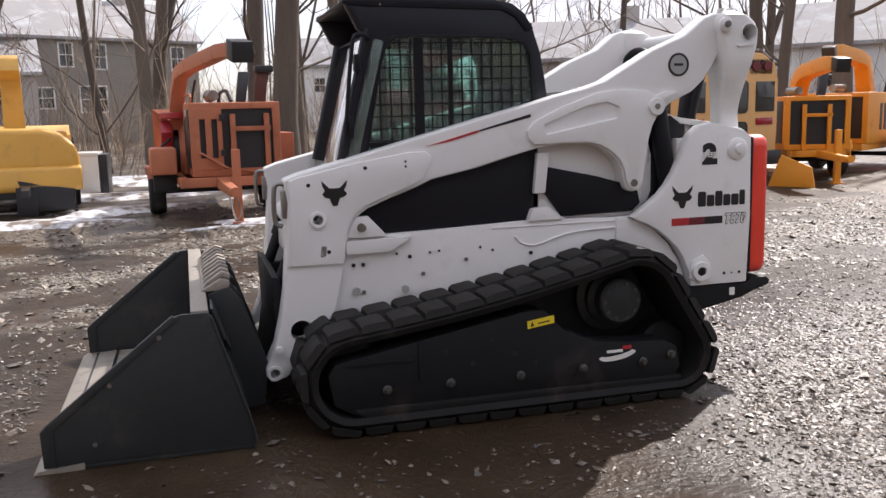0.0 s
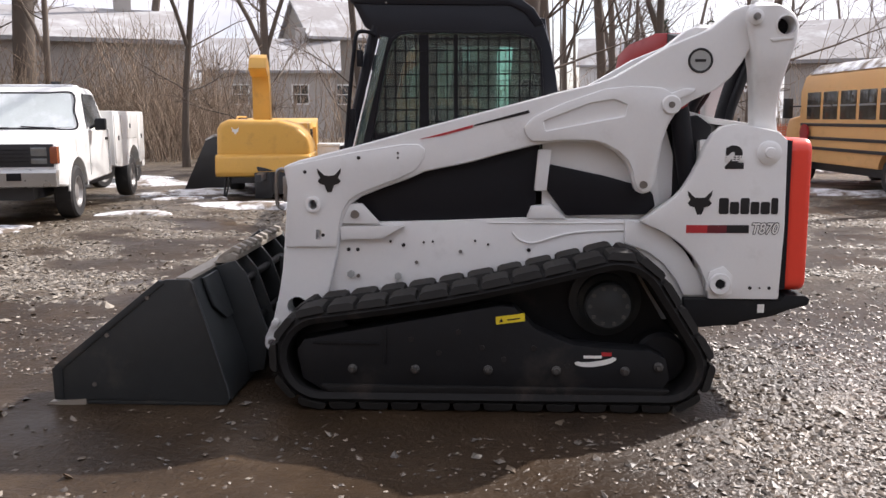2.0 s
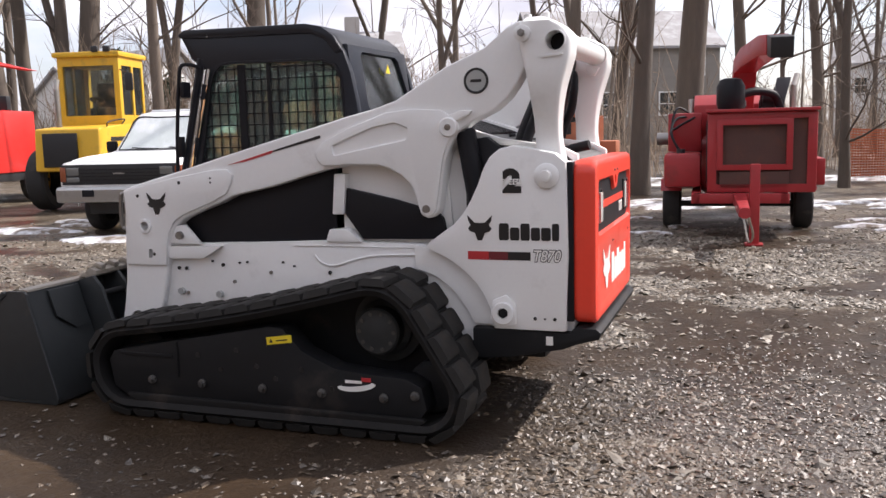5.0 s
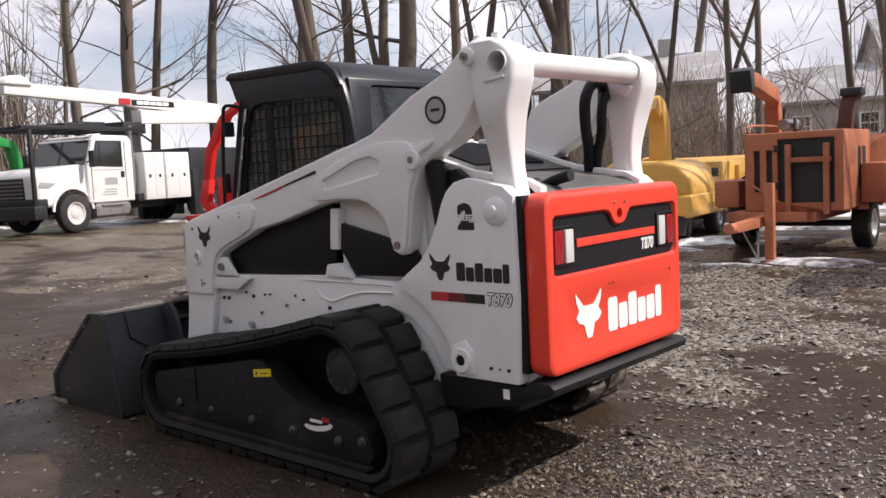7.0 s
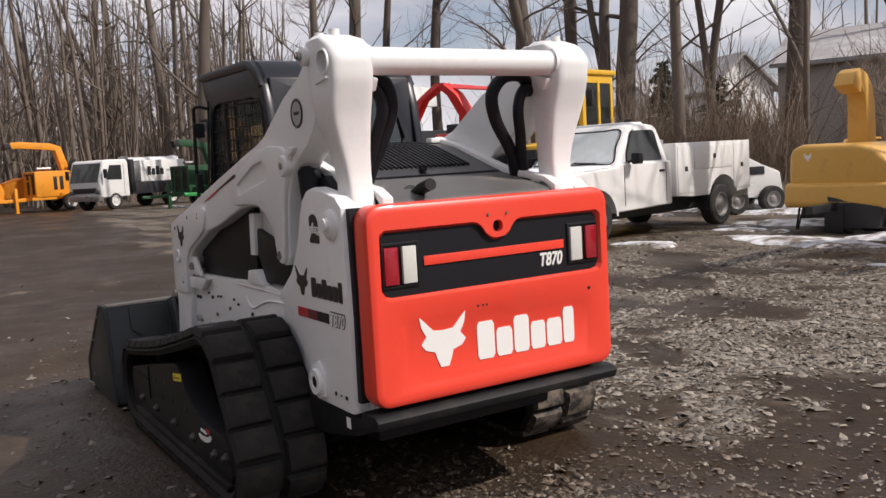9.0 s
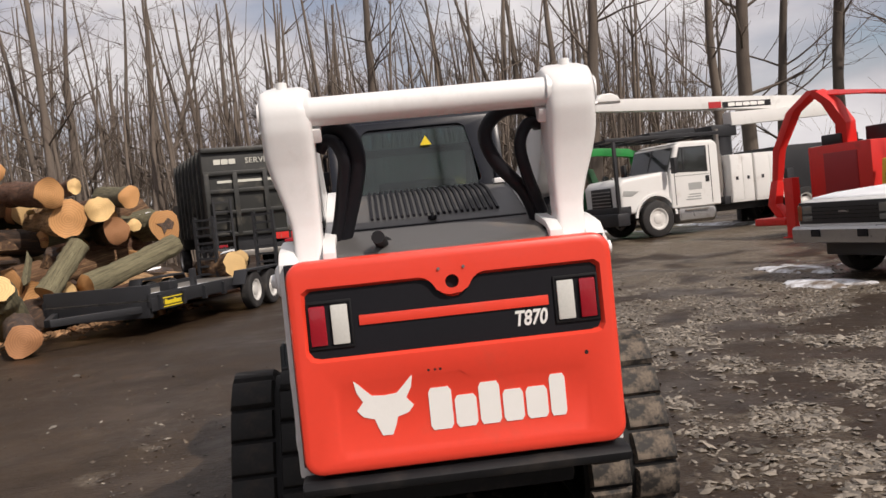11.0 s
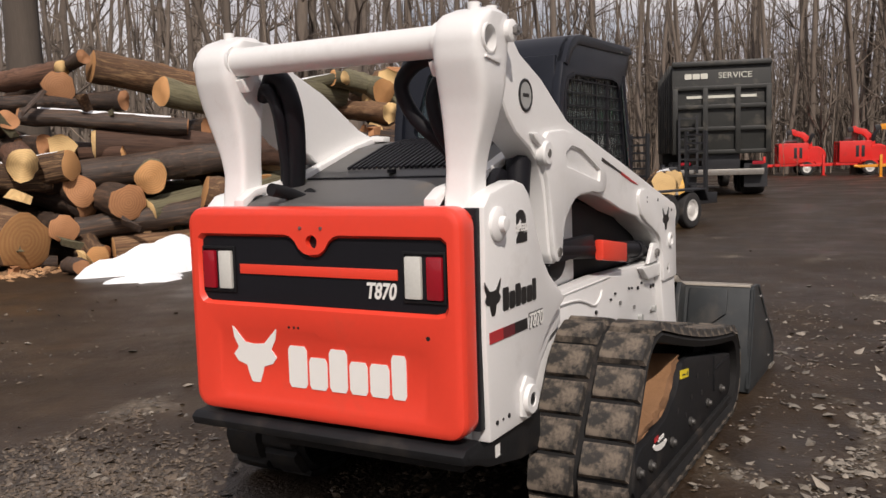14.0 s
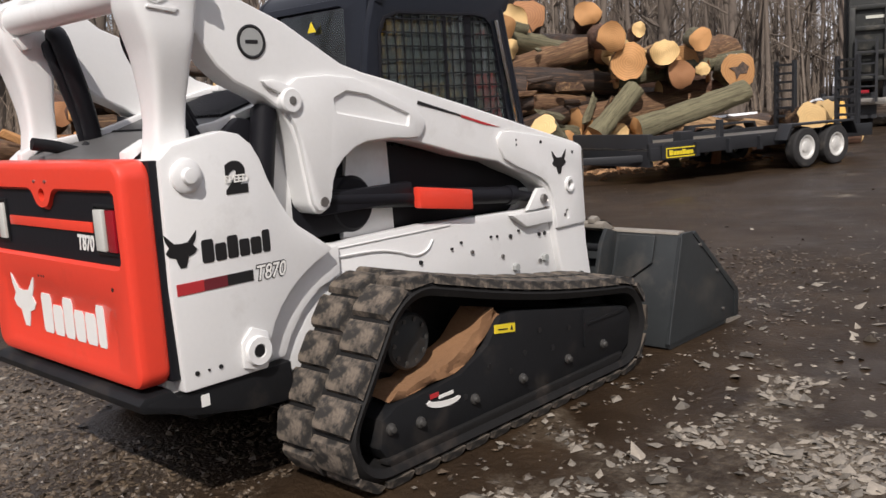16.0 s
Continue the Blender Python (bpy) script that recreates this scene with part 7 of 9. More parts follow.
def red_grapple():
    v = thing("grapple_chipper", "bright red whole-tree chipper with folded loader boom", "wood chipper", facing(-13.9, 16.6, 0.30, -0.95))
    part("engine_box", box(-1.4, 0.5, -0.95, 0.95, 0.75, 2.25, 0.05), M_BRED, v)
    part("screen", box(0.49, 0.52, -0.45, 0.55, 1.05, 2.05, 0.01), M_DKRED, v)
    part("deck", box(-3.5, 0.6, -0.9, 0.9, 0.55, 0.78, 0.02), M_GRILLE, v)
    part("outrigger", both(box(0.55, 0.80, -1.55, -1.25, 0.0, 1.55, 0.02), box(0.5, 0.85, -1.65, -1.15, 0.0, 0.06, 0.01)), M_BRED, v)
    part("boom", duct([(0.15, -0.05, 2.2), (0.2, 0.0, 2.75), (0.3, -0.3, 3.3), (0.35, -0.7, 3.62)], 0.34, 0.30), M_BRED, v)
    part("jib", duct([(0.35, -0.70, 3.62), (0.4, -1.4, 3.2), (0.45, -1.95, 2.3), (0.45, -2.1, 1.5)], 0.30, 0.20), M_BRED, v)
    part("stick", duct([(0.2, -0.6, 3.55), (0.1, 0.8, 3.35), (0.1, 1.7, 3.15)], 0.26, 0.26), M_BRED, v)
    part("grapple", both(duct([(0.45, -2.1, 1.5), (0.5, -2.2, 0.9), (0.4, -1.9, 0.45)], 0.24, 0.30), box(0.1, 0.8, -2.7, -1.6, 0.35, 0.55, 0.05)), M_BRED, v)
    part("operator_seat", both(box(-0.2, 0.4, -0.6, 0.0, 2.25, 2.5, 0.04), box(-0.4, -0.2, 0.2, 0.9, 2.25, 2.6, 0.03)), M_GRILLE, v)
    for s in (1, -1):
        wheel(v, -1.2, s * 0.9, 0.48, 0.3, M_RIM_GREY, s)


red_grapple()


def wheel_loader():
    v = thing("wheel_loader", "yellow wheel loader with tall glazed cab", "wheel loader", facing(-10.3, 17.0, 0.25, -0.97) @ Matrix.Diagonal((0.85, 0.85, 0.96, 1)))
    part("body", prism([(-1.4, 0.9), (-1.4, 1.9), (-0.4, 2.0), (1.9, 1.85), (2.0, 0.9)], -0.85, 0.85, "y", 0.06, 3), M_LOADER_Y, v)
    part("grille", box(1.96, 2.03, -0.6, 0.3, 1.0, 1.75, 0.02), M_GRILLE, v)
    frame = cut(box(-1.0, 0.55, -0.85, 0.85, 1.9, 3.55, 0.06), box(-0.85, 0.40, -1.2, 1.2, 2.15, 3.30), box(-2, 2, -0.70, 0.70, 2.15, 3.30))
    cab = part("cab", frame, M_LOADER_Y, v)
    part("cab_roof", box(-1.08, 0.65, -0.92, 0.92, 3.5, 3.62, 0.04), M_LOADER_Y, cab)
    for s in (1, -1):
        part("side_pane", box(-0.87, 0.42, s * 0.82 - 0.006, s * 0.82 + 0.006, 2.12, 3.32), M_CLEAR, cab)
        part("pillar", box(-0.30, -0.20, s * 0.83 - 0.03, s * 0.83 + 0.03, 2.1, 3.35, 0.01), M_LOADER_Y, cab)
        wheel(v, 1.2, s * 1.0, 0.70, 0.5, M_LOADER_Y, s)
        wheel(v, -1.5, s * 1.0, 0.70, 0.5, M_LOADER_Y, s)
    part("front_pane", box(0.50, 0.512, -0.72, 0.72, 2.12, 3.32), M_CLEAR, cab)
    part("seat", both(box(-0.6, 0.0, -0.3, 0.3, 1.95, 2.35, 0.05), box(-0.62, -0.45, -0.28, 0.28, 2.3, 2.95, 0.06)), M_GRILLE, cab)
    part("steering_column", both(rod((0.35, 0, 1.95), (0.15, 0, 2.5), 0.05), spin([(0.17, -0.015), (0.20, 0.0), (0.17, 0.015)], (0.14, 0, 2.52), (-0.35, 0, 0.94), 20)), M_GRILLE, cab)
    part("exhaust_stack", both(rod((1.3, -0.5, 1.85), (1.3, -0.5, 2.75), 0.07, seg=14), rod((1.3, -0.5, 2.72), (1.22, -0.5, 2.95), 0.06, seg=14)), M_BARE, v)
    for hy in (0.28, 0.60):
        part("roof_lamp", both(box(0.58, 0.70, hy - 0.09, hy + 0.09, 3.60, 3.74, 0.03)), M_GRILLE, cab)
    part("hood_grip", hose([(0.6, 0.86, 1.95), (0.6, 0.92, 2.05), (1.5, 0.92, 1.98), (1.5, 0.86, 1.88)], 0.018, 8), M_GRILLE, v)
    part("mirror", both(box(0.6, 0.68, 1.05, 1.25, 2.7, 3.1, 0.02), rod((0.5, 0.85, 3.2), (0.62, 1.15, 3.1), 0.015)), M_GRILLE, cab)
    part("counterweight", box(-2.2, -1.4, -0.8, 0.8, 0.8, 1.7, 0.06), M_LOADER_Y, v)
    for pts in bars(0.5, 1.3, 1.55, 1.68, (1, 1, 1, 1, 1), ()):
        part("name_block", prism(pts, 0.848, 0.858, "y"), M_GRILLE, v)


wheel_loader()


M_LENS_D = surf("dull_red_lens", (0.16, 0.02, 0.025), 0.35, var=0.15, coat=0.2)


def school_bus():
    v = thing("school_bus", "faded yellow school bus with dark windows and snowy roof", "school bus", facing(9.87, 18.1, -0.06, 1.0) @ Matrix.Diagonal((1.0, 0.96, 0.90, 1)))
    body = part("body", cut(prism([(-1.12, 0.55), (-1.15, 1.2), (-1.15, 2.25), (-1.05, 2.62), (-0.75, 2.82), (0, 2.88), (0.75, 2.82), (1.05, 2.62), (1.15, 2.25), (1.15, 1.2), (1.12, 0.55)], -3.2, 2.2, "x", 0.03), rod((-1.9, -2, 0.45), (-1.9, 2, 0.45), 0.52, seg=24), rod((2.4, -2, 0.45), (2.4, 2, 0.45), 0.55, seg=24)), M_BUS, v)
    part("snow_cap", prism([(-1.04, 2.66), (-0.75, 2.84), (0, 2.90), (0.75, 2.84), (1.04, 2.66), (0.78, 2.89), (0.3, 2.955), (-0.2, 2.96), (-0.76, 2.90)], -3.17, 2.1, "x"), M_SNOW, v)
    part("hood", prism([(2.15, 0.6), (2.15, 1.75), (3.3, 1.6), (3.45, 1.3), (3.45, 0.6)], -0.95, 0.95, "y", 0.1, 3), M_BUS, v)
    part("underbody", box(-3.0, 3.0, -0.9, 0.9, 0.35, 0.6, 0.03), M_GRILLE, v)
    for s in (1, -1):
        for i in range(6):
            x = -2.85 + i * 0.80
            w = part("window", box(x, x + 0.66, s * 1.15 - 0.012, s * 1.15 + 0.012, 1.58, 2.22, 0.01), M_CARGLASS, body)
            part("sash", box(x, x + 0.66, s * 1.165 - 0.005, s * 1.165 + 0.005, 1.88, 1.92), M_BUMPER, w)
        for z in (0.86, 1.10, 1.42):
            part("rub_rail", box(-3.15, 2.1, s * 1.150 - 0.012, s * 1.150 + 0.018, z, z + 0.07, 0.005), M_GRILLE, body)
        wheel(v, -1.9, s * 0.95, 0.44, 0.3, M_RIM_GREY, s)
        wheel(v, 2.4, s * 0.90, 0.44, 0.25, M_RIM_GREY, s)
        part("mirror", both(box(2.35, 2.45, s * 1.35 - 0.1, s * 1.35 + 0.1, 1.6, 2.1, 0.02), rod((2.1, s * 1.1, 1.9), (2.4, s * 1.35, 1.9), 0.02)), M_GRILLE, v)
        part("rear_window", box(-3.215, -3.19, s * 0.83 - 0.23, s * 0.83 + 0.23, 1.58, 2.22, 0.01), M_CARGLASS, body)
        part("rear_lamp", box(-3.22, -3.19, s * 0.82 - 0.2, s * 0.82 + 0.2, 1.30, 1.45, 0.01), M_LENS_R, body)
        fl = part("flasher", box(-3.20, -3.05, s * 0.72 - 0.29, s * 0.72 + 0.29, 2.36, 2.70, 0.02), M_GRILLE, body)
        for fy in (0.58, 0.86):
            part("lens", rod((-3.24, s * fy, 2.54), (-3.18, s * fy, 2.54), 0.10, seg=18), M_LENS_D, fl)
    part("emergency_door", box(-3.225, -3.19, -0.40, 0.40, 0.70, 2.3, 0.01), M_BUS, body)
    for za, zb in ((1.58, 2.22), (0.90, 1.35)):
        part("rear_window", prism(rounded(-0.37, 0.37, za, zb, 0.09), -3.24, -3.20, "x"), M_CARGLASS, body)
        part("window_seal", cut(prism(rounded(-0.40, 0.40, za - 0.03, zb + 0.03, 0.11), -3.235, -3.20, "x"), prism(rounded(-0.37, 0.37, za, zb, 0.09), -3.4, -3.1, "x")), M_GRILLE, body)
    lettering("SCHOOL BUS", 0.26, pose(-3.215, 0, 2.56, 90, 0, -90), M_DECAL_K, "sign_lettering", body, 0.004)
    part("rear_bumper", box(-3.40, -3.18, -1.12, 1.12, 0.45, 0.75, 0.03), M_GRILLE, v)
    w = part("stop_sign", rod((1.75, 1.20, 1.25), (1.75, 1.24, 1.25), 0.22, seg=8), M_DKRED, v)
    p = thing("plough_wing", "orange steel plough wing lying on the snow", "plough", facing(11.1, 14.4, 0.6, -1) @ Matrix.Diagonal((0.5, 0.5, 0.55, 1)))
    part("blade", prism([(-0.9, 0.0), (0.9, 0.0), (0.75, 0.7), (-0.4, 1.1)], -0.06, 0.06, "y", 0.01), M_AMBERY, p)
    part("brace", prism([(-0.3, 0.0), (0.2, 0.0), (0.0, 0.6)], 0.06, 0.5, "y", 0.01), M_AMBERY, p)


school_bus()


def dump_truck():
    v = thing("dump_truck", "tall black dump truck with ribbed tailgate", "dump truck", facing(-22.9, 1.05, -0.945, -0.325) @ Matrix.Diagonal((1.17, 1.17, 1.06, 1)))
    body = part("dump_body", box(0.05, 6.2, -1.25, 1.25, 1.35, 3.95, 0.04), M_DUMP, v)
    gate = part("tailgate", box(-0.06, 0.06, -1.28, 1.28, 1.25, 4.0, 0.03), M_DUMP, v)
    for z in (1.32, 2.0, 2.65, 3.2, 3.9):
        part("gate_rib", box(-0.16, -0.05, -1.28, 1.28, z - 0.06, z + 0.06, 0.02), M_DUMP, gate)
    for y in (-1.2, -0.42, 0.42, 1.2):
        part("gate_post", box(-0.17, -0.05, y - 0.07, y + 0.07, 1.3, 3.2, 0.02), M_DUMP, gate)
    for s in (1, -1):
        for x in (0.6, 1.4, 2.2, 3.0, 3.8, 4.6, 5.4):
            part("side_rib", box(x - 0.06, x + 0.06, s * 1.25 - 0.08, s * 1.25 + 0.08, 1.3, 3.95, 0.02), M_DUMP, body)
        for x in (0.9, 2.1):
            wheel(v, x, s * 0.95, 0.52, 0.55, M_RIM, s)
        part("tail_lamp", box(-0.10, 0.0, s * 0.95 - 0.15, s * 0.95 + 0.15, 0.92, 1.02, 0.01), M_LENS_R, v)
        part("mud_flap", box(0.1, 0.13, s * 0.92 - 0.3, s * 0.92 + 0.3, 0.25, 0.95), M_GRILLE, v)
    lettering("SERVICE", 0.24, pose(-0.075, -0.35, 3.55, 90, 0, -90 + 0), M_SIGN, "sign_lettering", gate, 0.004)
    for pts in bars(0.95, 0.35, 3.47, 3.63, (1, 1, 1), (0, 1, 2)):
        part("sign_block", prism(pts, -0.078, -0.06, "x"), M_SIGN, gate)
    part("sign_block", box(-0.078, -0.06, -0.9, 0.9, 2.90, 2.98), M_SIGN, gate)
    part("gate_ladder", both(box(-0.32, -0.26, 0.62, 0.68, 0.7, 2.4), box(-0.32, -0.26, 1.08, 1.14, 0.7, 2.4)), M_GRILLE, v)
    for z in (0.8, 1.1, 1.4, 1.7, 2.0, 2.3):
        part("ladder_rung", box(-0.31, -0.27, 0.66, 1.10, z, z + 0.04), M_GRILLE, v)
    part("chassis", box(0.0, 7.8, -0.5, 0.5, 0.75, 1.3, 0.03), M_GRILLE, v)
    part("hitch_beam", box(-0.15, 0.05, -1.1, 1.1, 0.62, 0.80, 0.02), M_BARE, v)
    part("cab", box(6.4, 8.3, -1.15, 1.15, 0.9, 2.7, 0.1), M_DUMP, v)
    for s in (1, -1):
        wheel(v, 7.3, s * 1.0, 0.52, 0.3, M_RIM, s)


dump_truck()


def trailer():
    v = thing("flatbed_trailer", "black tandem-axle equipment trailer with upright ramps", "trailer", facing(-12.75, 1.25, 0.956, -0.292))
    part("deck", box(-1.9, 4.1, -1.0, 1.0, 0.56, 0.62, 0.01), M_BARE, v)
    part("side_rail", both(box(-1.9, 4.1, 0.95, 1.03, 0.46, 0.70, 0.01)), M_GRILLE, v)
    part("side_rail", both(box(-1.9, 4.1, -1.03, -0.95, 0.46, 0.70, 0.01)), M_GRILLE, v)
    part("front_rail", both(box(4.0, 4.1, -1.0, 1.0, 0.30, 0.85, 0.01)), M_GRILLE, v)
    sign = part("name_plate", box(3.0, 4.1, 1.03, 1.045, 0.40, 0.62, 0.004), M_GRILLE, v)
    part("name_frame", cut(prism([(3.05, 0.43), (3.05, 0.60), (3.75, 0.60), (3.75, 0.43)], 1.045, 1.052, "y"), prism([(3.07, 0.45), (3.07, 0.58), (3.73, 0.58), (3.73, 0.45)], 1.0, 1.1, "y")), M_YELLOW_STICKER, v)
    for pts in bars(3.68, 3.12, 0.47, 0.56, (1, 0.8, 0.8, 0.6, 0.9, 1.1, 0.8), (0, 4)):
        part("name_block", prism(pts, 1.045, 1.053, "y"), M_YELLOW_STICKER, v)
    part("drawbar", both(duct([(4.1, 0.8, 0.45), (5.4, 0.0, 0.45)], 0.12, 0.12), duct([(4.1, -0.8, 0.45), (5.4, 0.0, 0.45)], 0.12, 0.12)), M_GRILLE, v)
    for s in (1, -1):
        for x in (-0.43, 0.43):
            wheel(v, x, s * 1.18, 0.38, 0.22, M_RIM, s)
        part("fender", prism([(-1.05, 0.55), (-0.9, 0.83), (0.9, 0.83), (1.05, 0.55), (1.0, 0.55), (0.86, 0.79), (-0.86, 0.79), (-1.0, 0.55)], s * 1.18 - 0.14, s * 1.18 + 0.14, "y", 0.004), M_GRILLE, v)
        ramp = part("ramp", both(box(-1.55, -1.45, s * 0.74 - 0.26, s * 0.74 - 0.20, 0.55, 2.05), box(-1.55, -1.45, s * 0.74 + 0.20, s * 0.74 + 0.26, 0.55, 2.05)), M_GRILLE, v)
        for k in range(8):
            part("ramp_slat", box(-1.54, -1.46, s * 0.74 - 0.22, s * 0.74 + 0.22, 0.68 + k * 0.18, 0.73 + k * 0.18), M_GRILLE, ramp)
        for x in (1.4, 2.2, 3.0, 3.8):
            part("stake_pocket", box(x, x + 0.08, s * 1.05 - 0.04, s * 1.05 + 0.04, 0.42, 0.66), M_GRILLE, v)
    part("tool_post", box(2.2, 2.3, 0.8, 0.9, 0.6, 1.0, 0.01), M_GRILLE, v)
    part("tool_box", box(3.0, 3.3, 0.75, 0.95, 0.62, 0.85, 0.02), M_GRILLE, v)


trailer()
ds_ = thing("deck_snow", "thin strip of snow lying on the trailer deck", "snow", facing(-12.75, 1.25, 0.956, -0.292))
part("snow_sheet", prism([(0.75, 0.42), (1.10, 0.30), (1.55, 0.38), (2.0, 0.26), (2.5, 0.36), (2.95, 0.30), (3.05, 0.55), (2.90, 0.86), (2.2, 0.90), (1.4, 0.84), (0.85, 0.90)], 0.618, 0.645, "z", 0.01), M_SNOW_CLEAN, ds_)
g_ = thing("stump_grinder", "small yellow stump grinder beyond the trailer", "stump grinder", facing(-17.4, 0.9, 0.8, 0.4) @ Matrix.Diagonal((0.72, 0.72, 0.72, 1)))
part("body", prism([(-0.6, 0.35), (-0.6, 1.2), (0.1, 1.35), (0.6, 0.9), (0.7, 0.35)], -0.4, 0.4, "y", 0.05, 3), M_YELLOW, g_)
part("engine", both(box(-0.55, -0.05, -0.30, 0.30, 1.18, 1.52, 0.05), rod((-0.3, -0.2, 1.5), (-0.3, -0.2, 1.62), 0.09, seg=14)), M_GRILLE, g_)
part("cutter_wheel", spin([(0.0, -0.05), (0.30, -0.05), (0.33, 0.0), (0.30, 0.05), (0.0, 0.05)], (0.95, 0, 0.42), (0, 1, 0), 20), M_BARE, g_)
part("exhaust_duct", rod((-0.3, 0.1, 1.2), (-0.3, 0.1, 1.6), 0.04), M_GRILLE, g_)
for s_ in (1, -1):
    wheel(g_, 0, s_ * 0.5, 0.3, 0.2, M_RIM_GREY, s_)


# ---- log pile ----
M_BARKS = [surf("brown_log_bark", (0.110, 0.058, 0.030), 0.85, var=1.0, big=3.5, fine=16, bump=1.0, rnd=0.5, dirt=(0.40, 0.25, 0.13), dirt_amt=0.48, dirt_scale=3.0, stretch=(0.9, 2.2, 2.2)),
           surf("lichened_log_bark", (0.150, 0.135, 0.080), 0.9, var=0.8, big=3.5, fine=16, bump=1.0, rnd=0.3, dirt=(0.060, 0.045, 0.030), dirt_amt=0.50, dirt_scale=2.6, stretch=(0.9, 2.2, 2.2)),
           surf("dark_wet_log_bark", (0.048, 0.032, 0.024), 0.55, var=1.0, big=3.5, fine=16, bump=1.0, rnd=0.4, dirt=(0.24, 0.13, 0.07), dirt_amt=0.40, dirt_scale=3.5, stretch=(0.9, 2.2, 2.2)),
           surf("red_brown_log_bark", (0.115, 0.058, 0.036), 0.75, var=0.9, big=3.5, fine=16, bump=1.0, rnd=0.4, dirt=(0.040, 0.026, 0.020), dirt_amt=0.50, dirt_scale=3.0, stretch=(0.9, 2.2, 2.2)),
           surf("peeled_log_wood", (0.36, 0.225, 0.115), 0.8, var=0.6, big=3.5, fine=16, bump=0.7, rnd=0.3, dirt=(0.085, 0.050, 0.030), dirt_amt=0.62, dirt_scale=2.4, stretch=(0.9, 2.2, 2.2))]


def cut_wood(name, pale, dark):
    """Sawn end grain: rings about the log's axis, checks and stain."""
    m = surf(name, pale, 0.8, var=0.2, big=3, fine=22, bump=0.25, rnd=0.2)
    n, l = m.node_tree.nodes, m.node_tree.links
    p = n["Principled BSDF"]
    base = p.inputs["Base Color"].links[0].from_socket
    co = n.new("ShaderNodeTexCoord")
    wv = n.new("ShaderNodeTexWave")
    wv.wave_type, wv.rings_direction = "RINGS", "X"
    wv.inputs["Scale"].default_value, wv.inputs["Distortion"].default_value, wv.inputs["Detail"].default_value, wv.inputs["Detail Scale"].default_value = 2.3, 3.0, 4.0, 1.6
    l.new(co.outputs["Object"], wv.inputs["Vector"])
    no = n.new("ShaderNodeTexNoise")
    no.inputs["Scale"].default_value, no.inputs["Detail"].default_value = 1.6, 5
    l.new(co.outputs["Object"], no.inputs["Vector"])
    mu = n.new("ShaderNodeMath")
    mu.operation = "MULTIPLY"
    l.new(wv.outputs["Fac"], mu.inputs[0])
    l.new(no.outputs["Fac"], mu.inputs[1])
    mx = n.new("ShaderNodeMix")
    mx.data_type = "RGBA"
    soft = n.new("ShaderNodeMath")
    soft.operation = "MULTIPLY"
    soft.inputs[1].default_value = 0.55
    l.new(mu.outputs[0], soft.inputs[0])
    l.new(soft.outputs[0], mx.inputs[0])
    l.new(base, mx.inputs[6])
    mx.inputs[7].default_value = (*dark, 1)
    l.new(mx.outputs[2], p.inputs["Base Color"])
    return m


M_CUTS = [cut_wood("orange_cut_wood", (0.52, 0.27, 0.105), (0.22, 0.075, 0.025)), cut_wood("pale_cut_wood", (0.64, 0.44, 0.20), (0.38, 0.19, 0.07)), cut_wood("rusty_cut_wood", (0.40, 0.19, 0.085), (0.13, 0.05, 0.022))]


def log_meshes(seed):
    """A rough log of length 1 along x and radius 1, with its two sawn ends."""
    r_ = random.Random(seed)
    n_, k_ = 18, 13
    bend = [(0.16 * math.sin(r_.uniform(0, 6) + i * 0.35), 0.16 * math.sin(r_.uniform(0, 6) * 0.2 + i * 0.3)) for i in range(k_)]
    b0 = bend[0]
    bm = bmesh.new()
    rings = []
    ph = [r_.uniform(0, 6.3) for _ in range(5)]
    for i in range(k_):
        t = i / (k_ - 1)
        rr = 1.0 - 0.16 * t + 0.05 * math.sin(5 * t + ph[0])
        ring = []
        for j in range(n_):
            a = 2 * math.pi * j / n_
            w = rr * (1 + 0.06 * math.sin(2 * a + ph[1]) + 0.05 * math.sin(3 * a + ph[2] + 2 * t) + 0.03 * math.sin(7 * a + ph[3] + 3 * t) + r_.uniform(-0.07, 0.07))
            ring.append((t - 0.5, (bend[i][0] - b0[0]) * 0.5 + w * math.cos(a), (bend[i][1] - b0[1]) * 0.5 + w * math.sin(a)))
        rings.append(ring)
    vs = [[bm.verts.new(p) for p in ring] for ring in rings]
    for a, b in zip(vs, vs[1:]):
        for j in range(n_):
            bm.faces.new((a[j], a[(j + 1) % n_], b[(j + 1) % n_], b[j]))
    bmesh.ops.recalc_face_normals(bm, faces=bm.faces)
    ends = []
    for ring, sx in ((rings[0], -1), (rings[-1], 1)):
        eb = bmesh.new()
        cy, cz = sum(p[1] for p in ring) / n_, sum(p[2] for p in ring) / n_
        tilt = r_.uniform(-0.02, 0.02)
        inner = [eb.verts.new((ring[0][0] + sx * 0.004 + tilt * (p[2] - cz), cy + 0.93 * (p[1] - cy), cz + 0.93 * (p[2] - cz))) for p in ring]
        mid = eb.verts.new((ring[0][0] + sx * 0.006, cy, cz))
        rim = [eb.verts.new(p) for p in ring]
        for j in range(n_):
            eb.faces.new((inner[j], inner[(j + 1) % n_], mid) if sx > 0 else (inner[(j + 1) % n_], inner[j], mid))
            q = (rim[j], rim[(j + 1) % n_], inner[(j + 1) % n_], inner[j])
            eb.faces.new(q if sx > 0 else q[::-1])
        ends.append(mesh_of("cut_end", eb, M_CUTS[(0, 1, 0, 2, 1, 0, 2, 0, 1)[seed % 9]], 50))
    return mesh_of("log", bm, M_BARKS[(0, 1, 1, 2, 3, 4, 2, 3, 0)[seed % 9]], 60), ends


LOG_KINDS = [log_meshes(300 + i) for i in range(9)]
lrng = random.Random(12)


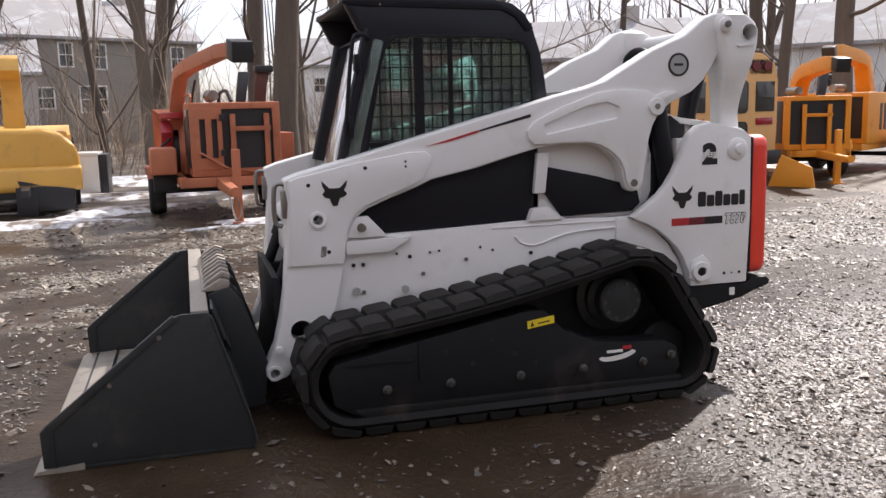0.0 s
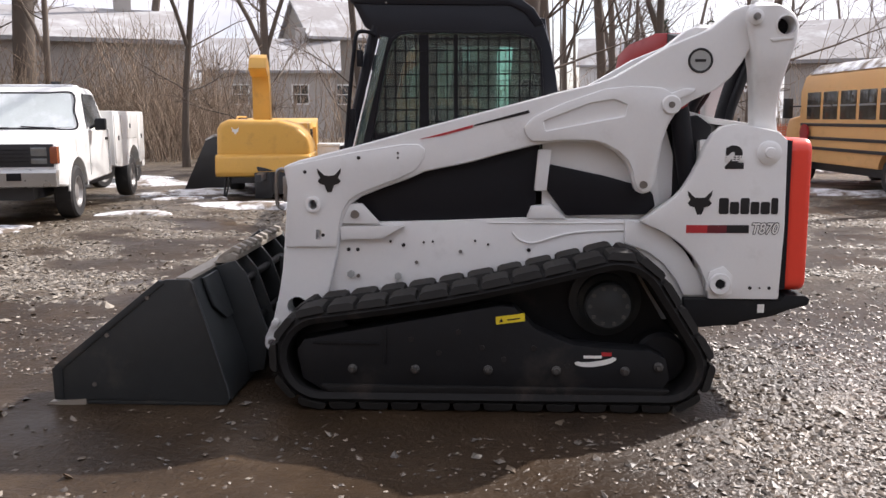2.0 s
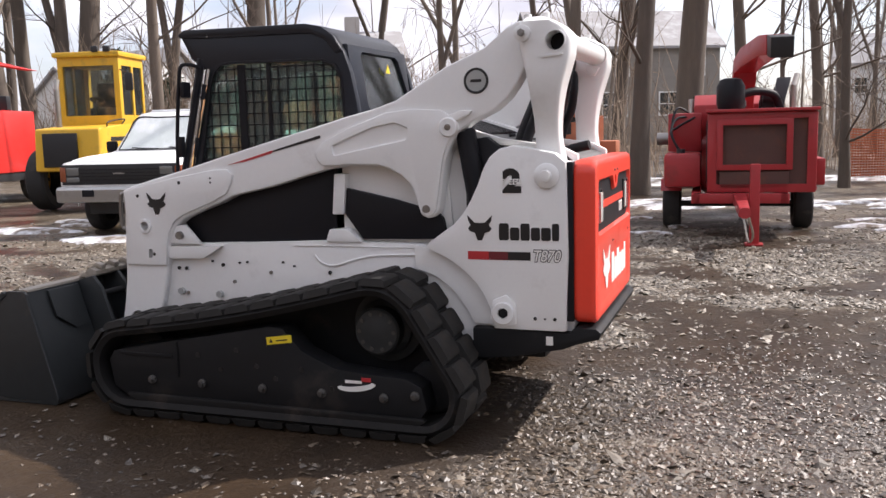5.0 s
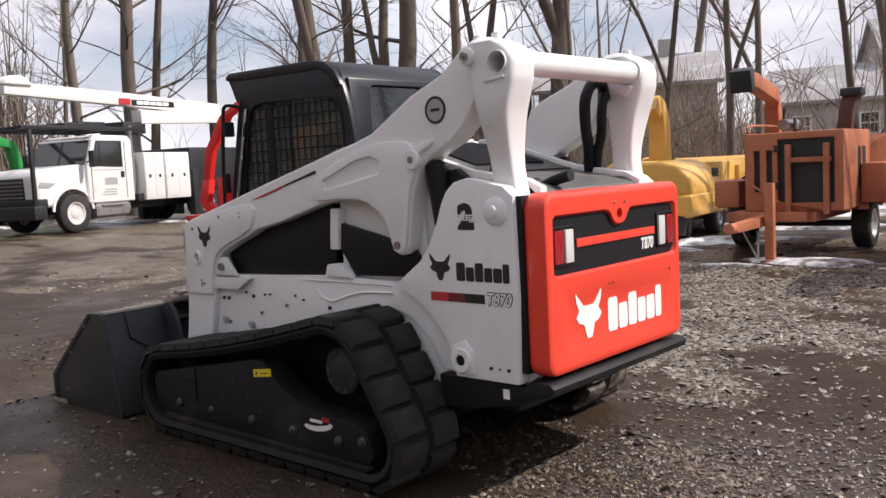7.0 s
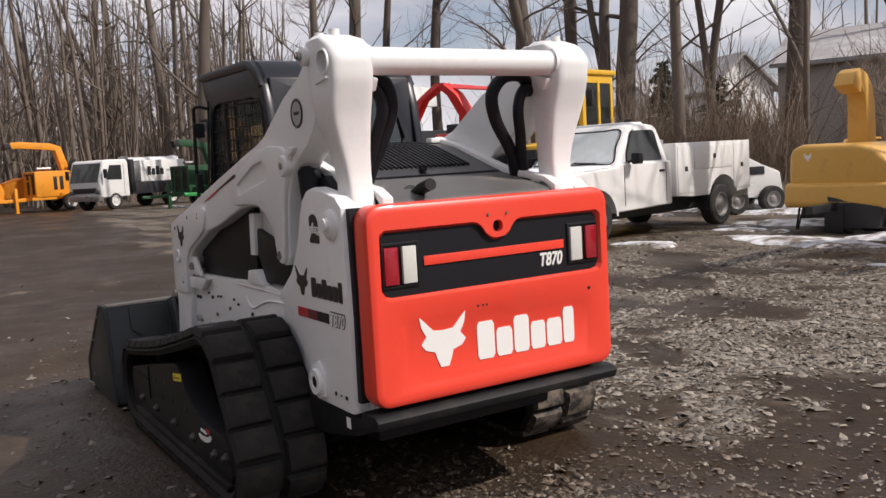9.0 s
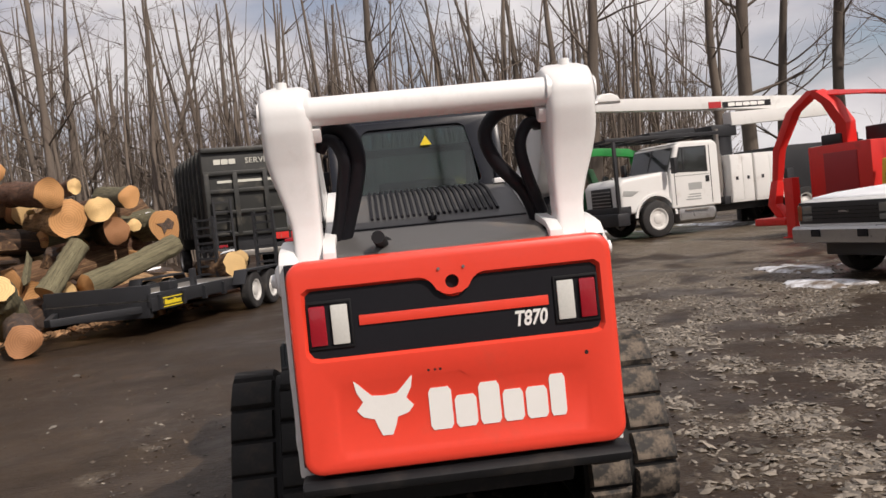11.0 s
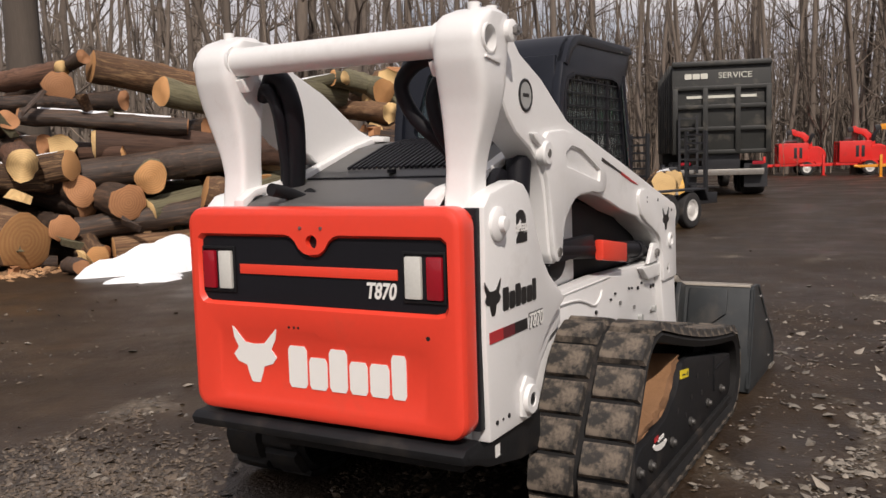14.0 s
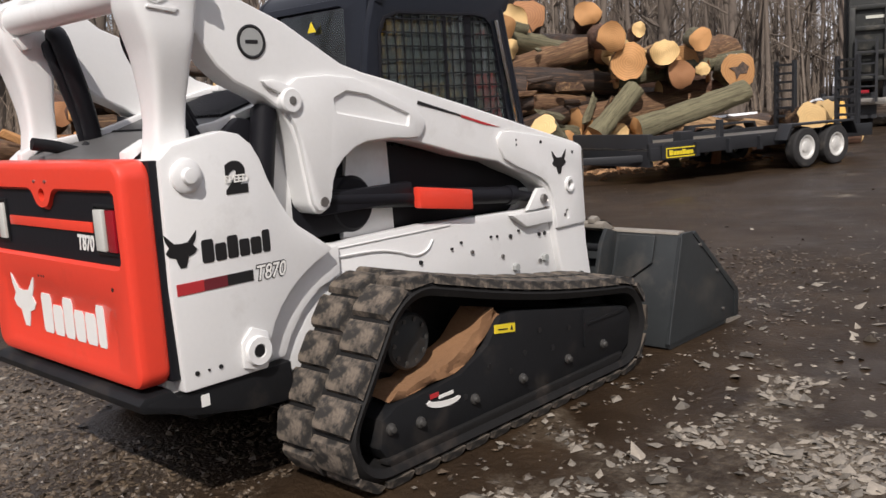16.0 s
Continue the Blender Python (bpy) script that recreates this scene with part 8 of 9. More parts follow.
def log(c, way, length, r, label="sawn log with rough brown bark in the pile", kind=None):
    me, ends = LOG_KINDS[lrng.randrange(9) if kind is None else kind]
    ob = new("log", me)
    q = Vector(way).normalized().to_track_quat("X", "Z").to_matrix().to_4x4()
    ob.matrix_world = Matrix.Translation(c) @ q @ Matrix.Rotation(lrng.uniform(0, 6.28), 4, "X") @ Matrix.Diagonal((length, r, r, 1))
    tagged(ob, label, "log", "logs in the pile")
    for e in ends:
        o = new("cut_end", e)
        o.parent = ob
    return ob


PILE = [Vector(p) for p in ((2.9, -9.4), (-1.3, -6.6), (-5.0, -4.2), (-7.8, -3.1), (-10.2, -1.95), (-14.2, 0.35))]


def pile_at(s):
    """A place on the pile's front edge, s metres along it, and the way along."""
    for a, b in zip(PILE, PILE[1:]):
        d = (b - a).length
        if s <= d:
            return a + (b - a) * (s / d), (b - a).normalized()
        s -= d
    return PILE[-1], (PILE[-1] - PILE[-2]).normalized()


TOTAL = sum((b - a).length for a, b in zip(PILE, PILE[1:]))
LOW_END = 4.3
for layer in range(8):
    s = 0.2 + 0.25 * layer + lrng.uniform(0, 0.3)
    while s < TOTAL - 0.15 * layer:
        if layer * 0.40 > 0.35 + 0.9 * max(0.0, s - LOW_END):
            s += 0.3
            continue
        if s < 6.2 and layer > 5 or 5.4 < s < 7.3 and layer < 3:
            s += 0.4
            continue
        r = lrng.choice((0.13, 0.17, 0.20, 0.24, 0.28) if s < 8 else (0.15, 0.19, 0.23, 0.28, 0.33) if s < 15.0 else (0.18, 0.24, 0.30, 0.36, 0.42))
        p, along_ = pile_at(s)
        back = Vector((along_.y, -along_.x))
        if back.y > 0:
            back = -back
        mode = lrng.random()
        length = lrng.uniform(1.5, 3.6)
        end_on = mode < (0.78 if s < 8 else 0.24 if s < 15.0 else 0.84)
        if end_on:
            w = back * 1.0 + along_ * lrng.gauss(-0.40 if s < 9 else 0.0, 0.45)
            off = 0.24 * layer + length / 2 + lrng.uniform(-0.50, 0.35) + (1.0 if s > 15.4 and layer > 1 else 0.0)
            step = r * 1.9
        else:
            w = along_ + back * lrng.uniform(-0.35, 0.35)
            off = 0.26 * layer + r + lrng.uniform(-0.1, 0.3)
            step = length * 0.62
        c = p + back * off + (Vector((0, 0)) if end_on else along_ * length / 2)
        zz = 0.26 + layer * 0.42 + lrng.uniform(-0.06, 0.12)
        if layer > 4 and lrng.random() < 0.30:
            s += step
            continue
        log((c.x, c.y, max(r * 0.95, zz)), (w.x, w.y, max(-0.22, min(0.22, lrng.gauss(0.0, 0.17)))), length, r, kind=lrng.choice((0, 3, 3, 6, 5, 8, 0, 4, 6, 1)) if s < 9 else lrng.choice((0, 3, 5, 6, 8, 7, 8, 2)) if s < 15.0 else None)
        s += step
    if layer < 5:
        s = 0.6
        while s < TOTAL - 0.5:
            p, along_ = pile_at(s)
            back = Vector((along_.y, -along_.x))
            if back.y > 0:
                back = -back
            if layer * 0.40 > 0.2 + 0.9 * max(0.0, s - LOW_END):
                s += 0.6
                continue
            c = p + back * (0.3 * layer + 1.9) + along_ * 1.2
            log((c.x, c.y, 0.24 + layer * 0.41), (along_.x, along_.y, 0.03), 2.8, 0.27)
            s += 2.4
log((-2.92, -6.83, 0.70), (0.06, -0.98, 0.145), 2.8, 0.50, "thick sawn log lying before the pile", 6)
log((-4.3, -3.3, 0.22), (0.9, -0.45, 0.0), 1.1, 0.21, "short sawn log lying before the pile")
log((-3.0, -4.3, 0.14), (0.3, 0.9, 0.0), 0.45, 0.14, "short sawn offcut on the ground")
log((-12.55, -0.22, 1.15), (-0.83, 0.50, 0.24), 2.7, 0.25, "mossy log lying across the pile front", 8)
log((-11.15, -1.20, 1.25), (-0.55, 0.30, 0.62), 1.3, 0.22, "lichened log leaning against the pile", 8)
log((-9.8, -1.85, 0.62), (0.62, 0.10, 0.55), 1.2, 0.36, "thick lichened butt leaning at the pile's foot", 7)
# thick sawn butts whose ends face the yard above the trailer
BUTTS = [(-11.6, -1.14, 2.21, 0.36, 2), (-12.33, -0.73, 2.37, 0.30, 1), (-12.67, -0.53, 1.90, 0.29, 3), (-11.28, -1.33, 2.73, 0.29, 4), (-11.82, -1.02, 2.86, 0.16, 1), (-13.09, -0.29, 2.61, 0.24, 8), (-13.13, -0.27, 1.99, 0.15, 7)]
for bx, by, bz, br, bk in BUTTS:
    w = Vector((-0.84 + lrng.uniform(-0.15, 0.15), -0.54 + lrng.uniform(-0.12, 0.12), lrng.uniform(-0.02, 0.08))).normalized()
    log(Vector((bx, by, bz)) + w * 1.1, w, 2.2, br, "thick sawn butt with its pale end facing the yard", bk)
hollow = log((-14.35, -0.20, 1.92), (-0.80, -0.58, 0.0), 1.5, 0.37, "thick log with a rotten hollow end in the pile", 8)
heart = part("rotten_heart", prism([(-0.34, -0.42), (0.10, -0.60), (0.38, -0.30), (0.20, 0.02), (0.42, 0.34), (-0.05, 0.22), (-0.40, 0.40), (-0.22, -0.05)], -0.516, -0.40, "x", 0.0), M_BARKS[2], hollow, "dark rotten heart wood")
log((-7.50, -1.78, 0.36), (-1.0, 0.02, 0.10), 2.2, 0.24, "lichened log with a rusty cut end at the pile's foot", 8)
log((-8.10, -0.95, 0.32), (-0.9, -0.40, 0.06), 1.8, 0.26, "dark log with a rusty cut end at the pile's foot", 3)
log((-6.45, -3.20, 0.78), (0.72, -0.57, 0.22), 2.6, 0.42, "thick log with deeply furrowed bark in the pile", 6)
log((-7.15, -2.90, 1.50), (0.72, -0.40, 0.55), 1.2, 0.23, "short lichened log leaning down the pile", 7)
log((-6.60, -2.75, 0.18), (0.75, -0.50, 0.0), 0.85, 0.18, "short lichened log lying before the pile", 8)
log((-14.6, 1.2, 0.75), (0.7, 0.7, 0.1), 1.2, 0.36)
log((-15.3, 1.3, 0.9), (0.8, 0.5, 0.1), 1.0, 0.30)


def log_snow(ob):
    """A thin strip of snow lying along the top of a log."""
    ln, rr = ob.matrix_world.col[0].length, ob.matrix_world.col[1].length
    way = Vector(ob.matrix_world.col[0][:3]).normalized()
    c = Vector(ob.matrix_world.translation) + Vector((0, 0, rr * 0.93))
    bm = bmesh.new()
    side = way.cross(Vector((0, 0, 1))).normalized()
    rings = []
    for k in range(9):
        t = k / 8 - 0.5
        w = rr * 0.38 * (1 + 0.6 * math.sin(k * 2.1 + ln * 7)) * math.sin(math.pi * (k + 0.5) / 9)
        p = c + way * (t * ln * 0.8)
        rings.append([bm.verts.new(p + side * a * w + Vector((0, 0, h))) for a, h in ((-1, -0.03), (-0.5, 0.02), (0.5, 0.02), (1, -0.03), (0, -0.05))])
    for a, b in zip(rings, rings[1:]):
        for k in range(5):
            bm.faces.new((a[k], a[(k + 1) % 5], b[(k + 1) % 5], b[k]))
    bm.faces.new(rings[0])
    bm.faces.new(rings[-1][::-1])
    bmesh.ops.recalc_face_normals(bm, faces=bm.faces)
    tagged(new("log_snow", mesh_of("log_snow", bm, M_SNOW_CLEAN, 60)), "thin strip of snow lying on a log", "snow", "snow on the logs")


bpy.context.view_layer.update()
for ob in [o for o in scene.objects if o.name.startswith("log") and o.parent is None and o.type == "MESH"][4::7]:
    if abs(ob.matrix_world.col[0][2]) < 0.15 * ob.matrix_world.col[0].length:
        log_snow(ob)


# split and broken pieces between the logs
def chunk_mesh(seed):
    r_ = random.Random(seed)
    bm = prism([(-0.5, -0.30), (0.45, -0.38), (0.52, 0.1), (0.15, 0.42), (-0.42, 0.25)], -0.5, 0.5, "y")
    for v in bm.verts:
        v.co += Vector((r_.uniform(-0.16, 0.16), r_.uniform(-0.2, 0.2), r_.uniform(-0.14, 0.14)))
    bmesh.ops.triangulate(bm, faces=bm.faces)
    return mesh_of("wood_chunk", bm, (M_CUTS + M_BARKS[:3])[seed % 6], 25)


CHUNKS = [chunk_mesh(900 + i) for i in range(6)]
for i in range(120):
    p, along_ = pile_at(lrng.uniform(0.3, TOTAL - 0.2))
    back = Vector((along_.y, -along_.x))
    if back.y > 0:
        back = -back
    low = lrng.random() < 0.45
    off = lrng.uniform(-0.7, 0.1) if low else lrng.uniform(0.0, 1.5)
    zz = lrng.uniform(0.05, 0.14) if low else 0.35 + 1.55 * max(0.0, off) + lrng.uniform(-0.2, 0.3)
    c = p + back * off
    o = new("wood_chunk", CHUNKS[i % 6])
    s = lrng.uniform(0.10, 0.24)
    o.matrix_world = Matrix.Translation((c.x, c.y, zz)) @ pose(0, 0, 0, lrng.uniform(0, 360), lrng.uniform(0, 360), lrng.uniform(0, 360)) @ Matrix.Diagonal((s, s * lrng.uniform(1.6, 4.2), s * 0.7, 1))
    tagged(o, "split chunk of orange-brown wood among the logs", "firewood", "split chunks in the pile")


# bark and splinters strewn along the pile's foot
cv, cf = [], []
for i in range(1500):
    p, along_ = pile_at(lrng.uniform(0.2, TOTAL))
    back = Vector((along_.y, -along_.x))
    if back.y > 0:
        back = -back
    c = p - back * abs(lrng.gauss(0.0, 0.55)) + back * 0.2
    a, ln, w = lrng.uniform(0, 6.28), lrng.uniform(0.03, 0.16), lrng.uniform(0.008, 0.03)
    dx, dy = math.cos(a) * ln, math.sin(a) * ln
    ex, ey = -math.sin(a) * w, math.cos(a) * w
    z0, b_ = rise(c.x, c.y), len(cv)
    tip = lrng.uniform(0.0, 0.05)
    cv += [(c.x - dx - ex, c.y - dy - ey, z0), (c.x + dx - ex, c.y + dy - ey, z0 + tip), (c.x + dx + ex, c.y + dy + ey, z0 + tip), (c.x - dx + ex, c.y - dy + ey, z0), (c.x, c.y, z0 + 0.03 + tip)]
    cf += [(b_, b_ + 1, b_ + 4), (b_ + 1, b_ + 2, b_ + 4), (b_ + 2, b_ + 3, b_ + 4), (b_ + 3, b_, b_ + 4)]
cme = bpy.data.meshes.new("wood_litter")
cme.from_pydata(cv, [], cf)
cme.materials.append(surf("wood_litter", (0.30, 0.17, 0.085), 0.85, var=0.3, island=0.6))
tagged(new("wood_litter", cme), "bark and splinters strewn before the log pile", "wood litter", kind="stuff")


# ---- houses ----
M_SIDING = surf("grey_shingle_siding", (0.255, 0.235, 0.21), 0.85, var=0.15, big=0.6, fine=6, bump=0.4, stretch=(1, 1, 6))
M_SIDING2 = surf("grey_block_wall", (0.42, 0.395, 0.37), 0.85, var=0.12, big=0.5, fine=5, bump=0.3)
M_SIDING_W = surf("white_siding", (0.74, 0.74, 0.73), 0.7, var=0.05, big=0.5, fine=5, bump=0.2, stretch=(1, 1, 6))
M_ROOF = surf("snowy_shingle_roof", (0.30, 0.29, 0.29), 0.85, var=0.15, big=0.4, fine=4, bump=0.3, dirt=(0.52, 0.53, 0.55), dirt_amt=0.50, dirt_scale=0.6)
M_TRIM = surf("white_trim", (0.72, 0.72, 0.70), 0.6, var=0.05)


def house(x, y, w, d, eave, ridge, turn, wall, label, windows, along_x=True, gable_front=False):
    """A gabled house; x, y is the middle of its front wall's foot, which faces -y before the turn."""
    v = thing("house", label, "house", pose(x, y, rise(x, y), 0, 0, turn))
    if gable_front:
        shape = prism([(-w / 2, -0.5), (w / 2, -0.5), (w / 2, eave), (0, ridge), (-w / 2, eave)], 0, d, "y")
        slopes = [[(-w / 2 - 0.4, eave - 0.25), (0, ridge + 0.05), (0, ridge + 0.25), (-w / 2 - 0.4, eave - 0.05)], [(w / 2 + 0.4, eave - 0.25), (0, ridge + 0.05), (0, ridge + 0.25), (w / 2 + 0.4, eave - 0.05)]]
        part("wall", shape, wall, v)
        for sl in slopes:
            part("roof", prism(sl, -0.4, d + 0.4, "y"), M_ROOF, v)
    else:
        part("wall", prism([(0, -0.5), (0, eave), (d / 2, ridge), (d, eave), (d, -0.5)], -w / 2, w / 2, "x"), wall, v)
        part("roof", prism([(-0.4, eave - 0.2), (d / 2, ridge + 0.05), (d / 2, ridge + 0.25), (-0.4, eave)], -w / 2 - 0.3, w / 2 + 0.3, "x"), M_ROOF, v)
        part("roof", prism([(d + 0.4, eave - 0.2), (d / 2, ridge + 0.05), (d / 2, ridge + 0.25), (d + 0.4, eave)], -w / 2 - 0.3, w / 2 + 0.3, "x"), M_ROOF, v)
        part("chimney", box(w * 0.18, w * 0.18 + 0.8, d / 2 - 0.4, d / 2 + 0.4, eave, ridge + 1.0, 0.03), M_SIDING2, v)
    for wx, wz, ww, wh in windows:
        wi = part("window", cut(box(wx - ww / 2 - 0.1, wx + ww / 2 + 0.1, -0.05, 0.03, wz - wh / 2 - 0.1, wz + wh / 2 + 0.1), box(wx - ww / 2, wx + ww / 2, -0.2, 0.2, wz - wh / 2, wz + wh / 2)), M_TRIM, v)
        part("pane", box(wx - ww / 2, wx + ww / 2, -0.012, 0.0, wz - wh / 2, wz + wh / 2), M_CARGLASS, wi)
        part("sash", both(box(wx - ww / 2, wx + ww / 2, -0.035, -0.012, wz - 0.03, wz + 0.03), box(wx - 0.02, wx + 0.02, -0.03, -0.012, wz - wh / 2, wz + wh / 2)), M_TRIM, wi)
    return v


house(-4.8, 67.2, 14.0, 8.0, 7.2, 10.0, 28, M_SIDING, "grey shingled two-storey house with snowy roof", [(-2.9, 6.0, 0.85, 1.5), (-0.6, 5.9, 0.9, 1.6), (5.3, 5.9, 0.9, 1.6), (-4.7, 3.1, 1.5, 1.3), (-1.2, 3.0, 1.8, 1.7), (3.0, 3.0, 1.4, 1.6)])
house(-16.6, 40.2, 8.6, 9.0, 5.0, 6.6, 27, M_SIDING2, "plain grey house behind bare trees", [])
house(-31.6, 49.5, 4.6, 7.0, 4.8, 6.9, 74, M_SIDING_W, "white gabled house beyond the yard", [(-0.4, 4.2, 0.6, 1.1), (1.2, 2.2, 0.8, 1.0)], gable_front=True)
house(-38.5, 53.0, 6.0, 7.0, 4.2, 6.2, 74, M_SIDING_W, "white house wing beyond the yard", [(0.5, 2.6, 0.9, 1.1)])
house(17.2, 78.7, 4.4, 9.0, 6.2, 8.3, -8, M_SIDING_W, "white gabled house beyond the fence", [(0.5, 4.9, 0.7, 1.2), (-0.2, 7.2, 0.4, 0.5)], gable_front=True)
house(13.6, 81.0, 7.0, 7.0, 6.0, 8.4, -8, M_SIDING_W, "white house wing with snowy roof beyond the fence", [(-1.5, 4.2, 0.9, 1.2), (1.2, 4.2, 0.9, 1.2)])
house(20.6, 75.0, 5.5, 6.0, 3.4, 4.8, -8, M_SIDING2, "low grey outbuilding beyond the fence", [(-0.8, 2.2, 0.9, 1.0)])
house(22.5, 46.0, 11.0, 9.0, 4.4, 6.6, -22, M_SIDING2, "grey house beyond the school bus", [(-3.0, 2.8, 1.0, 1.2), (1.0, 2.8, 1.0, 1.2), (3.4, 2.8, 1.0, 1.2)])
house(-13.0, 60.0, 9.0, 8.0, 4.6, 6.8, 10, M_SIDING2, "distant grey house with snowy roof", [(-2.0, 3.0, 1.0, 1.2), (2.0, 3.0, 1.0, 1.2)])
house(34, 36, 12.0, 9.0, 4.6, 6.8, -45, M_SIDING_W, "white house far beyond the yard", [(-3.0, 3.0, 1.0, 1.2), (2.0, 3.0, 1.0, 1.2)])


# ---- orange fence ----
M_FENCE = surf("orange_fence_plastic", (0.50, 0.12, 0.05), 0.6, var=0.3, big=1, fine=10)
fence = thing("safety_fence", "sagging orange plastic safety fence on posts", "fence", pose(6.0, 24.5, 0, 0, 0, -5))
for i in range(9):
    part("post", rod((i * 2.4, 0, -0.1), (i * 2.4 + 0.04, 0, 1.45), 0.03, seg=8), M_GRILLE, fence)
for k in range(18):
    strip = bmesh.new()
    n_ = 44
    rows_ = [[], [], [], []]
    for i in range(n_ + 1):
        x = 19.2 * i / n_
        sag = -0.10 * abs(math.sin(math.pi * x / 2.4)) * k / 17 + 0.03 * math.sin(x * 1.3)
        z = 0.12 + k * 0.070 + sag
        for row, (dy, dz) in zip(rows_, ((0.0, 0.0), (0.012, 0.0), (0.012, 0.034), (0.0, 0.034))):
            row.append(strip.verts.new((x, dy + 0.04 * math.sin(x * 0.9), z + dz)))
    for a, b in zip(rows_, rows_[1:] + rows_[:1]):
        for i in range(n_):
            strip.faces.new((a[i], a[i + 1], b[i + 1], b[i]))
    bmesh.ops.recalc_face_normals(strip, faces=strip.faces)
    part("mesh_strand", strip, M_FENCE, fence)
upr = bmesh.new()
for i in range(300):
    x = i * 0.064
    merge(upr, box(x, x + 0.020, 0.03 * math.sin(x * 0.9), 0.03 * math.sin(x * 0.9) + 0.01, 0.12, 1.30))
tagged(part("mesh_web", upr, M_FENCE, fence), kind="stuff")


# ---- trees ----
M_TRUNK = surf("grey_brown_bark", (0.124, 0.100, 0.081), 0.95, var=0.35, big=1.2, fine=9, bump=0.9, rnd=0.3, stretch=(4, 4, 0.5))
M_TWIG = surf("bare_twigs", (0.13, 0.098, 0.078), 0.9, var=0.25, big=1, fine=6, rnd=0.25)


class Limbs:
    """Collects tapered, bent branches as plain vertex and face lists."""

    def __init__(self):
        self.v, self.f = [], []

    def branch(self, pts, radii, sides):
        base = len(self.v)
        for i, p in enumerate(pts):
            d = (pts[min(i + 1, len(pts) - 1)] - pts[max(i - 1, 0)]).normalized()
            s = d.cross(Vector((0.37, 0.21, 0.11))).normalized()
            u = s.cross(d)
            for k in range(sides):
                a = 2 * math.pi * k / sides
                self.v.append(tuple(p + radii[i] * (math.cos(a) * s + math.sin(a) * u)))
        for i in range(len(pts) - 1):
            for k in range(sides):
                a, b = base + i * sides + k, base + i * sides + (k + 1) % sides
                self.f.append((a, b, b + sides, a + sides))

    def mesh(self, name, material):
        me = bpy.data.meshes.new(name)
        me.from_pydata(self.v, [], self.f)
        me.materials.append(material)
        me.polygons.foreach_set("use_smooth", [True] * len(me.polygons))
        return me


def wander(r_, p, d, length, n_, bend, lift=0.0):
    pts = [p.copy()]
    d = d.normalized()
    for _ in range(n_):
        d = (d + Vector((r_.gauss(0, bend), r_.gauss(0, bend), r_.gauss(0, bend) + lift))).normalized()
        p = p + d * (length / n_)
        pts.append(p.copy())
    return pts


def tree_meshes(seed, height, r0, first, limbs, twigs=True, fork=False):
    """A bare winter tree: trunk with main limbs, and a crown of branches and twigs."""
    r_ = random.Random(seed)
    trunk, crown = Limbs(), Limbs()
    pts = wander(r_, Vector((0, 0, -0.2)), Vector((r_.gauss(0, 0.03), r_.gauss(0, 0.03), 1)), height, 12, 0.035, 0.03)
    rad = [r0 * (1.35 if i == 0 else 1.0) * (1 - 0.80 * (i / 12) ** 1.2) for i in range(13)]
    trunk.branch(pts, rad, 10)
    stems = [(pts, rad)]
    if fork:
        i = 3
        p2 = wander(r_, pts[i], Vector((r_.choice((-0.35, 0.35)), r_.uniform(-0.3, 0.3), 1)), height * 0.7, 9, 0.04, 0.04)
        rad2 = [rad[i] * 0.75 * (1 - 0.8 * k / 9) for k in range(10)]
        trunk.branch(p2, rad2, 8)
        stems.append((p2, rad2))
    for n_l in range(limbs):
        sp, sr = stems[n_l % len(stems)]
        lo = max(1, int(first / height * (len(sp) - 1))) if len(sp) == 13 else 1
        i = r_.randint(lo, len(sp) - 2)
        a = r_.uniform(0, 6.28)
        up = r_.uniform(0.15, 0.9)
        ln = r_.uniform(0.16, 0.34) * height * (1.15 - 0.6 * i / len(sp))
        lp = wander(r_, sp[i], Vector((math.cos(a), math.sin(a), up)), ln, 7, 0.13, 0.05)
        lr = [max(0.010, sr[i] * 0.27 * (1 - 0.88 * k / 7)) for k in range(8)]
        trunk.branch(lp, lr, 6)
        for _ in range(5):
            j = r_.randint(1, 6)
            d = (lp[j + 1] - lp[j]).normalized() + Vector((r_.gauss(0, 0.6), r_.gauss(0, 0.6), r_.gauss(0.25, 0.4)))
            bp = wander(r_, lp[j], d, ln * r_.uniform(0.25, 0.55), 5, 0.16, 0.03)
            br = [max(0.006, lr[j] * 0.55 * (1 - 0.8 * k / 5)) for k in range(6)]
            crown.branch(bp, br, 4)
            if twigs:
                for _ in range(4):
                    q = r_.randint(1, 4)
                    d2 = (bp[q + 1] - bp[q]).normalized() + Vector((r_.gauss(0, 0.7), r_.gauss(0, 0.7), r_.gauss(0.2, 0.5)))
                    tp = wander(r_, bp[q], d2, ln * r_.uniform(0.10, 0.28), 3, 0.15)
                    crown.branch(tp, [0.010, 0.008, 0.006, 0.004], 3)
    return trunk.mesh("trunk", M_TRUNK), crown.mesh("crown", M_TWIG)


BIG = [tree_meshes(700 + i, 19 + i % 3, 0.34, 5.5, 13, True, i % 3 == 1) for i in range(5)]
MID = [tree_meshes(720 + i, 16 + i % 4, 0.20, 4.0, 12, True, i % 2 == 0) for i in range(6)]
SLIM = [tree_meshes(740 + i, 13 + i % 3, 0.11, 2.0, 12, True, i % 2 == 0) for i in range(6)]
trng = random.Random(77)


def tree(x, y, kind, k=None, s=1.0, label="tall bare grey-barked tree in the winter wood"):
    t_me, c_me = kind[trng.randrange(len(kind)) if k is None else k]
    v = thing("tree", label, "tree", pose(x, y, rise(x, y), 0, 0, trng.uniform(0, 360)) @ Matrix.Diagonal((s, s, s, 1)), "trees round the yard")
    for me in (t_me, c_me):
        o = new(me.name.split(".")[0], me)
        o.parent = v


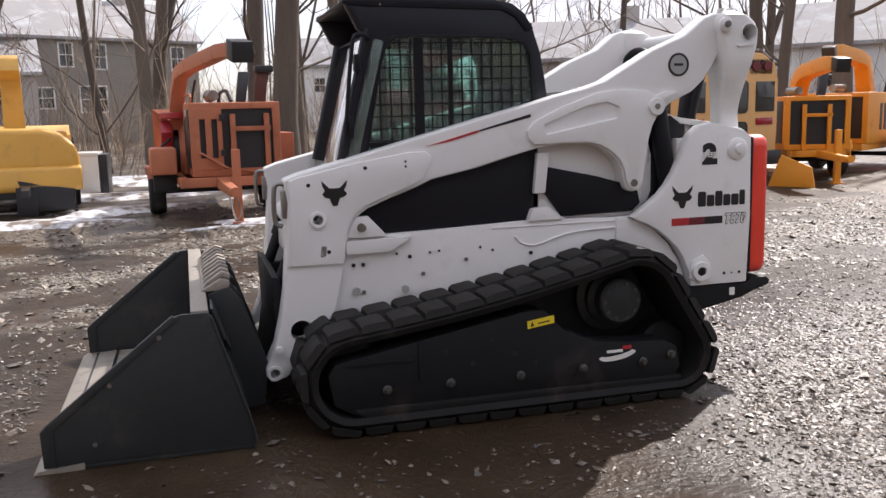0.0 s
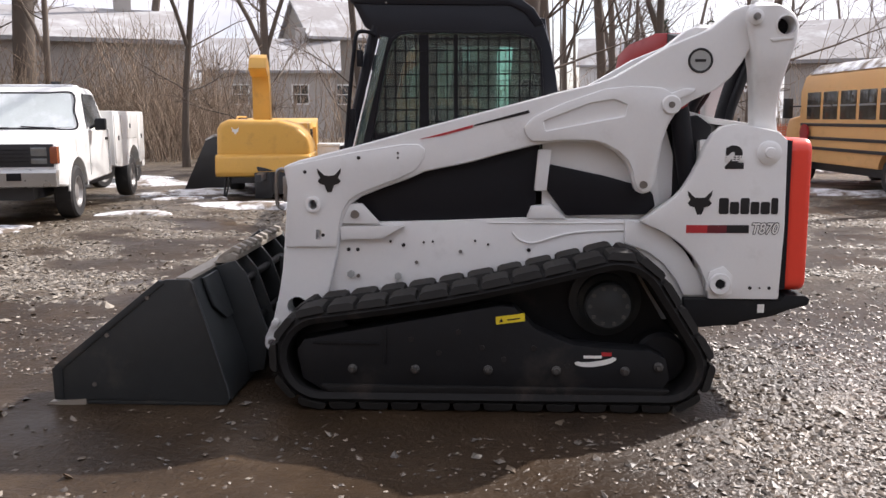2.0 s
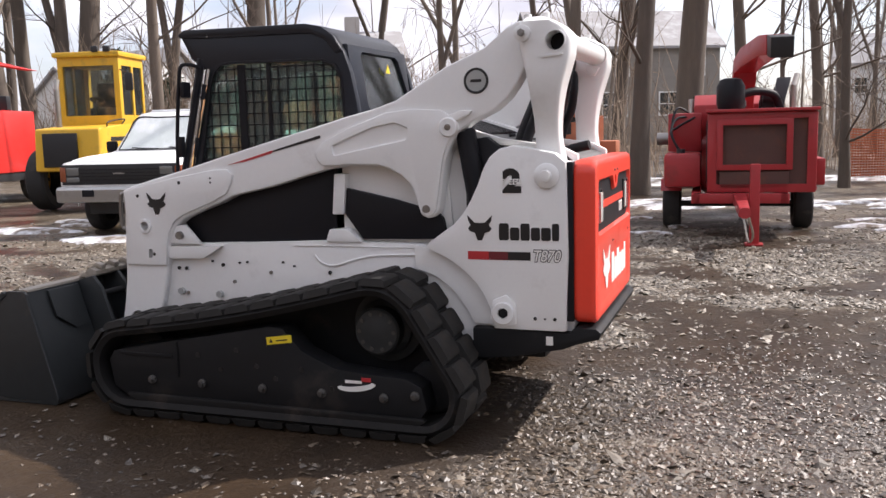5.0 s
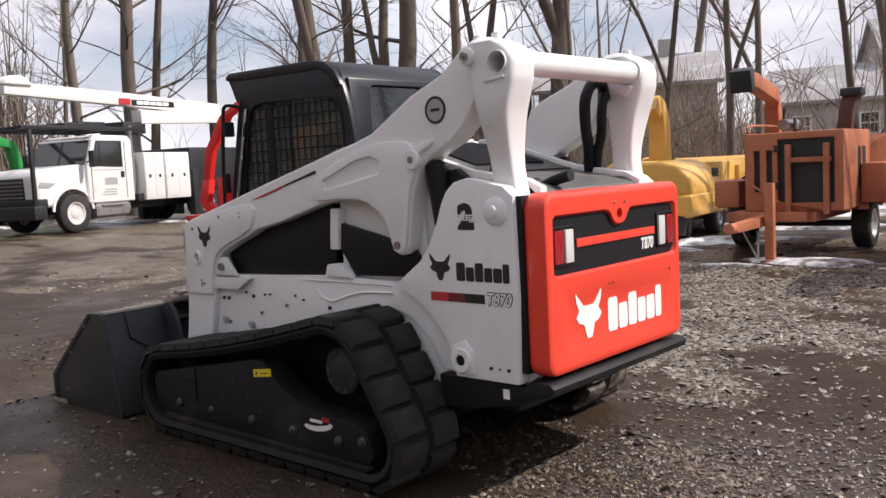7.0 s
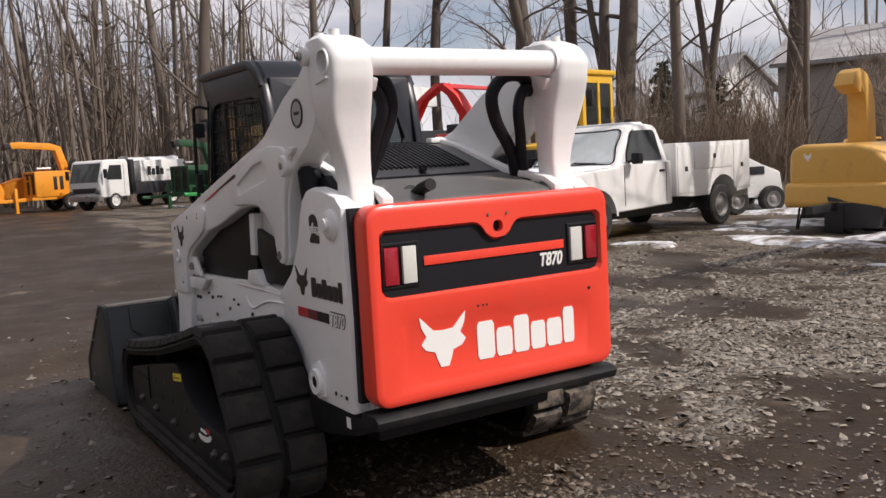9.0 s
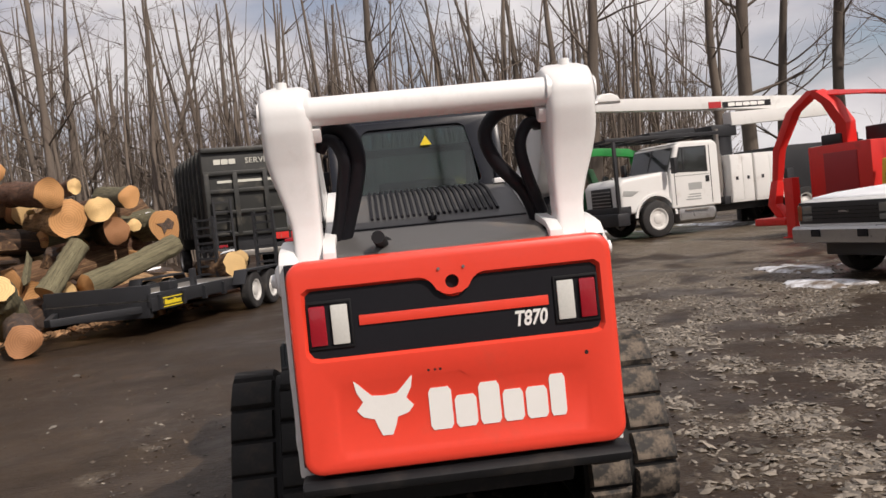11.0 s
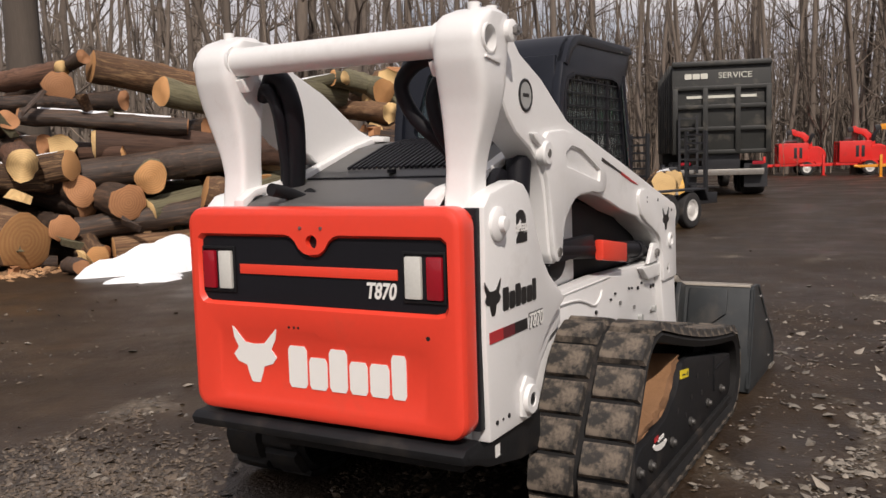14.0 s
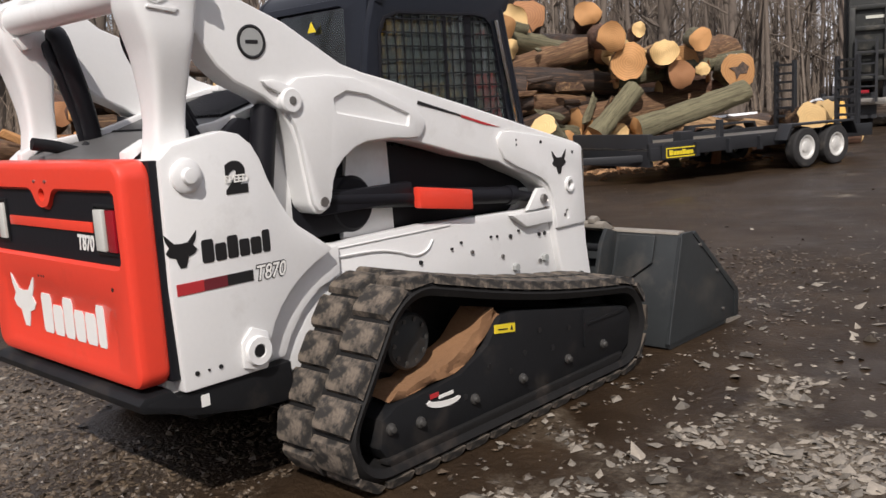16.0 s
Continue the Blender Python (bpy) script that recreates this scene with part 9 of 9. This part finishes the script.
for i, (x, y, kd, s) in enumerate([(-21.2, 29.3, BIG, 1.35), (-16.5, 34.0, BIG, 1.4), (7.9, 21.6, SLIM, 1.1), (2.4, 22.4, BIG, 1.0), (-16.0, 46.0, MID, 1.3), (1.55, 20.0, MID, 1.05), (-0.8, 26.0, MID, 1.0), (17.5, 20.6, BIG, 0.85), (17.0, 22.6, MID, 0.9),
                                   (18.0, 25.0, MID, 1.2), (-37.8, 16.5, BIG, 1.1), (-29.4, 21.0, BIG, 1.0), (-20.1, 24.0, BIG, 1.0), (-22.4, 29.2, BIG, 0.9), (-20.0, 33.0, MID, 1.1), (-28.8, 25.0, MID, 1.3), (-33.0, 24.0, MID, 1.2), (-16.5, -8.6, BIG, 1.0),
                                   (-0.9, 33.4, BIG, 0.8), (-24.5, 26.0, MID, 1.2), (-17.0, 28.0, MID, 1.2), (-6.0, 30.0, SLIM, 1.2), (3.6, 29.0, MID, 1.0), (5.9, 22.2, SLIM, 1.05), (7.2, 40.0, MID, 0.9), (9.0, 44.0, SLIM, 1.1), (5.0, 38.0, SLIM, 1.0), (11.0, 50.0, MID, 0.9), (10.5, 30.0, MID, 1.0), (-4.6, 24.5, SLIM, 1.0), (-2.2, 28.0, SLIM, 1.1), (6.0, 34.0, MID, 1.0), (12.5, 35.0, SLIM, 1.2), (-14.5, 32.0, SLIM, 1.2), (-19.5, 33.0, MID, 1.0), (-7.6, 26.5, SLIM, 1.0), (16, 31, SLIM, 1.3), (21, 29, MID, 1.0), (25, 24, BIG, 0.9), (29, 19, MID, 1.1), (30, 8, BIG, 1.0), (28, -4, BIG, 1.0), (-25, 30, BIG, 1.0), (-30, 34, MID, 1.2)]):
    tree(x, y, kd, None, s)
# a ragged conifer among the bare trees
M_NEEDLE = surf("conifer_needles", (0.030, 0.048, 0.026), 0.8, var=0.3, big=1, fine=12, island=0.45)


def conifer(x, y, height, seed):
    r_ = random.Random(seed)
    v = thing("conifer", "ragged dark green conifer beyond the yard", "tree", pose(x, y, rise(x, y)))
    part("trunk", rod((0, 0, -0.1), (0, 0, height * 0.97), 0.16, 0.02, 8), M_TRUNK, v)
    fol = Limbs()
    z = 0.5
    while z < height * 0.98:
        reach = 2.2 * (1 - z / height) ** 0.8 + 0.15
        for _ in range(9):
            a, ln = r_.uniform(0, 6.28), reach * r_.uniform(0.55, 1.1)
            pts = wander(r_, Vector((0, 0, z + r_.uniform(-0.15, 0.15))), Vector((math.cos(a), math.sin(a), r_.uniform(-0.35, 0.1))), ln, 4, 0.08, -0.03)
            fol.branch(pts, [0.03, 0.025, 0.018, 0.012, 0.006], 3)
            for _ in range(int(10 + 12 * ln)):
                j = r_.randint(0, 3)
                p = pts[j].lerp(pts[j + 1], r_.random())
                d = (pts[j + 1] - pts[j]).normalized() + Vector((r_.gauss(0, 0.7), r_.gauss(0, 0.7), r_.gauss(-0.15, 0.4)))
                fol.branch([p, p + d.normalized() * 0.14, p + d.normalized() * 0.27], [0.020, 0.030, 0.004], 3)
        z += 0.26
    o = new("foliage", fol.mesh("foliage", M_NEEDLE))
    o.parent = v


conifer(-25.0, 35.5, 5.6, 5)
conifer(-23.0, 37.2, 4.6, 9)
conifer(20.3, 95.0, 11.5, 12)
conifer(21.6, 88.5, 9.8, 13)
conifer(22.9, 86.5, 10.4, 14)
# the near edge of the wood behind the logs and the chippers
placed = 0
while placed < 95:
    x, y = trng.uniform(-70, 22), trng.uniform(-44, 34)
    wood = (y < -9.5 - 0.10 * abs(x + 5) and x > -40) or (x < -50 + 0.25 * abs(y - 6)) or (x < -36 and y > 22) or (x < -24 and y < -4 - 0.2 * (x + 24))
    if not wood or -(x - 5) < 2.1 * (y - 3):
        continue
    tree(x, y, BIG if trng.random() < 0.3 else MID if trng.random() < 0.7 else SLIM, None, trng.uniform(0.85, 1.2))
    placed += 1

# the depth of the wood, past counting
deep = Limbs()
n_done = 0
while n_done < 1500:
    x, y = trng.uniform(-120, 60), trng.uniform(-110, 110)
    far = math.hypot(x - 3, y - 4)
    if far < 24 or far > 125:
        continue
    west = x < -44 + 0.2 * abs(y - 6) or (y < -13 - 0.05 * abs(x)) or (x < -24 and y < -9)
    north = y > 62 and trng.random() < 0.14
    east = x > 40 and trng.random() < 0.4
    if -(x - 5) < 2.4 * (y - 3) :
        west = False
    if not (west or north or east):
        continue
    h = trng.uniform(12, 21)
    r = trng.uniform(0.07, 0.24)
    zz = rise(x, y) - 0.3
    pts = wander(trng, Vector((x, y, zz)), Vector((trng.gauss(0, 0.05), trng.gauss(0, 0.05), 1)), h, 5, 0.045, 0.03)
    deep.branch(pts, [r * (1 - 0.8 * k / 5) for k in range(6)], 5)
    for _ in range(6):
        j = trng.randint(1, 4)
        a = trng.uniform(0, 6.28)
        bp = wander(trng, pts[j], Vector((math.cos(a), math.sin(a), trng.uniform(0.4, 1.6))), trng.uniform(1.5, 5.5), 3, 0.15, 0.05)
        deep.branch(bp, [r * 0.26, r * 0.18, r * 0.11, 0.010], 3)
    n_done += 1
tagged(new("deep_woods", deep.mesh("deep_woods", M_TRUNK)), "dense bare winter woodland behind the yard", "woods", kind="stuff")

# thin stems that close the view through the wood
M_STEM = surf("pale_thin_stems", (0.19, 0.155, 0.125), 0.95, var=0.3, big=0.4, fine=4, island=0.35)
stems = Limbs()
n_done = 0
while n_done < 4200:
    x, y = trng.uniform(-125, 40), trng.uniform(-115, 60)
    far = math.hypot(x - 3, y - 4)
    if far < 40 or far > 125 or -(x - 5) < 2.2 * (y - 3):
        continue
    if not (x < -50 + 0.2 * abs(y - 6) or y < -22 or (x < -30 and y < -14)):
        continue
    h = trng.uniform(5, 15)
    pts = wander(trng, Vector((x, y, rise(x, y) - 0.3)), Vector((trng.gauss(0, 0.08), trng.gauss(0, 0.08), 1)), h, 4, 0.06, 0.03)
    w = trng.uniform(0.05, 0.13)
    stems.branch(pts, [w * (1 - 0.2 * k) for k in range(5)], 3)
    for _ in range(5):
        j = trng.randint(1, 3)
        a = trng.uniform(0, 6.28)
        bp = wander(trng, pts[j], Vector((math.cos(a), math.sin(a), trng.uniform(0.5, 1.8))), h * trng.uniform(0.2, 0.4), 2, 0.15)
        stems.branch(bp, [w * 0.5, w * 0.35, w * 0.15], 3)
    n_done += 1
tagged(new("wood_understorey", stems.mesh("wood_understorey", M_STEM)), "thicket of thin grey-brown stems deep in the wood", "woods", kind="stuff")

# brush: thin bare saplings and weeds
M_BRUSH = surf("dry_brush", (0.26, 0.20, 0.15), 0.95, var=0.3, big=0.4, fine=4, island=0.4)
brush = Limbs()
n_done = 0
while n_done < 7600:
    x, y = trng.uniform(-46, 34), trng.uniform(-30, 62)
    if n_done > 5200:
        x, y = trng.uniform(-20, -9), trng.uniform(23, 41)
    ok = (y > 24 + 0.04 * (x + 5) ** 2 * 0.15 and trng.random() < 0.8) or (y < -9 and trng.random() < 0.5) or (x < -44 and trng.random() < 0.8)
    if not ok or noise.noise((x * 0.13, y * 0.13, 7.0)) < -0.15:
        continue
    if -14 < x < 8 and 48 < y < 72:
        continue
    h = trng.uniform(0.8, 3.4) if trng.random() < 0.85 else trng.uniform(3, 6)
    pts = wander(trng, Vector((x, y, rise(x, y) - 0.1)), Vector((trng.gauss(0, 0.22), trng.gauss(0, 0.22), 1)), h, 3, 0.13)
    w = 0.010 + 0.0035 * h
    brush.branch(pts, [w, w * 0.75, w * 0.5, w * 0.2], 3)
    for _ in range(3):
        j = trng.randint(1, 2)
        bp = wander(trng, pts[j], Vector((trng.gauss(0, 0.6), trng.gauss(0, 0.6), 1)), h * trng.uniform(0.25, 0.5), 2, 0.2)
        brush.branch(bp, [w * 0.5, w * 0.35, w * 0.15], 3)
    n_done += 1
tagged(new("brush", brush.mesh("brush", M_BRUSH)), "thicket of thin bare brown saplings", "brush", kind="stuff")
